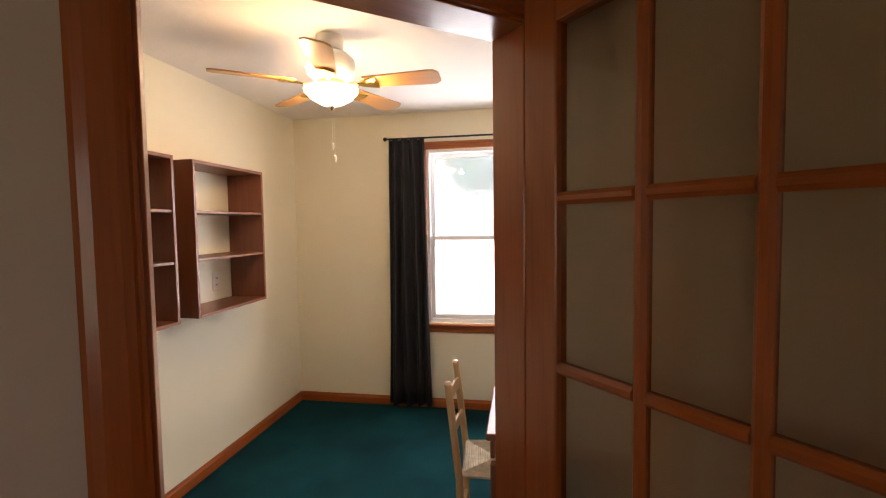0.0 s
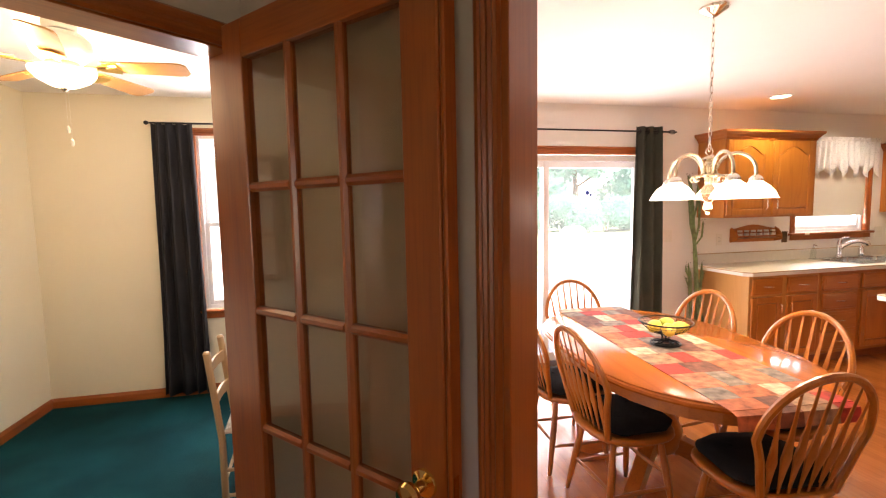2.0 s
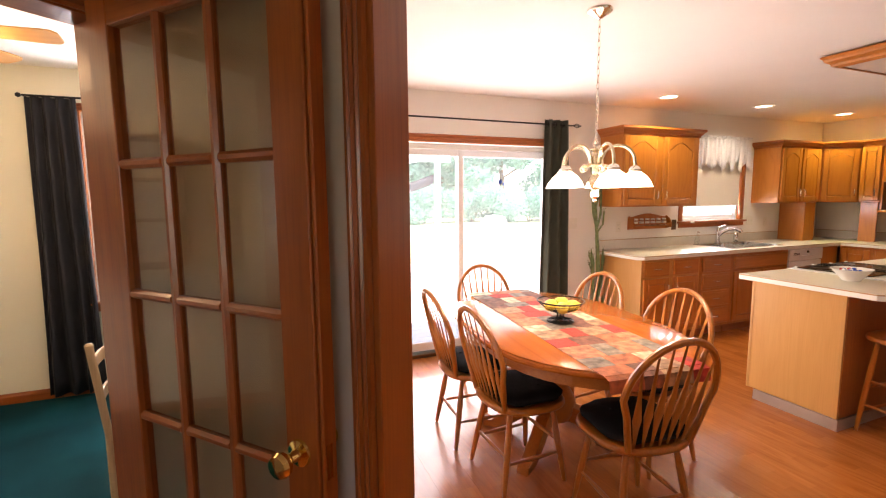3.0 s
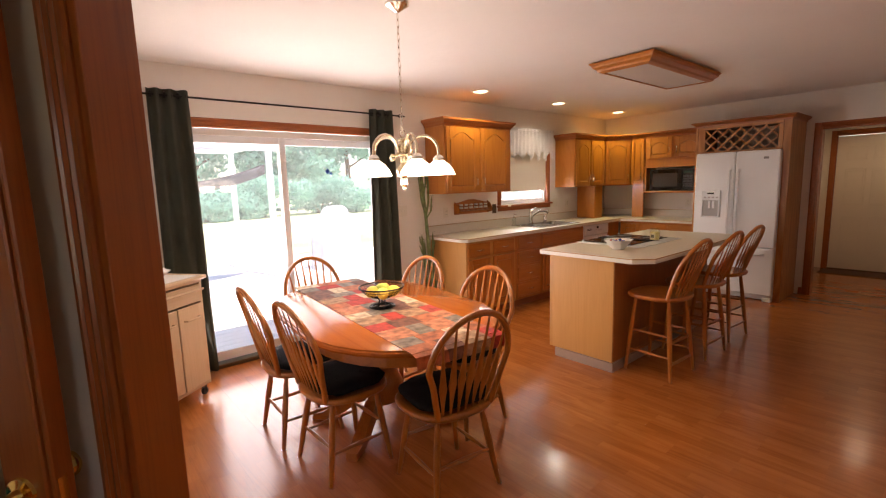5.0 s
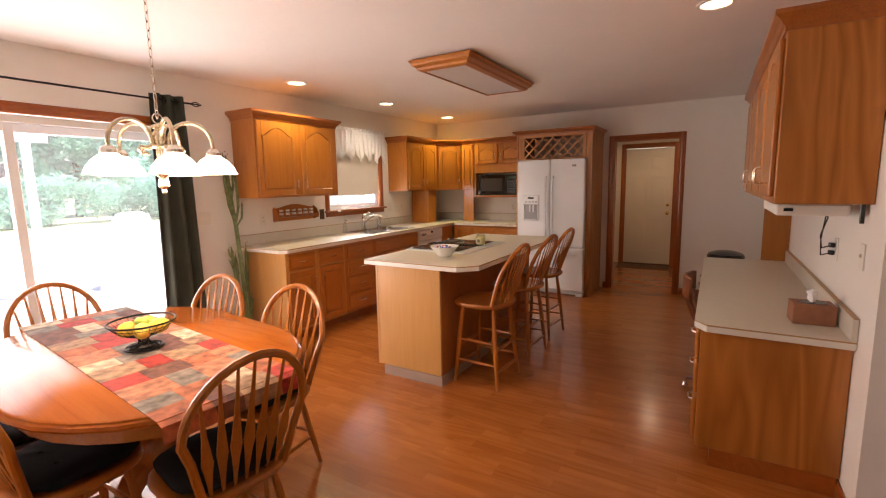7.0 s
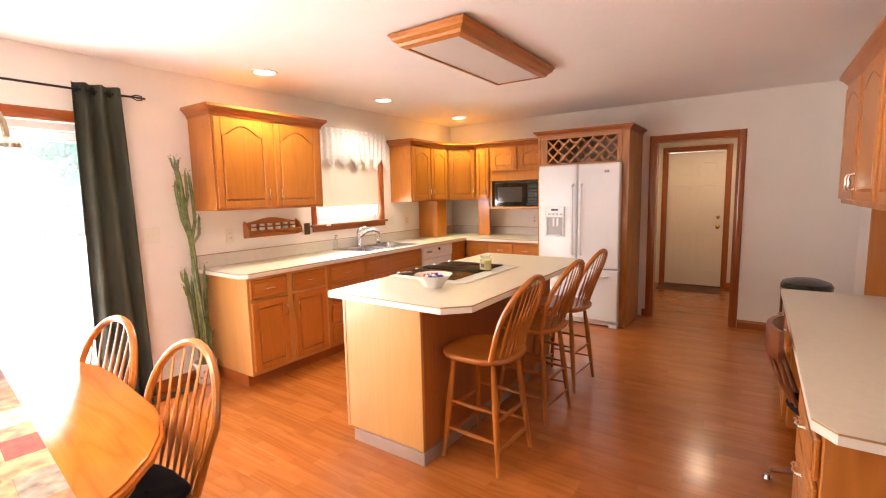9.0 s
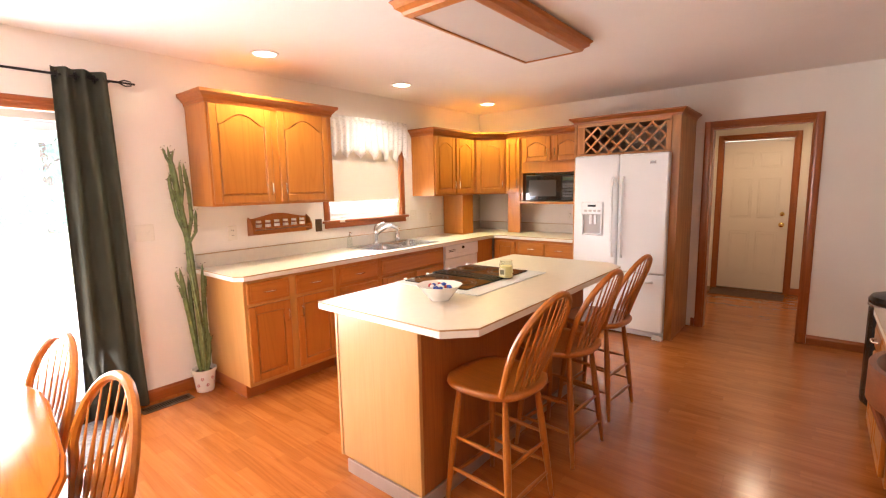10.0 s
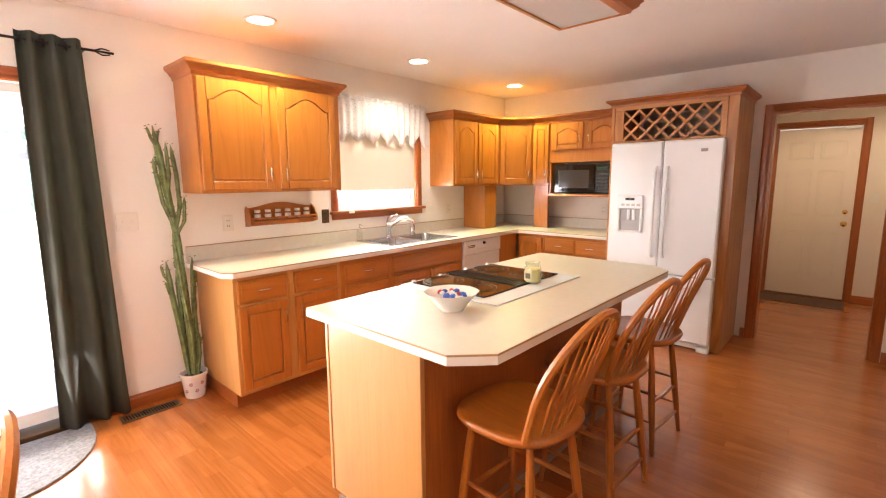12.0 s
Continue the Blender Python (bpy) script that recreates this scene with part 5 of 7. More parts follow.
for k in range(5):
    a = radians(39 + 72 * k)
    ca, sa = math.cos(a), math.sin(a)
    bm = bmesh.new()
    prof = [(0.06, -0.162), (0.078, -0.166), (0.088, -0.152), (0.078, -0.138), (0.058, -0.142), (0.036, -0.135)]
    prof += [(0.114 - 0.084 * math.cos(radians(q)), -0.125 + 0.09 * math.sin(radians(q))) for q in range(0, 181, 15)] + [(ARM, -0.145)]
    tube(bm, [(r * ca, r * sa, ZC + z) for r, z in prof], [0.006, 0.006, 0.006, 0.006, 0.007] + [0.008] * 15, 10)
    arm = part("arm", bm, ANTIQUE, ch, smooth=True)
    bm = bmesh.new()
    lathe(bm, [(0.006, 0.0), (0.02, -0.006), (0.03, -0.02), (0.03, -0.034), (0.024, -0.034)], 16, (ARM * ca, ARM * sa, ZC - 0.14))
    part("fitter", bm, NICKEL, arm, smooth=True)
    bm = bmesh.new()
    lathe(bm, [(0.028, -0.030), (0.034, -0.038), (0.058, -0.055), (0.080, -0.084), (0.090, -0.108), (0.094, -0.112), (0.088, -0.110), (0.076, -0.086), (0.054, -0.058), (0.030, -0.042)], 28, (ARM * ca, ARM * sa, ZC - 0.14))
    s = part("shade", bm, SHADE, arm, "lit frosted glass bell shade", smooth=True)
    s.visible_shadow = True
    lamp("chandelier_bulb", "POINT", pose(HUB[0] + ARM * ca, HUB[1] + ARM * sa, H + ZC - 0.275), 1.4, (1.0, 0.86, 0.66), 0.05)

fan = thing("ceiling_fan", pose(FAN[0], FAN[1], H), "five blade oak ceiling fan with a lit glass bowl", "ceiling fan")
bm = bmesh.new()
lathe(bm, [(0.0, -0.07), (0.06, -0.068), (0.068, -0.05), (0.066, -0.002)], 24)
part("canopy", bm, WHITEM, fan, smooth=True)
bm = bmesh.new()
lathe(bm, [(0.0, -0.215), (0.075, -0.212), (0.11, -0.18), (0.12, -0.15), (0.115, -0.11), (0.09, -0.085), (0.0, -0.071)], 28)
part("motor", bm, WHITEM, fan, smooth=True)
bm = bmesh.new()
lathe(bm, [(0.0, -0.255), (0.05, -0.25), (0.07, -0.225), (0.06, -0.201), (0.0, -0.201)], 24)
part("light_kit", bm, BRASS, fan, smooth=True)
for k in range(5):
    m = pose(0, 0, -0.233, 0, 0, -1 + 72 * k) @ pose(0, 0, 0, -11)
    bm = bmesh.new()
    box(bm, 0.09, 0.20, -0.014, 0.014, -0.004, 0.004, c=0.003)
    prism(bm, [(0.15, -0.02), (0.23, -0.045), (0.245, 0.0), (0.23, 0.045), (0.15, 0.02)], -0.003, 0.005)
    part("blade_iron", bm, BRASS, fan, m=m)
    bm = bmesh.new()
    prism(bm, [(0.17, -0.045), (0.48, -0.062), (0.515, -0.058), (0.535, -0.036), (0.535, 0.036), (0.515, 0.058), (0.48, 0.062), (0.17, 0.045)], 0.006, 0.013)
    part("blade", bm, PALES["x"], fan, m=m)
bm = bmesh.new()
lathe(bm, [(0.012, -0.328), (0.05, -0.32), (0.10, -0.292), (0.125, -0.265), (0.13, -0.25), (0.122, -0.25), (0.0, -0.26)], 32)
part("bowl", bm, BOWLGLOW, fan, "lit alabaster glass bowl", smooth=True)
bm = bmesh.new()
lathe(bm, [(0.0, -0.348), (0.008, -0.343), (0.018, -0.33), (0.0, -0.326)], 14)
part("finial", bm, NICKEL, fan, smooth=True)
for dx, zl in ((0.0, -0.50), (0.012, -0.56)):
    bm = bmesh.new()
    tube(bm, [(dx, 0, -0.34), (dx, 0, zl)], 0.0007, 5)
    lathe(bm, [(0, 0.0), (0.006, -0.006), (0.008, -0.02), (0.005, -0.034), (0, -0.036)], 10, (dx, 0, zl))
    part("pull_chain", bm, WHITEM, fan)
for lx, ly, pw in ((0.19, 0, 2.5), (-0.1, 0.17, 2.5), (-0.1, -0.17, 2.5)):
    lamp("fan_light", "POINT", pose(FAN[0] + lx, FAN[1] + ly, H - 0.29), pw, (1.0, 0.74, 0.42), 0.03)

for cx, cy in CANS:
    ob = thing("recessed_light", pose(cx, cy, H), "white trimmed recessed ceiling light, lit", "ceiling light", "recessed ceiling lights")
    bm = bmesh.new()
    lathe(bm, [(0.098, -0.0005), (0.096, -0.006), (0.078, -0.008), (0.075, -0.002), (0.075, -0.0005)], 32)
    part("trim_ring", bm, WHITEM, ob, smooth=True)
    bm = bmesh.new()
    lathe(bm, [(0.0745, -0.0006), (0.07, -0.003), (0.0, -0.0035)], 28)
    part("lens", bm, CANGLOW, ob, smooth=True)

cl = thing("fluorescent_box", pose(5.06, 1.62, H, 0, 0, 0), "oak framed rectangular ceiling light box, unlit", "ceiling light")
LX, LY = 0.61, 0.205
bm = bmesh.new()
rings = []
for o, z in ((0.06, -0.012), (0.065, -0.02), (0.05, -0.034), (0.045, -0.05), (0.02, -0.066), (0.014, -0.082), (-0.012, -0.092), (-0.022, -0.092), (-0.022, -0.07), (0.04, -0.012)):
    rings.append([bm.verts.new((sx * (LX + o), sy * (LY + o), z)) for sx, sy in ((-1, -1), (1, -1), (1, 1), (-1, 1))])
for p, q in zip(rings, rings[1:] + rings[:1]):
    for k in range(4):
        j = (k + 1) % 4
        bm.faces.new((p[k], p[j], q[j], q[k]))
part("frame", bm, OAKS["x"], cl, "moulded honey oak frame")
bars("diffuser", mottled("acrylic_diffuser", (0.62, 0.60, 0.58), 0.35, 3, 0.03, 0.4, 60), cl, (-LX + 0.021, LX - 0.021, -LY + 0.021, LY - 0.021, -0.084, -0.08), c=0.0)
bars("pan", WHITEM, cl, (-LX + 0.02, LX - 0.02, -LY + 0.02, LY - 0.02, -0.079, -0.0005), c=0.002)

# ---- dining table, chairs ----
TM = pose(2.37, 2.07, 0, 0, 0, -6)
tb = thing("dining_table", TM, "glossy honey oak oval pedestal dining table", "dining table")


def oval(hx, hy, n=14):
    """Two half ellipses with a straight leaf between them, long in y."""
    flat = 0.24
    ry = hy - flat
    return [(hx * math.cos(radians(a)), flat + ry * math.sin(radians(a))) for a in np.linspace(0, 180, n + 1)] + \
           [(hx * math.cos(radians(a)), -flat + ry * math.sin(radians(a))) for a in np.linspace(180, 360, n + 1)]


bm = bmesh.new()
loops = []
for o, z in ((-0.03, 0.716), (-0.006, 0.718), (0.0, 0.728), (-0.004, 0.738), (-0.012, 0.742), (-0.014, 0.748), (-0.022, 0.752)):
    loops.append([bm.verts.new((x, y, z)) for x, y in oval(0.555 + o, 0.875 + o)])
n = len(loops[0])
for p, q in zip(loops, loops[1:]):
    for k in range(n):
        j = (k + 1) % n
        bm.faces.new((p[k], p[j], q[j], q[k]))
bm.faces.new(loops[0][::-1])
bm.faces.new(loops[-1])
TABLE = wood("table_oak", (0.30, 0.072, 0.009), (0.42, 0.108, 0.014), (0.47, 0.135, 0.02), axis="y", rough=0.17, coat=0.0, figure=0.7)
TABLE.node_tree.nodes["Principled BSDF"].inputs["Specular IOR Level"].default_value = 0.16
part("tabletop", bm, TABLE, tb, smooth=True, angle=30)
bm = bmesh.new()
prism(bm, oval(0.495, 0.815), 0.65, 0.7155)
part("apron", bm, CHAIRWOOD["y"], tb)
bm = bmesh.new()
lathe(bm, [(0.0, 0.14), (0.10, 0.14), (0.12, 0.18), (0.13, 0.26), (0.10, 0.32), (0.075, 0.36), (0.085, 0.42), (0.10, 0.5), (0.11, 0.58), (0.13, 0.648), (0.0, 0.649)], 28)
part("pedestal", bm, CHAIRWOOD["z"], tb, smooth=True)
for k in range(4):
    bm = bmesh.new()
    pts = [(0.07, 0.24), (0.18, 0.21), (0.30, 0.12), (0.40, 0.05), (0.46, 0.04), (0.47, 0.0), (0.36, 0.0), (0.26, 0.05), (0.16, 0.12), (0.07, 0.15)]
    prism(bm, pts, -0.035, 0.035, "y", c=0.006)
    part("foot", bm, CHAIRWOOD["x"], tb, m=pose(0, 0, 0, 0, 0, 50 + 90 * k if k % 2 else 40 + 90 * k))


def windsor(name, seat_z, top, stool, label, category, group):
    """A bow-back chair or stool; it faces +x, its origin on the floor under the seat."""
    W = CHAIRWOOD
    ob = thing(name, pose(0, 0, -20), label, category, group)
    bm = bmesh.new()
    loops = []
    hw, hd = (0.215, 0.21) if stool else (0.228, 0.212)

    def outline(s, z):
        pts = []
        for k in range(32):
            a = 2 * math.pi * k / 32
            ca, sa = math.cos(a), math.sin(a)
            e = 0.72
            x = hd * math.copysign(abs(ca) ** e, ca)
            y = hw * math.copysign(abs(sa) ** e, sa) * (1.0 + (0.06 * ca))
            pts.append(bm.verts.new((x * s, y * s, z)))
        return pts
    for s, z in ((0.9, seat_z - 0.036), (0.97, seat_z - 0.03), (1.0, seat_z - 0.018), (0.99, seat_z - 0.006), (0.95, seat_z), (0.8, seat_z - 0.006), (0.5, seat_z - 0.011)):
        loops.append(outline(s, z))
    for p, q in zip(loops, loops[1:]):
        for k in range(32):
            j = (k + 1) % 32
            bm.faces.new((p[k], p[j], q[j], q[k]))
    bm.faces.new(loops[0][::-1])
    bm.faces.new(loops[-1])
    part("seat", bm, W["x"], ob, smooth=True, angle=60)
    rise = top - seat_z
    lean = 0.29 if stool else 0.24
    wrap = 0.05 if stool else 0.0

    def at(y, h):
        return (-0.165 - lean * h - 0.02 * (1 - (y / 0.2) ** 2) + wrap * (y / 0.2) ** 2 * (1 - h / rise), y, seat_z - 0.01 + h)
    cx, ry, base_h = (0.190 if stool else 0.218), rise * 0.50, rise * 0.50
    foot = [(0.168, 0.0), (0.178, rise * 0.18), (0.187, rise * 0.34)] if stool else [(0.150, 0.0), (0.172, rise * 0.18), (0.19, rise * 0.34)]
    pts = [(-y, h) for y, h in foot] + \
          [(-cx * math.cos(radians(a)), base_h + ry * math.sin(radians(a))) for a in range(0, 181, 12)] + \
          foot[::-1]
    bm = bmesh.new()
    tube(bm, [at(y, h) for y, h in pts], 0.0152, 8)
    part("bow", bm, W["z"], ob, smooth=True)
    for k in range(7):
        u = (k - 3) / 3
        yb, yt = (0.105 if stool else 0.12) * u, (0.140 if stool else 0.17) * u
        ht = base_h + ry * math.sqrt(1 - (yt / cx) ** 2) - 0.004
        p0, p1 = Vector(at(yb, 0.0)), Vector(at(yt, ht))
        p0.x += 0.012
        bm = bmesh.new()
        fr_ = [0, 0.12, 0.26, 0.36, 0.46, 0.62, 0.80, 1.0]
        rad = [0.0065, 0.009, 0.0155, 0.0225, 0.018, 0.011, 0.0075, 0.0055]
        tube(bm, [p0.lerp(p1, f) for f in fr_], rad, 6, flat=0.42)
        part("spindle", bm, W["z"], ob, smooth=True)
    tops = {}
    splay = 0.055 if stool else 0.06
    for sx in (1, -1):
        for sy in (1, -1):
            p1 = Vector((0.125 * sx, 0.125 * sy, seat_z - 0.034))
            p0 = Vector(((0.125 + splay * (1.1 if sx < 0 else 0.8)) * sx, (0.125 + splay) * sy, 0.0))
            tops[sx, sy] = (p0, p1)
            bm = bmesh.new()
            tube(bm, [p0.lerp(p1, f) for f in (0, 0.1, 0.3, 0.5, 0.62, 0.8, 1.0)], [0.010, 0.0125, 0.0155, 0.0175, 0.0175, 0.0155, 0.012], 10)
            leg = part("leg", bm, W["z"], ob, smooth=True)
            bm = bmesh.new()
            lathe(bm, [(0.0, 0.0), (0.0125, 0.0), (0.0125, 0.006), (0.0, 0.006)], 10, (p0.x, p0.y, 0.0))
            part("glide", bm, NICKEL, leg)
    rungs = []
    if stool:
        for sy in (1, -1):
            rungs += [((1, sy), (-1, sy), 0.30), ((1, sy), (-1, sy), 0.56)]
        for sx in (1, -1):
            rungs += [((sx, 1), (sx, -1), 0.22), ((sx, 1), (sx, -1), 0.48)]
    else:
        for sy in (1, -1):
            rungs.append(((1, sy), (-1, sy), 0.38))
        rungs += [((1, 1), (1, -1), 0.52), ((-1, 1), (-1, -1), 0.45)]
    for a, b, f in rungs:
        p, q = tops[a][0].lerp(tops[a][1], f), tops[b][0].lerp(tops[b][1], f)
        bm = bmesh.new()
        tube(bm, [p.lerp(q, t) for t in (0, 0.15, 0.38, 0.5, 0.62, 0.85, 1)], [0.0065, 0.008, 0.0105, 0.0115, 0.0105, 0.008, 0.0065], 8)
        part("stretcher", bm, W["x"], ob, smooth=True)
    return ob


DINING = [(1.95, 2.34, -3), (1.985, 1.86, 1), (2.275, 1.345, 83), (2.74, 1.715, 184), (2.74, 2.375, 186), (2.375, 2.83, 266)]
first = windsor("dining_chair", 0.45, 0.945, False, "honey oak bow-back Windsor dining chair with arrow spindles", "dining chair", "chairs round the dining table")
cu = thing("chair_cushion", pose(0, 0, -20), "black tufted seat cushion on an oak dining chair", "cushion", "dining chair cushions")
bm = bmesh.new()
lp = []
for s, z in ((0.86, 0.0), (1.0, 0.012), (1.02, 0.03), (0.94, 0.044), (0.6, 0.05), (0.25, 0.047)):
    row = []
    for k in range(32):
        a = 2 * math.pi * k / 32
        ca, sa = math.cos(a), math.sin(a)
        row.append(bm.verts.new((0.188 * s * math.copysign(abs(ca) ** 0.6, ca) * (1 + 0.02 * math.sin(8 * a)), 0.195 * s * math.copysign(abs(sa) ** 0.6, sa) * (1 + 0.02 * math.sin(8 * a)), z + 0.003 * math.cos(8 * a) * s)))
    lp.append(row)
for p, q in zip(lp, lp[1:]):
    for k in range(32):
        j = (k + 1) % 32
        bm.faces.new((p[k], p[j], q[j], q[k]))
bm.faces.new(lp[0][::-1])
bm.faces.new(lp[-1])
part("pad", bm, CUSHION, cu, smooth=True, angle=80)
for px, py in ((0.07, 0.07), (-0.07, 0.07), (0.07, -0.07), (-0.07, -0.07)):
    bm = bmesh.new()
    lathe(bm, [(0.0, 0.046), (0.011, 0.048), (0.008, 0.053), (0.0, 0.054)], 10, (px, py, 0))
    part("button", bm, CUSHION, cu, smooth=True)
for k, (x, y, a) in enumerate(DINING):
    m = pose(x, y, 0, 0, 0, a)
    mc = m @ pose(0.01, 0, 0.4515)
    if k == 0:
        first.matrix_basis, cu.matrix_basis = m, mc
    else:
        copy_thing(first, m)
        copy_thing(cu, mc)
first = windsor("bar_stool", 0.625, 1.055, True, "honey oak bow-back Windsor bar stool at the island", "bar stool", "bar stools at the island")
for k, (x, y, a) in enumerate([(4.355, 1.22, 87), (4.975, 1.205, 86), (5.57, 1.22, 85)]):
    if k == 0:
        first.matrix_basis = pose(x, y, 0, 0, 0, a)
    else:
        copy_thing(first, pose(x, y, 0, 0, 0, a))

# runner of sewn patches
RM = pose(2.36, 2.07, 0.7525, 0, 0, -6)
run = thing("table_runner", RM, "patchwork table runner in red, rust, brown, grey and cream", "table runner")
PATCH = [mottled("patch_" + nme, col, 0.8, 22.0, 0.5, 0.5, 250) for nme, col in (
    ("red", (0.38, 0.025, 0.014)), ("rust", (0.38, 0.105, 0.04)), ("brown", (0.15, 0.055, 0.034)), ("cream", (0.52, 0.39, 0.26)),
    ("grey", (0.19, 0.15, 0.12)), ("salmon", (0.44, 0.16, 0.08)), ("tan", (0.30, 0.17, 0.095)))]
random.seed(11)
RW = 0.51
y = -0.91
order = [1, 0, 5, 2, 3, 4, 6, 1, 2, 0, 5, 3, 6, 4]
row = 0
while y < 0.86:
    hgt = (0.15, 0.115, 0.165, 0.13)[row % 4]
    cuts = [0, 0.13, 0.29, 0.40, RW] if row % 2 else [0, 0.17, 0.27, 0.42, RW]
    for c0, c1 in zip(cuts, cuts[1:]):
        k = order[(row * 5 + int(c0 * 23)) % len(order)]
        bm = bmesh.new()
        y1_ = min(y + hgt, 0.88)
        ey = -0.855
        if y < ey - 0.001:
            quads(bm, [(c0 - RW / 2, ey, 0.001), (c1 - RW / 2, ey, 0.001), (c1 - RW / 2, ey - 0.03, -0.006), (c0 - RW / 2, ey - 0.03, -0.006),
                       (c1 - RW / 2, ey - 0.04, -0.06), (c0 - RW / 2, ey - 0.04, -0.06)], [(0, 1, 2, 3), (3, 2, 4, 5)])
            if y1_ > ey:
                box(bm, c0 - RW / 2 + 0.0004, c1 - RW / 2 - 0.0004, ey, y1_ - 0.0006, 0.0, 0.003)
        else:
            box(bm, c0 - RW / 2 + 0.0004, c1 - RW / 2 - 0.0004, y, y1_ - 0.0006, 0.0, 0.003, c=0.0008)
        part("patch", bm, PATCH[k], run)
    y += hgt
    row += 1

fb = thing("fruit_bowl", pose(2.36, 2.01, 0.757), "black wire fruit bowl on a scrolled iron foot", "bowl")
bm = bmesh.new()
for r in (0.075, 0.06, 0.04):
    tube(bm, [(r * math.cos(a * math.pi / 12), r * math.sin(a * math.pi / 12), 0.005) for a in range(24)], 0.005, 6, closed=True)
for k in range(6):
    a = k * math.pi / 3
    tube(bm, [(r * math.cos(a + w), r * math.sin(a + w), z) for r, w, z in ((0.075, 0, 0.006), (0.05, 0.4, 0.012), (0.022, 0.8, 0.025), (0.018, 1.0, 0.045), (0.03, 1.2, 0.056))], 0.004, 6)
part("foot", bm, IRON, fb, smooth=True)
bm = bmesh.new()
tube(bm, [(0.135 * math.cos(a * math.pi / 20), 0.135 * math.sin(a * math.pi / 20), 0.125) for a in range(40)], 0.0045, 6, closed=True)
for r, z in ((0.12, 0.105), (0.098, 0.085), (0.07, 0.068), (0.035, 0.058)):
    tube(bm, [(r * math.cos(a * math.pi / 16), r * math.sin(a * math.pi / 16), z) for a in range(32)], 0.0014, 4, closed=True)
for k in range(28):
    a = k * math.pi / 14
    tube(bm, [(r * math.cos(a), r * math.sin(a), z) for r, z in ((0.02, 0.057), (0.06, 0.064), (0.1, 0.087), (0.135, 0.125))], 0.0012, 4)
part("basket", bm, IRON, fb, smooth=True)
for fx, fy, fz, c_, an, nm in ((-0.055, 0.02, 0.098, LEMON, 20, "lemon"), (0.05, 0.045, 0.096, LEMON, 80, "lemon"), (0.045, -0.05, 0.098, LEMON, -20, "lemon"),
                               (-0.03, -0.06, 0.096, LEMON, 60, "lemon"), (0.0, 0.0, 0.118, LIME, 110, "lime")):
    ob = thing(nm, pose(2.36 + fx, 2.01 + fy, 0.757 + fz, 0, 80, an), ("ripe yellow lemon in the wire bowl" if nm == "lemon" else "small green lime in the wire bowl"), "fruit", "lemons in the wire bowl" if nm == "lemon" else "")
    bm = bmesh.new()
    f = 1.0 if nm == "lemon" else 0.75
    lathe(bm, [(0.0, -0.05 * f), (0.008 * f, -0.046 * f), (0.024 * f, -0.034 * f), (0.034 * f, -0.012 * f), (0.035 * f, 0.008 * f), (0.027 * f, 0.03 * f), (0.012 * f, 0.044 * f), (0.007 * f, 0.052 * f), (0, 0.054 * f)], 18)
    part("peel", bm, c_, ob, smooth=True)

# ---- plant, vent, mat ----
pot = thing("cactus", pose(4.03, 3.625, 0), "tall green column cactus in a white flowered ceramic pot", "plant")
bm = bmesh.new()
lathe(bm, [(0.0, 0.0), (0.058, 0.0), (0.063, 0.012), (0.079, 0.15), (0.087, 0.152), (0.088, 0.172), (0.078, 0.172), (0.074, 0.14), (0.0, 0.138)], 28)
pp = part("pot", bm, CERAMIC, pot, "white ceramic pot with small painted flowers", smooth=True)
random.seed(3)
for k in range(9):
    a, z = -2.6 + k * 0.45, 0.06 + 0.05 * (k % 2)
    bm = bmesh.new()
    r = 0.0645 + (z - 0.012) * 0.117 + 0.0022
    for q in range(5):
        b = q * 2 * math.pi / 5
        lathe(bm, [(0.0, 0), (0.005, 0.0004), (0, 0.0012)], 6, (0.008 * math.cos(b), 0.008 * math.sin(b), 0))
    part("flower", bm, mat("flower_pink", (0.45, 0.14, 0.14), 0.5) if k == 0 else bpy.data.materials["flower_pink"], pp, m=pose(r * math.cos(a), r * math.sin(a), z) @ Euler((0, math.pi / 2 - 0.13, a)).to_matrix().to_4x4())
bm = bmesh.new()
lathe(bm, [(0.0, 0.139), (0.073, 0.139), (0.06, 0.15), (0.02, 0.156), (0.0, 0.157)], 20)
part("soil", bm, SOIL, pot, smooth=True)


def rib(bm, pts, r0, ribs=4):
    """A ribbed cactus limb."""
    pts = [Vector(p) for p in pts]
    seg = ribs * 4
    fine = []
    for a, b in zip(pts, pts[1:]):
        fine += [a.lerp(b, t / 4) for t in range(4)]
    fine.append(pts[-1])
    n_ = len(fine)
    loops = []
    for k, p in enumerate(fine):
        u = k / (n_ - 1)
        rad = r0 * min(1.0, 0.55 + u * 4) * (1.0 if u < 0.82 else max(0.12, math.cos((u - 0.82) / 0.18 * 1.45))) * (1 + 0.06 * math.sin(k * 1.9))
        loops.append([bm.verts.new(p + Vector((rad * (0.72 + 0.28 * math.cos(ribs * t)) * math.cos(t), rad * (0.72 + 0.28 * math.cos(ribs * t)) * math.sin(t), 0))) for t in (2 * math.pi * s / seg for s in range(seg))])
    for a, b in zip(loops, loops[1:]):
        for s in range(seg):
            j = (s + 1) % seg
            bm.faces.new((a[s], a[j], b[j], b[s]))
    bm.faces.new(loops[-1])
    bm.faces.new(loops[0][::-1])
    return fine


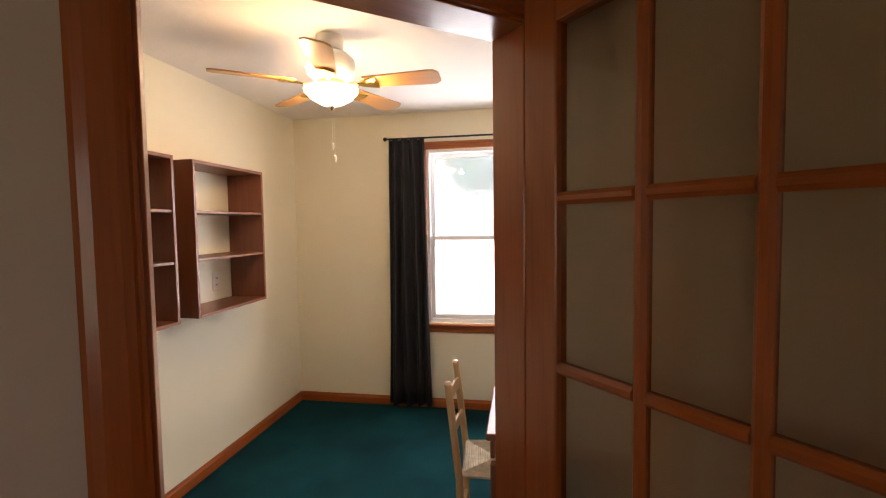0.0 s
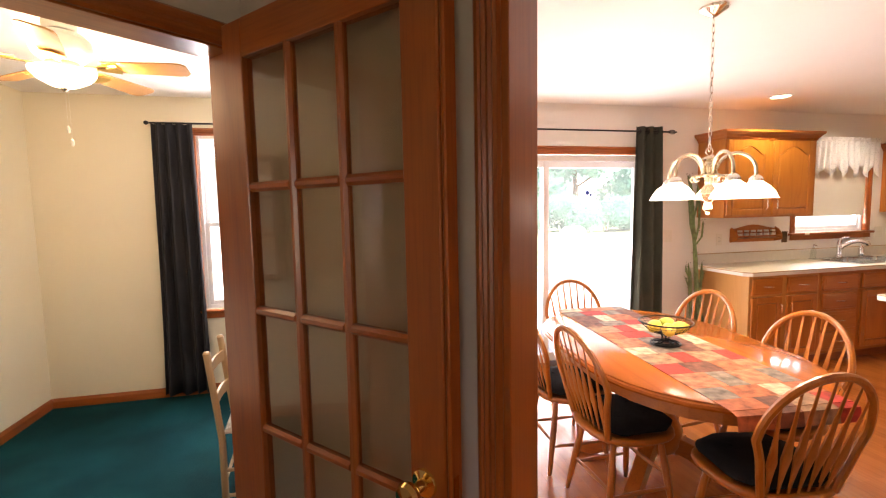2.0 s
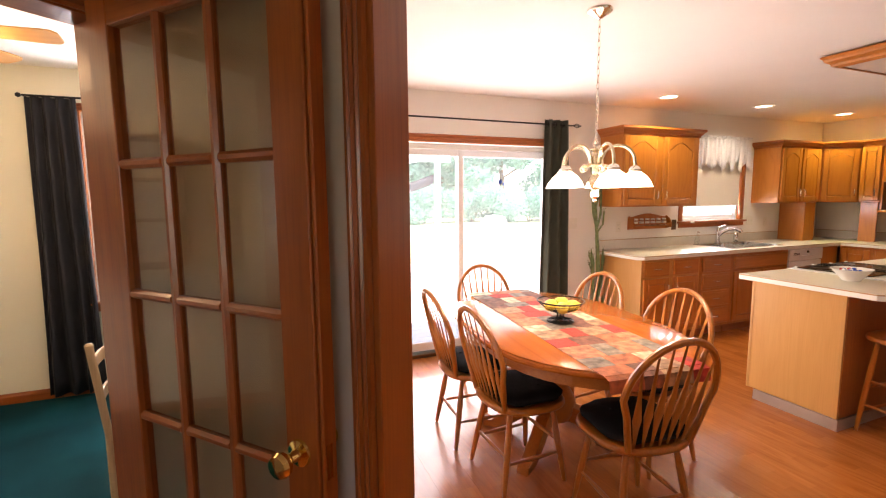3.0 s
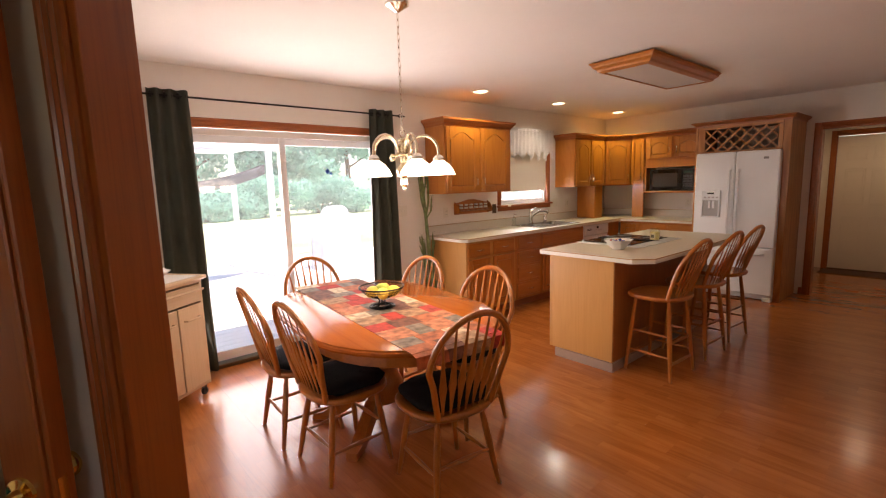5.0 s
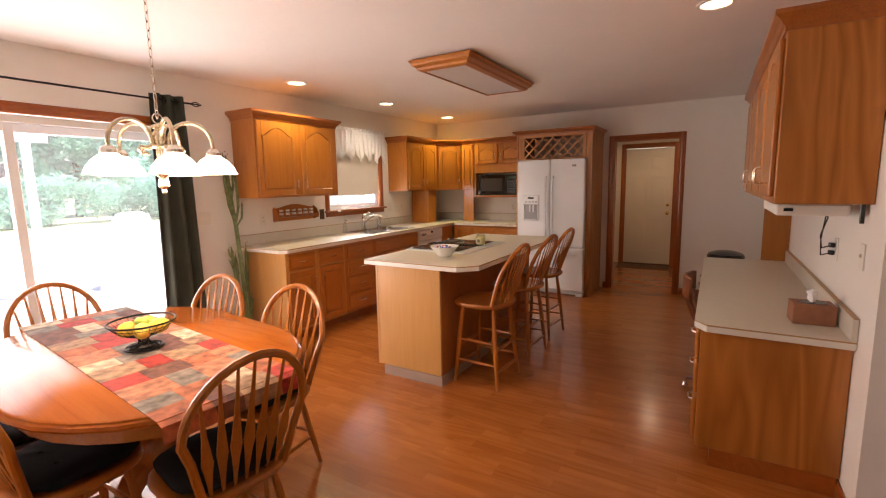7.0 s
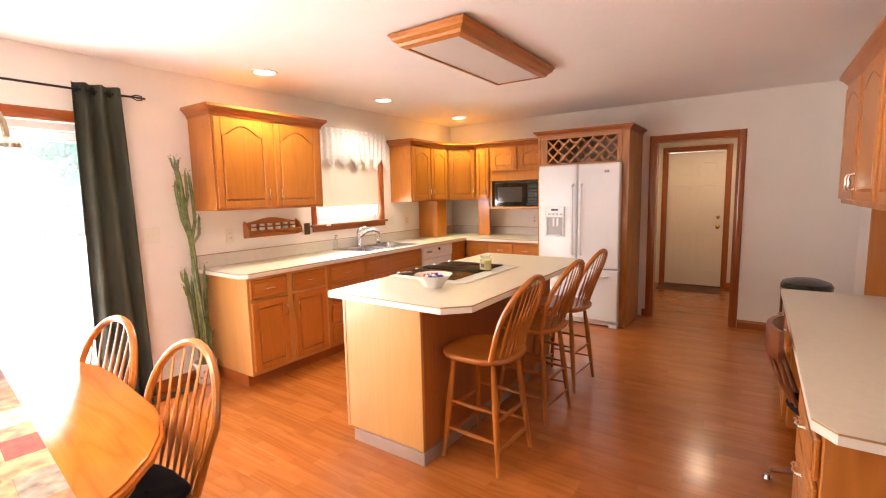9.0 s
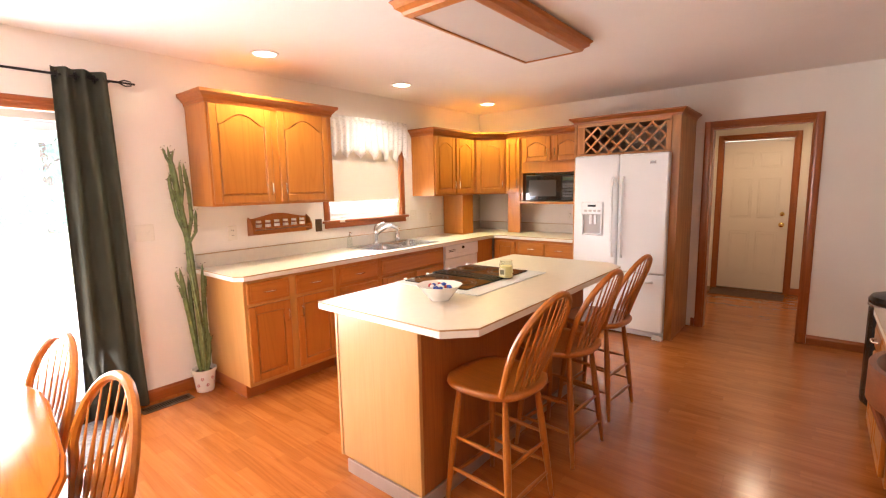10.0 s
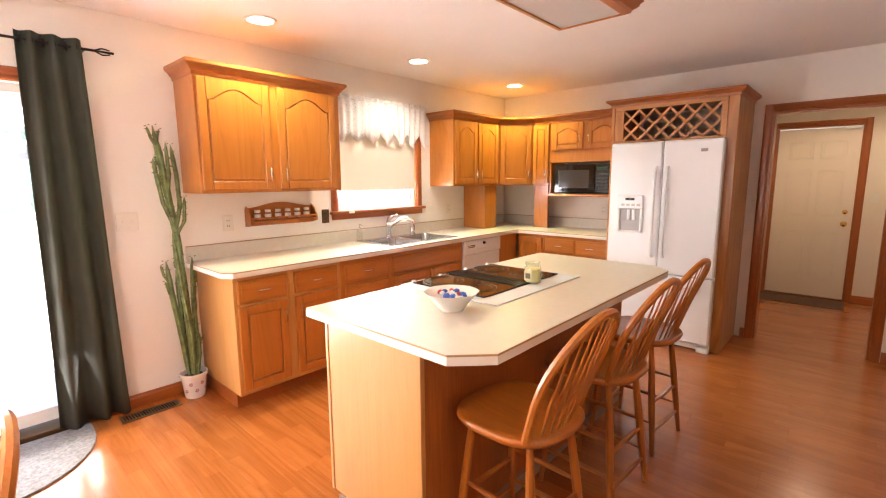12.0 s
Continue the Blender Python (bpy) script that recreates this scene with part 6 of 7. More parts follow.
random.seed(9)
STEMS = [([(0, 0, 0.15), (0.005, 0.0, 0.5), (-0.01, 0.01, 0.85), (-0.02, 0.02, 1.10), (-0.055, 0.02, 1.35), (-0.09, 0.02, 1.62), (-0.12, 0.02, 1.80)], 0.034),
         ([(-0.03, 0.0, 0.15), (-0.06, 0.01, 0.45), (-0.10, 0.0, 0.70), (-0.125, 0.0, 0.95)], 0.027),
         ([(0.03, 0.0, 0.15), (0.05, 0.0, 0.42), (0.055, 0.0, 0.7), (0.07, 0.0, 0.96)], 0.026),
         ([(0.0, -0.03, 0.15), (-0.01, -0.05, 0.45), (-0.05, -0.05, 0.8), (-0.075, -0.04, 1.13)], 0.024),
         ([(0.02, -0.03, 0.15), (0.045, -0.04, 0.3), (0.05, -0.04, 0.46)], 0.022),
         ([(-0.02, 0.03, 0.15), (-0.03, 0.04, 0.5), (-0.045, 0.04, 0.88)], 0.022),
         ([(-0.03, 0.02, 1.12), (0.02, 0.01, 1.3), (0.01, 0.0, 1.5), (-0.015, 0.0, 1.69)], 0.022),
         ([(-0.04, 0.02, 1.18), (-0.10, 0.01, 1.32), (-0.13, 0.0, 1.48), (-0.145, 0.0, 1.6)], 0.020),
         ([(-0.06, 0.02, 1.34), (-0.05, -0.02, 1.5), (-0.06, -0.03, 1.70)], 0.018),
         ([(-0.10, 0.02, 1.66), (-0.14, 0.01, 1.72), (-0.165, 0.0, 1.79)], 0.014),
         ([(-0.03, 0.02, 1.1), (0.03, -0.02, 1.2), (0.045, -0.02, 1.36)], 0.018),
         ([(-0.11, 0, 0.8), (-0.15, 0, 0.86), (-0.165, 0, 0.93)], 0.013), ([(0.06, 0, 0.75), (0.085, 0, 0.8), (0.09, 0, 0.87)], 0.013)]
for top_ in ((-0.09, 0.02, 1.55), (-0.12, 0.01, 1.7), (-0.07, 0.02, 1.42), (-0.14, 0, 1.5), (-0.04, 0.0, 1.22), (-0.1, 0.0, 0.72), (0.06, 0.0, 0.7), (-0.06, -0.05, 0.9), (-0.03, 0.03, 0.62), (0.05, -0.03, 0.36)):
    for q in range(2):
        a = random.random() * 6.28
        l = random.uniform(0.05, 0.11)
        d = Vector((math.cos(a) * 0.5, math.sin(a) * 0.35, 1))
        p = Vector(top_)
        STEMS.append(([tuple(p), tuple(p + Vector((d.x, d.y, 0.3)) * l * 0.5), tuple(p + d * l)], 0.011))
for pts, r0 in STEMS:
    pts = [(x * 0.8, y, z) for x, y, z in pts]
    bm = bmesh.new()
    fine = rib(bm, pts, r0 * 0.66)
    st = part("stem", bm, CACTUS, pot, smooth=True, angle=70)
    bm = bmesh.new()
    for p in fine[3:]:
        for q in range(2):
            a = random.random() * 6.28
            d = Vector((math.cos(a), math.sin(a), 0.3))
            s0 = p + d * r0 * 0.55
            quads(bm, [s0 + Vector((0, 0, 0.004)), s0 - Vector((0, 0, 0.004)), s0 + d * 0.012], [(0, 1, 2)])
    tagged(part("spine_cover", bm, BROWNMETAL, st), kind="stuff")

vt = thing("floor_vent", pose(3.755, 3.60, 0.0), "brown metal floor register by the wall", "vent")
bars("frame", BROWNMETAL, vt, (-0.165, 0.165, -0.055, -0.035, 0.0005, 0.006), (-0.165, 0.165, 0.035, 0.055, 0.0005, 0.006), (-0.165, -0.145, -0.0345, 0.0345, 0.0005, 0.006), (0.145, 0.165, -0.0345, 0.0345, 0.0005, 0.006), c=0.001)
bars("well", BLACK, vt, (-0.144, 0.144, -0.034, 0.034, 0.0005, 0.0012), c=0.0)
for k in range(19):
    bars("slat", BROWNMETAL, vt, (-0.139 + k * 0.0153, -0.132 + k * 0.0153, -0.034, 0.034, 0.0015, 0.0055), c=0.0)

bm = bmesh.new()
prism(bm, [(2.62, 3.70), (2.62, 3.16), (2.95, 3.10)] + [(3.0 + 0.46 * math.sin(radians(a)), 3.60 - 0.5 * math.cos(radians(a))) for a in range(0, 91, 10)] + [(3.46, 3.70)], 0.0005, 0.011)
solid("door_mat", bm, MATGREY, "grey speckled half-round door mat at the sliding door", "mat")
bm = bmesh.new()
box(bm, 9.55, 9.95, 0.38, 1.20, 0.0005, 0.009, c=0.003)
solid("door_mat", bm, mottled("brown_mat", (0.11, 0.06, 0.035), 0.95, 40.0, 0.3, 1.0, 150, dist=0.004), "dark brown mat in front of the entry door", "mat")

# ---- serving cart ----
CM = pose(1.245, 2.99, 0, 0, 0, 36)
cart = thing("serving_cart", CM, "pale birch kitchen cart with two doors on castors", "kitchen cart")
CWD, CDD = 0.50, 0.40
for kk, b in enumerate(((0, 0.022, 0, CDD, 0.085, 0.845), (CWD - 0.022, CWD, 0, CDD, 0.085, 0.845))):
    bars("side_panel", BIRCH["z"], cart, b)
bars("back_panel", BIRCH["z"], cart, (0.0225, CWD - 0.0225, CDD - 0.01, CDD - 0.002, 0.1, 0.845))
bars("shelf", BIRCH["x"], cart, (0.0225, CWD - 0.0225, 0.0, CDD - 0.011, 0.085, 0.105))
bars("top", BIRCH["x"], cart, (-0.03, CWD + 0.03, -0.03, CDD + 0.01, 0.868, 0.893), c=0.006)
bars("rail", BIRCH["x"], cart, (0.0, CWD, -0.004, 0.02, 0.846, 0.867), c=0.003)
for k, (x0, x1) in enumerate(((0.03, 0.245), (0.255, 0.47))):
    d = bars("door", BIRCH["z"], cart, (x0, x1, -0.018, -0.001, 0.115, 0.70), c=0.004)
    bm = bmesh.new()
    tube(bm, [(0.04, -0.0185, 0.61), (0.045, -0.042, 0.61), (0.11, -0.046, 0.61), (0.165, -0.042, 0.61), (0.17, -0.0185, 0.61)], 0.0075, 8)
    part("handle", bm, BIRCH["x"], d, m=pose(x0, 0, 0), smooth=True)
bars("drawer", BIRCH["x"], cart, (0.03, 0.47, -0.018, -0.001, 0.715, 0.835), c=0.004)
bm = bmesh.new()
tube(bm, [(0.02, -0.03, 0.80), (0.48, -0.03, 0.80)], 0.009, 8)
part("towel_bar", bm, BIRCH["x"], cart, smooth=True)
for cx in (0.03, CWD - 0.03):
    for cy in (0.04, CDD - 0.04):
        bm = bmesh.new()
        lathe(bm, [(0.0, -0.012), (0.022, -0.012), (0.027, -0.006), (0.027, 0.006), (0.022, 0.012), (0.0, 0.012)], 18)
        cs = part("castor", bm, RUBBER, cart, m=pose(cx, cy, 0.0275, 90, 0, 0), smooth=True)
        bars("fork", BLACK, cart, (cx - 0.006, cx + 0.006, cy - 0.017, cy - 0.013, 0.028, 0.0845), (cx - 0.006, cx + 0.006, cy + 0.013, cy + 0.017, 0.028, 0.0845), (cx - 0.006, cx + 0.006, cy - 0.0129, cy + 0.0129, 0.07, 0.0845), c=0.0)
dish = thing("covered_dish", CM @ pose(0.26, 0.17, 0.8985), "white porcelain covered serving dish on the cart", "serving dish")
bm = bmesh.new()
lathe(bm, [(0.0, 0.0), (0.06, 0.0), (0.065, 0.01), (0.10, 0.035), (0.125, 0.05), (0.13, 0.054), (0.12, 0.053), (0.09, 0.036), (0.0, 0.02)], 32, squash=0.75)
part("dish", bm, CERAMIC, dish, smooth=True)
bm = bmesh.new()
lathe(bm, [(0.118, 0.055), (0.112, 0.06), (0.10, 0.065), (0.075, 0.08), (0.035, 0.09), (0.01, 0.093), (0.009, 0.10), (0.016, 0.108), (0.01, 0.118), (0.0, 0.12)], 32, squash=0.75)
part("lid", bm, CERAMIC, dish, smooth=True)
bm = bmesh.new()
box(bm, 0.06, 0.46, 0.0, 0.36, 0.8935, 0.8965)
solid("cloth_mat", bm, TISSUE, "white cloth mat on the cart", "cloth", m=CM)

# ---- desk wall ----
DZ = 0.765
DF = -0.16
desk = worktop("desk_worktop", [(3.86, SY + G), (6.13, SY + G), (6.13, DF), (3.935, DF), (3.86, DF - 0.055)], DZ, "cream laminate built-in desk top with a low backsplash")
bars("backsplash", LAM, desk, (3.86, 6.13, SY + G, SY + 0.024, DZ + 0.0005, 0.865), c=0.002)
bars("backsplash_line", BAND, desk, (3.86, 6.13, SY + G, SY + 0.022, 0.8655, 0.870), c=0.0)
m = pose(4.50, DF - 0.03, 0, 0, 0, 180)
cabinet("desk_cabinet", m, 0.60, DF - 0.03 - SY - G, 0, DZ - 0.04, [("drawer", 0.03, 0.57, 0.56, 0.70, "cc"), ("drawer", 0.03, 0.57, 0.37, 0.535, "cc"), ("drawer", 0.03, 0.57, 0.13, 0.345, "cc")],
        "honey oak desk pedestal with three drawers", group="oak desk cabinets", side=PLY)
m = pose(6.10, DF - 0.03, 0, 0, 0, 180)
cabinet("desk_cabinet", m, 0.75, DF - 0.03 - SY - G, 0, DZ - 0.04, [("drawer", 0.03, 0.36, 0.56, 0.70, "cc"), ("drawer", 0.39, 0.72, 0.56, 0.70, "cc"), ("door", 0.03, 0.36, 0.13, 0.535, "rt"), ("door", 0.39, 0.72, 0.13, 0.535, "lt")],
        "honey oak desk cabinet with two drawers over two doors", group="oak desk cabinets")
m = pose(6.15, -0.44, 0, 0, 0, 180)
c = cabinet("wall_cabinet", m, 2.32, -0.44 - SY - G, 1.36, 2.10, [
    ("door", 0.03 + 0.575 * k, 0.55 + 0.575 * k, 1.39, 2.075, "rb" if k % 2 == 0 else "lb", 0.055) for k in range(4)], "long honey oak wall cabinet with four arched doors above the desk", toe=False, side=PLY)
crown(c, 0, 2.32, -0.002, 0.32, 2.10)
bars("desk_end_panel", OAKS["z"], None, (0, 0.02, 0, 0.19, 0.0, 0.589), c=0.003, m=pose(6.10, SY + G, DZ + 0.005))
tagged(bpy.data.objects["desk_end_panel"], "honey oak upright panel between desk top and wall cabinet", "panel")
ul = thing("under_cabinet_light", pose(3.90, -0.77, 1.305), "white under-cabinet fluorescent light fitting, off", "light")
bars("housing", WHITEM, ul, (0.0, 0.60, 0.05, 0.315, 0.0, 0.053), c=0.008)
bars("switch", BLACK, ul, (-0.0015, -0.0003, 0.25, 0.285, 0.02, 0.035), c=0.0)
bars("bracket", BLACK, ul, (0.0, 0.012, 0.005, 0.02, -0.03, 0.053), c=0.001)
ol = plate("outlet", pose(4.42, SY, 1.10, 0, 0, 180), 1, "socket", "ivory wall outlet with two black plugs above the desk", "outlet")
plate("light_switch", pose(3.93, SY, 1.13, 0, 0, 180), 1, "switch", "ivory single light switch beside the desk", "switch")
for k, (zz, pts) in enumerate(((1.12, [(4.42, SY + 0.02, 1.12), (4.44, SY + 0.06, 1.10), (4.50, SY + 0.06, 1.16), (4.47, SY + 0.04, 1.26), (4.44, SY + 0.06, 1.305)]),
                              (1.08, [(4.42, SY + 0.02, 1.08), (4.45, SY + 0.06, 1.06), (4.54, SY + 0.05, 1.14), (4.52, SY + 0.04, 1.27), (4.47, SY + 0.06, 1.305)]))):
    cd = thing("power_cord", pose(0, 0, 0), "black power cord plugged in under the wall cabinet", "cord", "black power cords")
    bm = bmesh.new()
    tube(bm, pts, 0.0035, 6)
    part("cable", bm, BLACK, cd, smooth=True)
    bars("plug", BLACK, cd, (4.405, 4.435, SY + 0.009, SY + 0.035, zz - 0.012, zz + 0.012), c=0.004)
tis = thing("tissue_box", pose(4.13, -0.655, DZ + 0.001, 0, 0, 4), "brown patterned tissue box on the desk", "tissue box")
bars("box", TISSUEBOX, tis, (-0.06, 0.06, -0.085, 0.085, 0.0, 0.10), c=0.003)
bm = bmesh.new()
lathe(bm, [(0.035, 0.0), (0.034, 0.0015), (0, 0.0015)], 18, squash=1.8)
part("opening", bm, BLACK, tis, m=pose(0, 0, 0.1002))
bm = bmesh.new()
lathe(bm, [(0.012, 0.0), (0.024, 0.018), (0.018, 0.035), (0.028, 0.05), (0.006, 0.062)], 14, lobes=3, depth=0.3, squash=0.5)
part("tissue", bm, TISSUE, tis, m=pose(0, 0, 0.102, 0, 8, 30), smooth=True)
tc = thing("trash_can", pose(6.70, -0.34, 0), "black lidded step trash can beyond the desk", "trash can")
bm = bmesh.new()
prism(bm, [(0.2 * math.cos(radians(a)), 0.16 * math.sin(radians(a))) for a in range(0, 360, 15)], 0.0, 0.66, c=0.01)
part("body", bm, BLACK, tc)
bm = bmesh.new()
prism(bm, [(0.207 * math.cos(radians(a)), 0.167 * math.sin(radians(a))) for a in range(0, 360, 15)], 0.661, 0.685, c=0.006)
part("band", bm, STEEL, tc, "steel band under the lid")
bm = bmesh.new()
lathe(bm, [(0.205, 0.686), (0.208, 0.705), (0.19, 0.73), (0.12, 0.75), (0.0, 0.757)], 28, squash=0.8)
part("lid", bm, BLACK, tc, smooth=True)
# desk chair
dc = thing("desk_chair", pose(4.86, -0.36, 0, 0, 0, -92), "dark brown wooden swivel desk chair pushed in at the desk", "desk chair")
bm = bmesh.new()
lathe(bm, [(0.0, 0.42), (0.19, 0.422), (0.21, 0.44), (0.205, 0.46), (0.1, 0.468), (0, 0.466)], 28)
part("seat", bm, CUSHION, dc, smooth=True)
bm = bmesh.new()
prism(bm, arc(0.02, 0, 0.325, 147, 213, 12) + arc(0.02, 0, 0.303, 213, 147, 12), 0.69, 0.825, c=0.004)
part("backrest", bm, MAHOG["y"], dc, smooth=True)
for a in (150, 165, 180, 195, 210):
    bm = bmesh.new()
    ca, sa = math.cos(radians(a)), math.sin(radians(a))
    tube(bm, [(0.19 * ca, 0.19 * sa, 0.455), (0.27 * ca + 0.02, 0.28 * sa, 0.58), (0.314 * ca + 0.02, 0.314 * sa, 0.70)], 0.011, 8)
    part("spindle", bm, MAHOG["z"], dc, smooth=True)
bm = bmesh.new()
lathe(bm, [(0.03, 0.10), (0.03, 0.25), (0.018, 0.26), (0.018, 0.42)], 16)
part("column", bm, BLACK, dc, smooth=True)
for k in range(5):
    a = radians(72 * k + 36)
    bm = bmesh.new()
    tube(bm, [(0.02 * math.cos(a), 0.02 * math.sin(a), 0.12), (0.25 * math.cos(a), 0.25 * math.sin(a), 0.075)], [0.022, 0.014], 8)
    part("base_arm", bm, MAHOG["x"], dc, smooth=True)
    bm = bmesh.new()
    lathe(bm, [(0.0, -0.024), (0.016, -0.018), (0.024, 0), (0.016, 0.018), (0.0, 0.024)], 14)
    part("castor", bm, CHROME, dc, m=pose(0.26 * math.cos(a), 0.26 * math.sin(a), 0.0245), smooth=True)
    bm = bmesh.new()
    tube(bm, [(0.25 * math.cos(a), 0.25 * math.sin(a), 0.04), (0.25 * math.cos(a), 0.25 * math.sin(a), 0.08)], 0.006, 6)
    part("castor_stem", bm, CHROME, dc)

# ---- den ----


def wall_shelf(y0, y1, label):
    ob = thing("wall_shelf", pose(-1.599, y0, 1.055), label, "shelf", "open wall shelves")
    w, h, d, t = y1 - y0, 0.835, 0.245, 0.018
    bars("side", MAHOG["z"], ob, (0, d, 0, t, 0, h))
    bars("side", MAHOG["z"], ob, (0, d, w - t, w, 0, h))
    bars("top", MAHOG["y"], ob, (0, d, t + 0.0003, w - t - 0.0003, h - t, h))
    bars("bottom", MAHOG["y"], ob, (0, d, t + 0.0003, w - t - 0.0003, 0, t))
    for z in (0.30, 0.555):
        bars("shelf", MAHOG["y"], ob, (0, d - 0.005, t + 0.0003, w - t - 0.0003, z, z + 0.015))
    return ob


wall_shelf(2.455, 3.10, "empty red-brown veneered open wall shelf")
wall_shelf(1.72, 2.325, "empty red-brown veneered open wall shelf nearer the den doorway")
plate("outlet", pose(-1.599, 2.93, 1.19, 0, 0, 90), 1, "socket", "ivory wall outlet behind the open shelf", "outlet")

lc = thing("ladderback_chair", pose(0.205, 2.385, 0.008, 0, 0, 2), "small wooden ladderback chair with a woven rush seat", "chair")
for sy in (-1, 1):
    bm = bmesh.new()
    tube(bm, [(-0.155, 0.16 * sy, 0.0), (-0.155, 0.16 * sy, 0.42), (-0.20, 0.155 * sy, 0.84)], 0.0165, 12)
    lathe(bm, [(0.0165, 0.0), (0.018, 0.006), (0.012, 0.016), (0, 0.018)], 12, (-0.2005, 0.155 * sy, 0.838))
    part("leg", bm, PINE, lc, smooth=True)
    bm = bmesh.new()
    tube(bm, [(0.17, 0.19 * sy, 0.0), (0.17, 0.19 * sy, 0.455)], 0.0165, 12)
    part("leg", bm, PINE, lc, smooth=True)
    for z in (0.13, 0.26):
        bm = bmesh.new()
        tube(bm, [(-0.15, 0.16 * sy, z), (0.17, 0.19 * sy, z)], 0.009, 8)
        part("stretcher", bm, PINE, lc, smooth=True)
for x, w, z in ((-0.155, 0.16, 0.2), (0.17, 0.19, 0.17), (0.17, 0.19, 0.31)):
    bm = bmesh.new()
    tube(bm, [(x, -w, z), (x, w, z)], 0.009, 8)
    part("stretcher", bm, PINE, lc, smooth=True)
for z in (0.56, 0.72):
    bm = bmesh.new()
    xx = -0.155 - 0.045 * (z - 0.42) / 0.42
    prism(bm, [(xx - 0.02 + 0.02 * abs(t) ** 2 - 0.005, 0.15 * t) for t in np.linspace(-1, 1, 9)] + [(xx - 0.02 + 0.02 * abs(t) ** 2 + 0.006, 0.15 * t) for t in np.linspace(1, -1, 9)], z, z + 0.055)
    part("slat", bm, PINE, lc, smooth=True)
bm = bmesh.new()
weave = []
for q in range(14):
    s1 = 1 - q * 0.07
    z = 0.447 + 0.002 * (q % 2)
    pts = [(-0.15 * s1, -0.15 * s1), (0.17 * s1, -0.18 * s1), (0.17 * s1, 0.18 * s1), (-0.15 * s1, 0.15 * s1)]
    weave += [(x, y_, z) for x, y_ in pts]
tube(bm, weave, 0.0095, 6)
part("seat", bm, RUSH, lc, "woven rush seat", smooth=True)

dd = thing("writing_desk", pose(0.186, 2.03, 0.008), "dark brown writing desk against the den wall", "desk")
bars("desktop", MAHOG["y"], dd, (0, 0.70, 0, 1.05, 0.70, 0.728), c=0.004)
bars("drawer_front", MAHOG["y"], dd, (0.012, 0.03, 0.06, 0.99, 0.60, 0.699), c=0.004)
bars("side_rail", MAHOG["x"], dd, (0.05, 0.66, 0.012, 0.03, 0.60, 0.699))
for lx in (0.015, 0.655):
    for ly in (0.015, 0.995):
        bars("leg", MAHOG["z"], dd, (lx, lx + 0.04, ly, ly + 0.04, 0.0, 0.599), c=0.004)
bm = bmesh.new()
box(bm, 0.255, 0.55, 2.20, 2.95, 0.7365, 0.752, c=0.003)
solid("keyboard_tray", bm, WHITEM, "long white tray lying on the writing desk", "tray")
bm = bmesh.new()
box(bm, 0.29, 0.50, 2.30, 2.60, 0.7525, 0.775, c=0.004)
solid("closed_laptop", bm, BLACK, "dark closed case on the white tray", "laptop")

# ---- doors ----
# french door, swung open against the hall wall; local x runs from hinge to latch
LM = pose(0.332, 1.370, 0.012, 0, 0, -49)
fd = thing("french_door", LM, "stained oak french door with fifteen glass panes, standing open", "door")
DW, DH, DT = 0.762, 2.035, 0.035
ST, TR, BR_ = 0.095, 0.105, 0.155
bars("stile", TRIMS["z"], fd, (0, ST, 0, DT, 0, DH), c=0.003)
bars("stile", TRIMS["z"], fd, (DW - ST, DW, 0, DT, 0, DH), c=0.003)
bars("rail", TRIMS["x"], fd, (ST + 0.0003, DW - ST - 0.0003, 0, DT, DH - TR, DH), c=0.002)
bars("rail", TRIMS["x"], fd, (ST + 0.0003, DW - ST - 0.0003, 0, DT, 0, BR_), c=0.002)
mw_ = 0.026
gx = (DW - 2 * ST) / 3
gz = (DH - TR - BR_) / 5
for k in (1, 2):
    bm = bmesh.new()
    x = ST + gx * k
    prism(bm, [(x - mw_ / 2, 0.010), (x - mw_ / 2, 0.024), (x - 0.005, 0.033), (x + 0.005, 0.033), (x + mw_ / 2, 0.024), (x + mw_ / 2, 0.010), (x + 0.005, 0.002), (x - 0.005, 0.002)], BR_, DH - TR)
    part("muntin", bm, TRIMS["z"], fd)
for k in (1, 2, 3, 4):
    for q in range(3):
        bm = bmesh.new()
        z = BR_ + gz * k
        prism(bm, [(0.010, z - mw_ / 2), (0.024, z - mw_ / 2), (0.033, z - 0.005), (0.033, z + 0.005), (0.024, z + mw_ / 2), (0.010, z + mw_ / 2), (0.002, z + 0.005), (0.002, z - 0.005)],
              ST + gx * q + (mw_ / 2 if q else 0), ST + gx * (q + 1) - (mw_ / 2 if q < 2 else 0), "x")
        part("muntin", bm, TRIMS["x"], fd)
for q in range(3):
    for k in range(5):
        x0 = ST + gx * q + (mw_ / 2 if q else 0) + 0.0005
        x1 = ST + gx * (q + 1) - (mw_ / 2 if q < 2 else 0) - 0.0005
        z0, z1 = BR_ + gz * k + (mw_ / 2 if k else 0), BR_ + gz * (k + 1) - (mw_ / 2 if k < 4 else 0)
        bars("pane", DOORGLASS, fd, (x0, x1, 0.0155, 0.0185, z0, z1), c=0.0)
bars("astragal", TRIMS["z"], fd, (DW + 0.0005, DW + 0.012, 0.006, DT + 0.012, 0, DH), c=0.003)
bars("strike", BRASS, fd, (DW + 0.0125, DW + 0.0135, 0.012, 0.03, 0.86, 0.94), c=0.0)
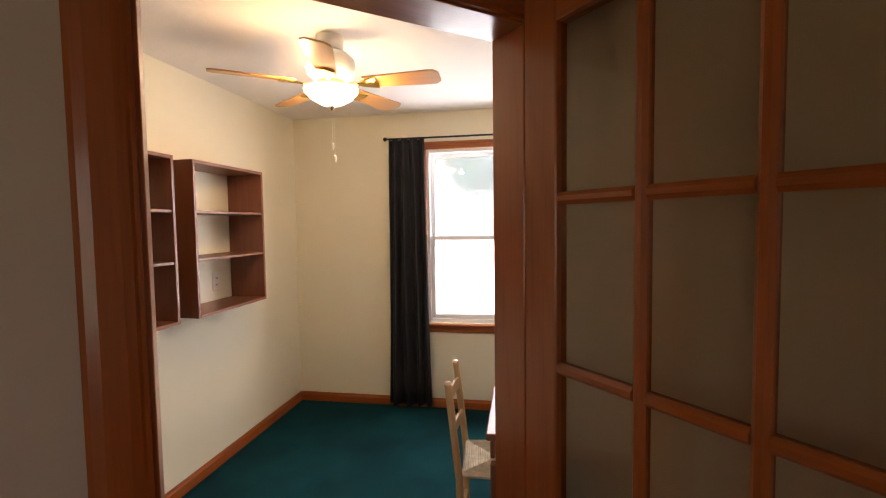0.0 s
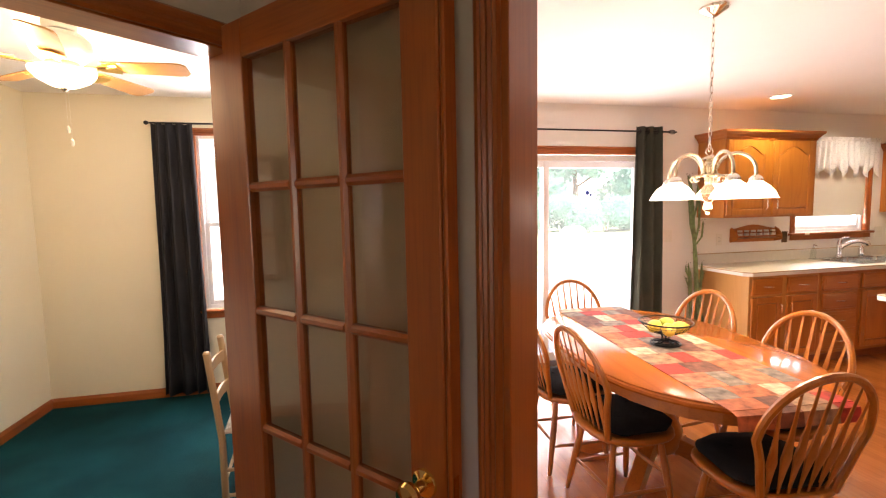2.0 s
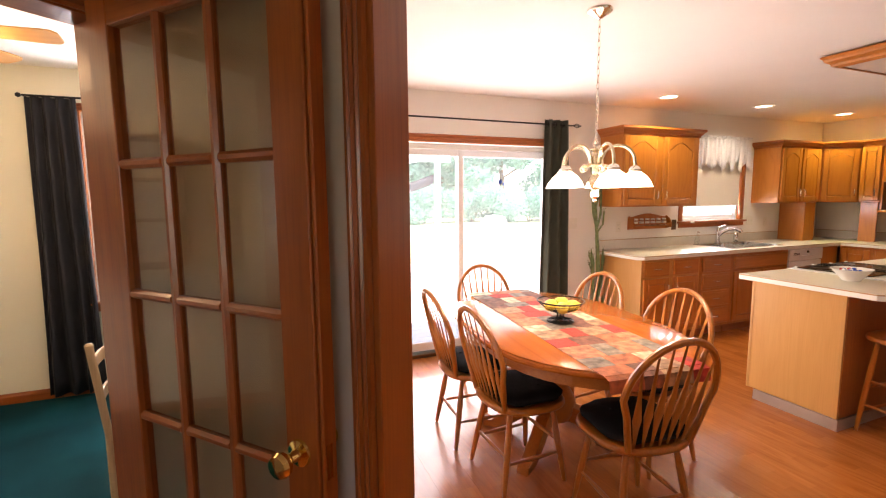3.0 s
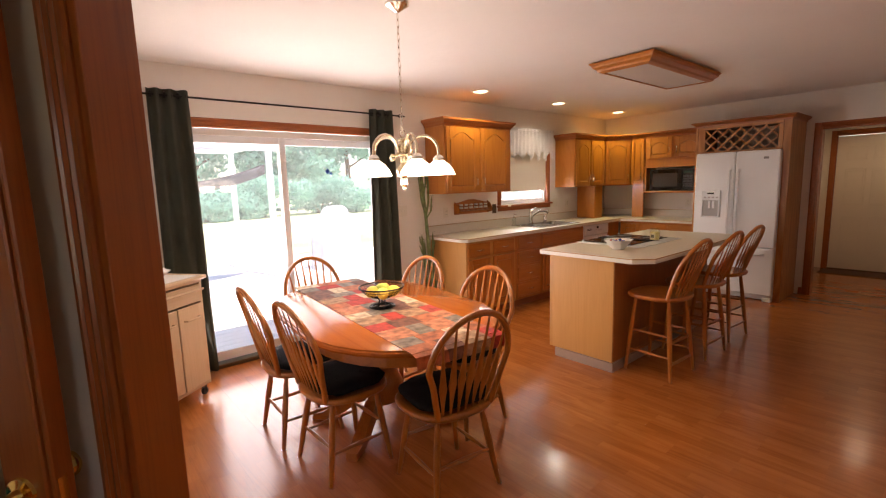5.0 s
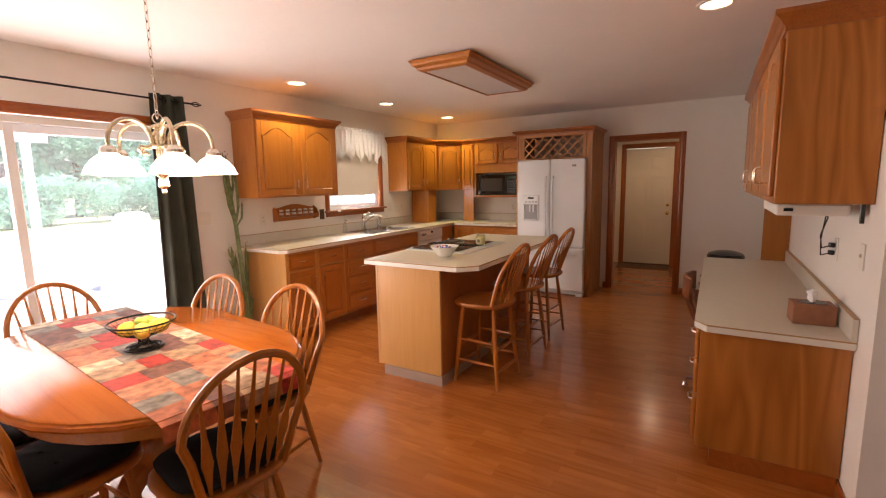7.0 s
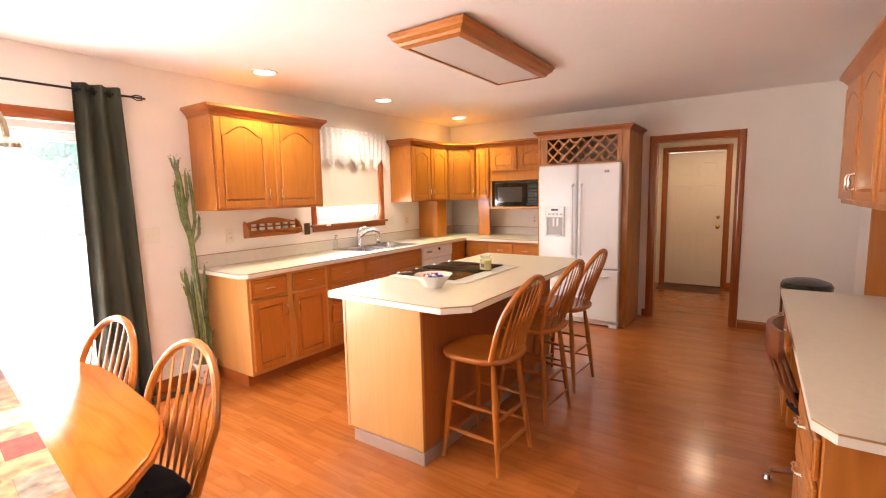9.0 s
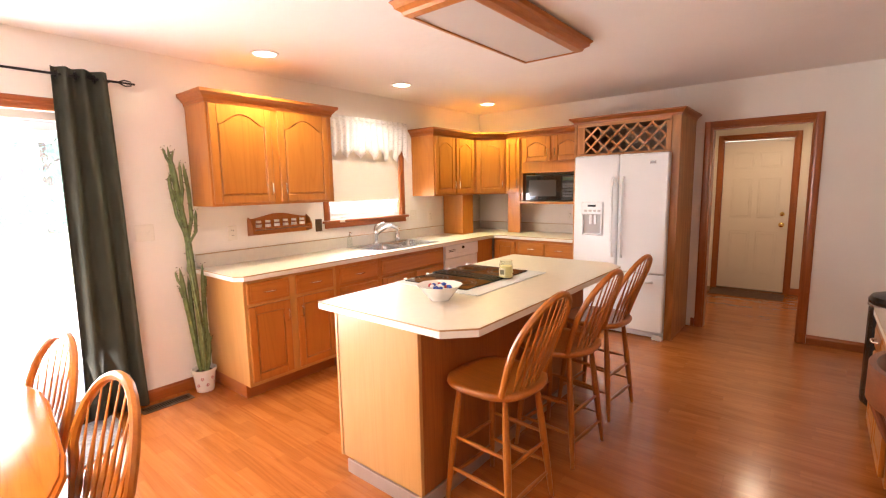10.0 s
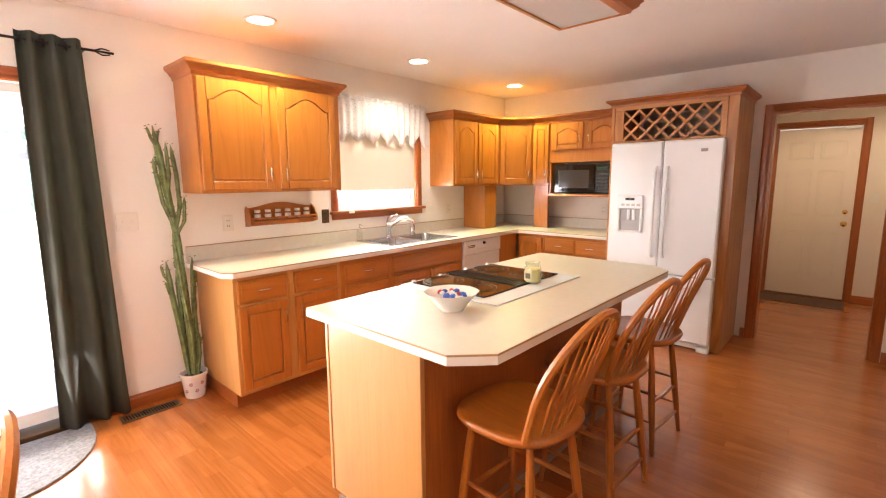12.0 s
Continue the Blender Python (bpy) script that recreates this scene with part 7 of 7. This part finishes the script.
for sgn, y0 in ((-1, 0.0), (1, DT)):
    bm = bmesh.new()
    lathe(bm, [(0.0, 0.0), (0.032, 0.0), (0.030, 0.006), (0.014, 0.010), (0.011, 0.03), (0.018, 0.038), (0.027, 0.048), (0.029, 0.058), (0.024, 0.068), (0.0, 0.072)], 24)
    part("knob", bm, BRASS, fd, "polished brass door knob", m=pose(DW - 0.055, y0, 0.915, 90 if sgn < 0 else -90), smooth=True)
for z in (0.25, 1.0, 1.8):
    bm = bmesh.new()
    tube(bm, [(-0.004, DT + 0.004, z - 0.04), (-0.004, DT + 0.004, z + 0.04)], 0.006, 8)
    part("hinge", bm, BRASS, fd)

# entry door: six raised panels
ed = thing("entry_door", pose(10.065, 1.17, 0.012, 0, 0, -90), "cream six-panel steel entry door with brass knob and deadbolt", "door")
EW, EH = 0.762, 2.012
bars("slab", CREAM, ed, (0, EW, 0.012, 0.05, 0, EH), c=0.002)
for x0, x1 in ((0.11, 0.35), (0.412, 0.652)):
    for z0, z1 in ((0.22, 0.80), (0.98, 1.52), (1.65, 1.86)):
        bm = bmesh.new()
        for a, b, c_, d_2 in ((x0, x1, z0, z0 + 0.012), (x0, x1, z1 - 0.012, z1), (x0, x0 + 0.012, z0 + 0.012, z1 - 0.012), (x1 - 0.012, x1, z0 + 0.012, z1 - 0.012)):
            box(bm, a, b, 0.005, 0.0118, c_, d_2, c=0.003)
        prism(bm, [(x0 + 0.03, z0 + 0.03), (x1 - 0.03, z0 + 0.03), (x1 - 0.03, z1 - 0.03), (x0 + 0.03, z1 - 0.03)], 0.006, 0.0118, "y", c=0.005)
        part("panel", bm, CREAM, ed)
for z, r in ((0.90, 0.028), (1.04, 0.022)):
    bm = bmesh.new()
    lathe(bm, [(0.0, 0.0), (r * 1.15, 0.0), (r * 1.1, 0.006), (r * 0.5, 0.01), (r * 0.45, 0.028), (r, 0.04), (r, 0.055), (r * 0.6, 0.064), (0, 0.066)] if z < 1 else [(0.0, 0), (r * 1.2, 0), (r * 1.15, 0.01), (r * 0.9, 0.014), (0, 0.015)], 20)
    part("knob" if z < 1 else "deadbolt", bm, BRASS, ed, m=pose(EW - 0.07, 0.0118, z, 90), smooth=True)
bars("threshold", BROWNMETAL, ed, (0.0, EW, -0.03, 0.08, -0.011, 0.002), c=0.002)
bars("closer", WHITEM, ed, (EW - 0.16, EW - 0.02, -0.03, 0.0, EH - 0.03, EH + 0.005), c=0.004)

# ---- outside ----
LAWN = mottled("lawn", (0.34, 0.40, 0.24), 0.9, 0.5, 0.3, 1.0, 8, dist=0.05)
CONC = mottled("pale_deck_boards", (0.74, 0.73, 0.70), 0.7, 2.0, 0.08, 0.4, 60)
LEAF = mottled("hedge_leaves", (0.14, 0.34, 0.29), 0.6, 1.2, 0.3, 0.2, 10)
lb = LEAF.node_tree.nodes["Principled BSDF"]
see = node(LEAF, "ShaderNodeBsdfTranslucent")
see.inputs[0].default_value = (0.38, 0.66, 0.54, 1)
half = node(LEAF, "ShaderNodeMixShader")
half.inputs[0].default_value = 0.45
wire(LEAF, lb.outputs[0], half.inputs[1])
wire(LEAF, see.outputs[0], half.inputs[2])
wire(LEAF, half.outputs[0], LEAF.node_tree.nodes["Material Output"].inputs["Surface"])
BARK = mottled("bark", (0.12, 0.09, 0.06), 0.9, 6.0, 0.3, 1.0, 30, dist=0.01)
SIDING = mottled("siding", (0.70, 0.69, 0.66), 0.6, 1.0, 0.03, 0.1, 40)
GRILLCOVER = mottled("grill_cover", (0.40, 0.41, 0.44), 0.7, 4.0, 0.1, 0.4, 40)
GZ = -0.28
bm = bmesh.new()
quads(bm, [(-900, 3.95, GZ), (900, 3.95, GZ), (900, 1500, GZ), (-900, 1500, GZ)], [(0, 1, 2, 3)])
quads(bm, [(-900, -900, GZ), (900, -900, GZ), (900, -3.3, GZ), (-900, -3.3, GZ)], [(0, 1, 2, 3)])
solid("ground", bm, LAWN, "mown green lawn", kind="structure")
deck = thing("deck", pose(0, 0, -0.10), "sunlit pale wooden deck outside the sliding door", "deck")
tagged(deck, kind="structure")
for k in range(42):
    bars("board", CONC, deck, (-1.4, 7.2, 4.20 + k * 0.145, 4.335 + k * 0.145, -0.035, 0.0), c=0.004)
bars("joist", CONC, deck, *[(x, x + 0.05, 4.2, 10.28, -0.17, -0.0355) for x in (-1.3, 0.5, 2.3, 4.1, 5.9, 7.1)], c=0.0)
gr = thing("covered_grill", pose(5.2, 8.1, -0.10, 0, 0, 30), "gas grill under a pale grey cover on the deck", "grill")
bm = bmesh.new()
loops = []
for s, z in ((1.04, 0.0), (1.0, 0.3), (0.97, 0.75), (0.9, 0.85), (0.62, 0.95), (0.5, 1.15), (0.3, 1.22)):
    loops.append([bm.verts.new((0.55 * s * math.copysign(abs(math.cos(a)) ** 0.4, math.cos(a)) * (1 + 0.02 * math.sin(9 * a + z * 4)), 0.32 * s * math.copysign(abs(math.sin(a)) ** 0.4, math.sin(a)), z)) for a in (2 * math.pi * k / 28 for k in range(28))])
for p, q in zip(loops, loops[1:]):
    for k in range(28):
        j = (k + 1) % 28
        bm.faces.new((p[k], p[j], q[j], q[k]))
bm.faces.new(loops[0][::-1])
bm.faces.new(loops[-1])
part("cover", bm, GRILLCOVER, gr, smooth=True, angle=60)


def foliage(blobs, count, size, seed):
    rng = np.random.default_rng(seed)
    ctr = np.array([b[:3] for b in blobs])
    rad = np.array([b[3] for b in blobs])
    w = rad ** 2
    pick = rng.choice(len(blobs), count, p=w / w.sum())
    d = rng.normal(size=(count, 3))
    d /= np.linalg.norm(d, axis=1)[:, None]
    r = rad[pick] * (0.62 + 0.45 * rng.random(count))
    p = ctr[pick] + d * r[:, None] * np.array([1, 1, 0.85])
    p[:, 2] = np.maximum(p[:, 2], 0.05)
    u = rng.normal(size=(count, 3))
    u /= np.linalg.norm(u, axis=1)[:, None]
    v = np.cross(u, d)
    v /= np.maximum(np.linalg.norm(v, axis=1)[:, None], 1e-6)
    s = size * (0.6 + 0.8 * rng.random(count))[:, None]
    vs = np.stack([p - u * s, p + v * s * 0.5, p + u * s, p - v * s * 0.5], 1).reshape(-1, 3)
    me = bpy.data.meshes.new("leaves")
    me.from_pydata(vs.tolist(), [], np.arange(count * 4).reshape(-1, 4).tolist())
    me.materials.append(LEAF)
    return me


rng = random.Random(4)
for k, (x, s) in enumerate([(-12, 1.5), (-8, 1.3), (-4, 1.5), (0, 1.35), (3.5, 1.5), (7.5, 1.4), (11, 1.55), (15, 1.35), (19, 1.5), (23, 1.4), (27.5, 1.55), (32, 1.5)]):
    ob = thing("shrub", pose(x, 29 + 0.8 * math.sin(k * 2.1), GZ), "dense green garden shrub at the lawn's edge", "shrub", "shrubs along the lawn")
    blobs = [(rng.uniform(-1.7, 1.7) * s, rng.uniform(-0.8, 0.8), rng.uniform(0.4, 1.35) * s, rng.uniform(0.6, 1.05)) for _ in range(14)]
    part("leaves", foliage(blobs, 5200, 0.12, 10 + k), None, ob)
    bm = bmesh.new()
    for q in range(6):
        a = q * 1.05
        tube(bm, [(0.1 * math.cos(a), 0.1 * math.sin(a), 0.0), (0.9 * math.cos(a), 0.5 * math.sin(a), 1.1 * s)], [0.04, 0.012], 5)
    part("stems", bm, BARK, ob)
for k, (x, y_, h) in enumerate([(-9, 36, 10), (-3, 38, 11), (3.5, 37, 10), (9.5, 39, 12), (15.5, 37, 10.5), (22, 38, 11.5), (29, 37, 11)]):
    ob = thing("tree", pose(x, y_, GZ), "leafy green broadleaf tree behind the lawn", "tree", "trees behind the lawn")
    bm = bmesh.new()
    tube(bm, [(0, 0, 0), (0.1, 0, h * 0.3), (-0.05, 0.1, h * 0.55), (0, 0, h * 0.8)], [0.3, 0.22, 0.15, 0.05], 10)
    for q in range(7):
        a = q * 0.95
        z = h * (0.3 + 0.07 * q)
        tube(bm, [(0, 0, z), (h * 0.14 * math.cos(a), h * 0.14 * math.sin(a), z + h * 0.08), (h * 0.25 * math.cos(a), h * 0.25 * math.sin(a), z + h * 0.14)], [0.1, 0.06, 0.02], 6)
    part("trunk", bm, BARK, ob)
    blobs = [(rng.uniform(-0.28, 0.28) * h, rng.uniform(-0.22, 0.22) * h, rng.uniform(0.2, 0.92) * h, rng.uniform(0.10, 0.18) * h) for _ in range(20)]
    part("crown", foliage(blobs, 9000, 0.22, 50 + k), None, ob)

CANVAS = mottled("gazebo_canvas", (0.62, 0.60, 0.66), 0.8, 3.0, 0.06, 0.4, 200)
HAMMOCK = mottled("hammock_cloth", (0.035, 0.035, 0.045), 0.85, 6.0, 0.2, 0.5, 200)
gz = thing("gazebo", pose(3.92, 8.0, -0.099), "white garden gazebo frame with a pale canvas valance on the deck", "gazebo")
for gx, gy in ((0, 0), (-3.0, 0), (0, 2.2), (-3.0, 2.2)):
    bars("post", VINYL, gz, (gx - 0.045, gx + 0.045, gy - 0.045, gy + 0.045, 0.0, 2.40), c=0.004)
bars("beam", VINYL, gz, (-2.954, -0.046, -0.03, 0.03, 2.36, 2.43), (-2.954, -0.046, 2.17, 2.23, 2.36, 2.43), (-3.03, -2.97, 0.046, 2.154, 2.36, 2.43), (-0.03, 0.03, 0.046, 2.154, 2.36, 2.43), c=0.004)
bm = bmesh.new()
folded(bm, -3.2, 0.2, 2.24, 2.44, 0.012, 9, 0.003, None, 0.0, 3)
part("valance", bm, CANVAS, gz, m=pose(0, -0.2, 0), smooth=True, angle=180)
hm = thing("hammock", pose(3.84, 7.98, -0.099), "dark brown cloth hammock slung between the gazebo posts", "hammock")
bm = bmesh.new()
loops = []
for k in range(21):
    u = k / 20
    z = 2.02 - 0.30 * (1 - (2 * u - 1) ** 2)
    w = 0.06 + 0.30 * math.sin(math.pi * u)
    x = -0.02 - 2.8 * u
    loops.append([bm.verts.new((x, w * math.cos(b), z - 0.17 * math.sin(b))) for b in (math.pi * q / 8 for q in range(9))])
    loops[-1] += [bm.verts.new((x, w * math.cos(b) * 0.97, z + 0.006 - 0.17 * math.sin(b))) for b in (math.pi * q / 8 for q in range(8, -1, -1))]
for p, q in zip(loops, loops[1:]):
    for k in range(18):
        j = (k + 1) % 18
        bm.faces.new((p[k], p[j], q[j], q[k]))
bm.faces.new(loops[0][::-1])
bm.faces.new(loops[-1])
part("cloth", bm, HAMMOCK, hm, smooth=True, angle=60)

# ---- floor boards ----
random.seed(21)
PW, PL = 0.195, 1.28
board_mesh = {}


def board(x0, x1, y0, y1):
    key = (round(x1 - x0, 3), round(y1 - y0, 3))
    if key not in board_mesh:
        bm = bmesh.new()
        w, l, c = x1 - x0, y1 - y0, 0.0003
        g = 0.0001
        lo, hi = [(g, g), (w - g, g), (w - g, l - g), (g, l - g)], [(c, c), (w - c, c), (w - c, l - c), (c, l - c)]
        vs = [(x, y, -0.0118) for x, y in lo] + [(x, y, -0.0002) for x, y in lo] + [(x, y, 0.0) for x, y in hi]
        fs = [(3, 2, 1, 0), (8, 9, 10, 11)]
        for r in (0, 4):
            for k in range(4):
                j = (k + 1) % 4
                fs.append((r + k, r + j, r + 4 + j, r + 4 + k))
        quads(bm, vs, fs)
        board_mesh[key] = mesh_of("board", bm, PLANK)
    part("floor_board", board_mesh[key], None, BOARDS, m=pose(x0, y0, 0))


BOARDS = tagged(thing("floor_boards", pose(0, 0, 0), "honey three-strip laminate floor boards", "floor"), kind="structure")


def inside(x, y):
    d = Vector((x, y)) - K
    den = d.dot(Vector((-DIR.y, DIR.x))) > 0.12 and x < 1.0
    passage = y < SY - 0.1 and (x > 3.75 or x < 2.3) and not (y > -1.7 and x < 2.6)
    return not den and not passage


col = 0
x = -1.6
while x < 10.15:
    y = -3.0 - random.random() * PL
    while y < NY:
        a, b = max(y, -3.0), min(y + PL, NY)
        if b - a > 0.03 and (inside(x + PW / 2, a + 0.02) or inside(x + PW / 2, b - 0.02)):
            if x < EX or b > -0.5:
                if x > EX:
                    a, b = max(a, -0.35), min(b, 1.36)
                if b - a > 0.03:
                    board(x, x + PW, round(a, 2), round(b, 2))
        y += PL
    x += PW
    col += 1
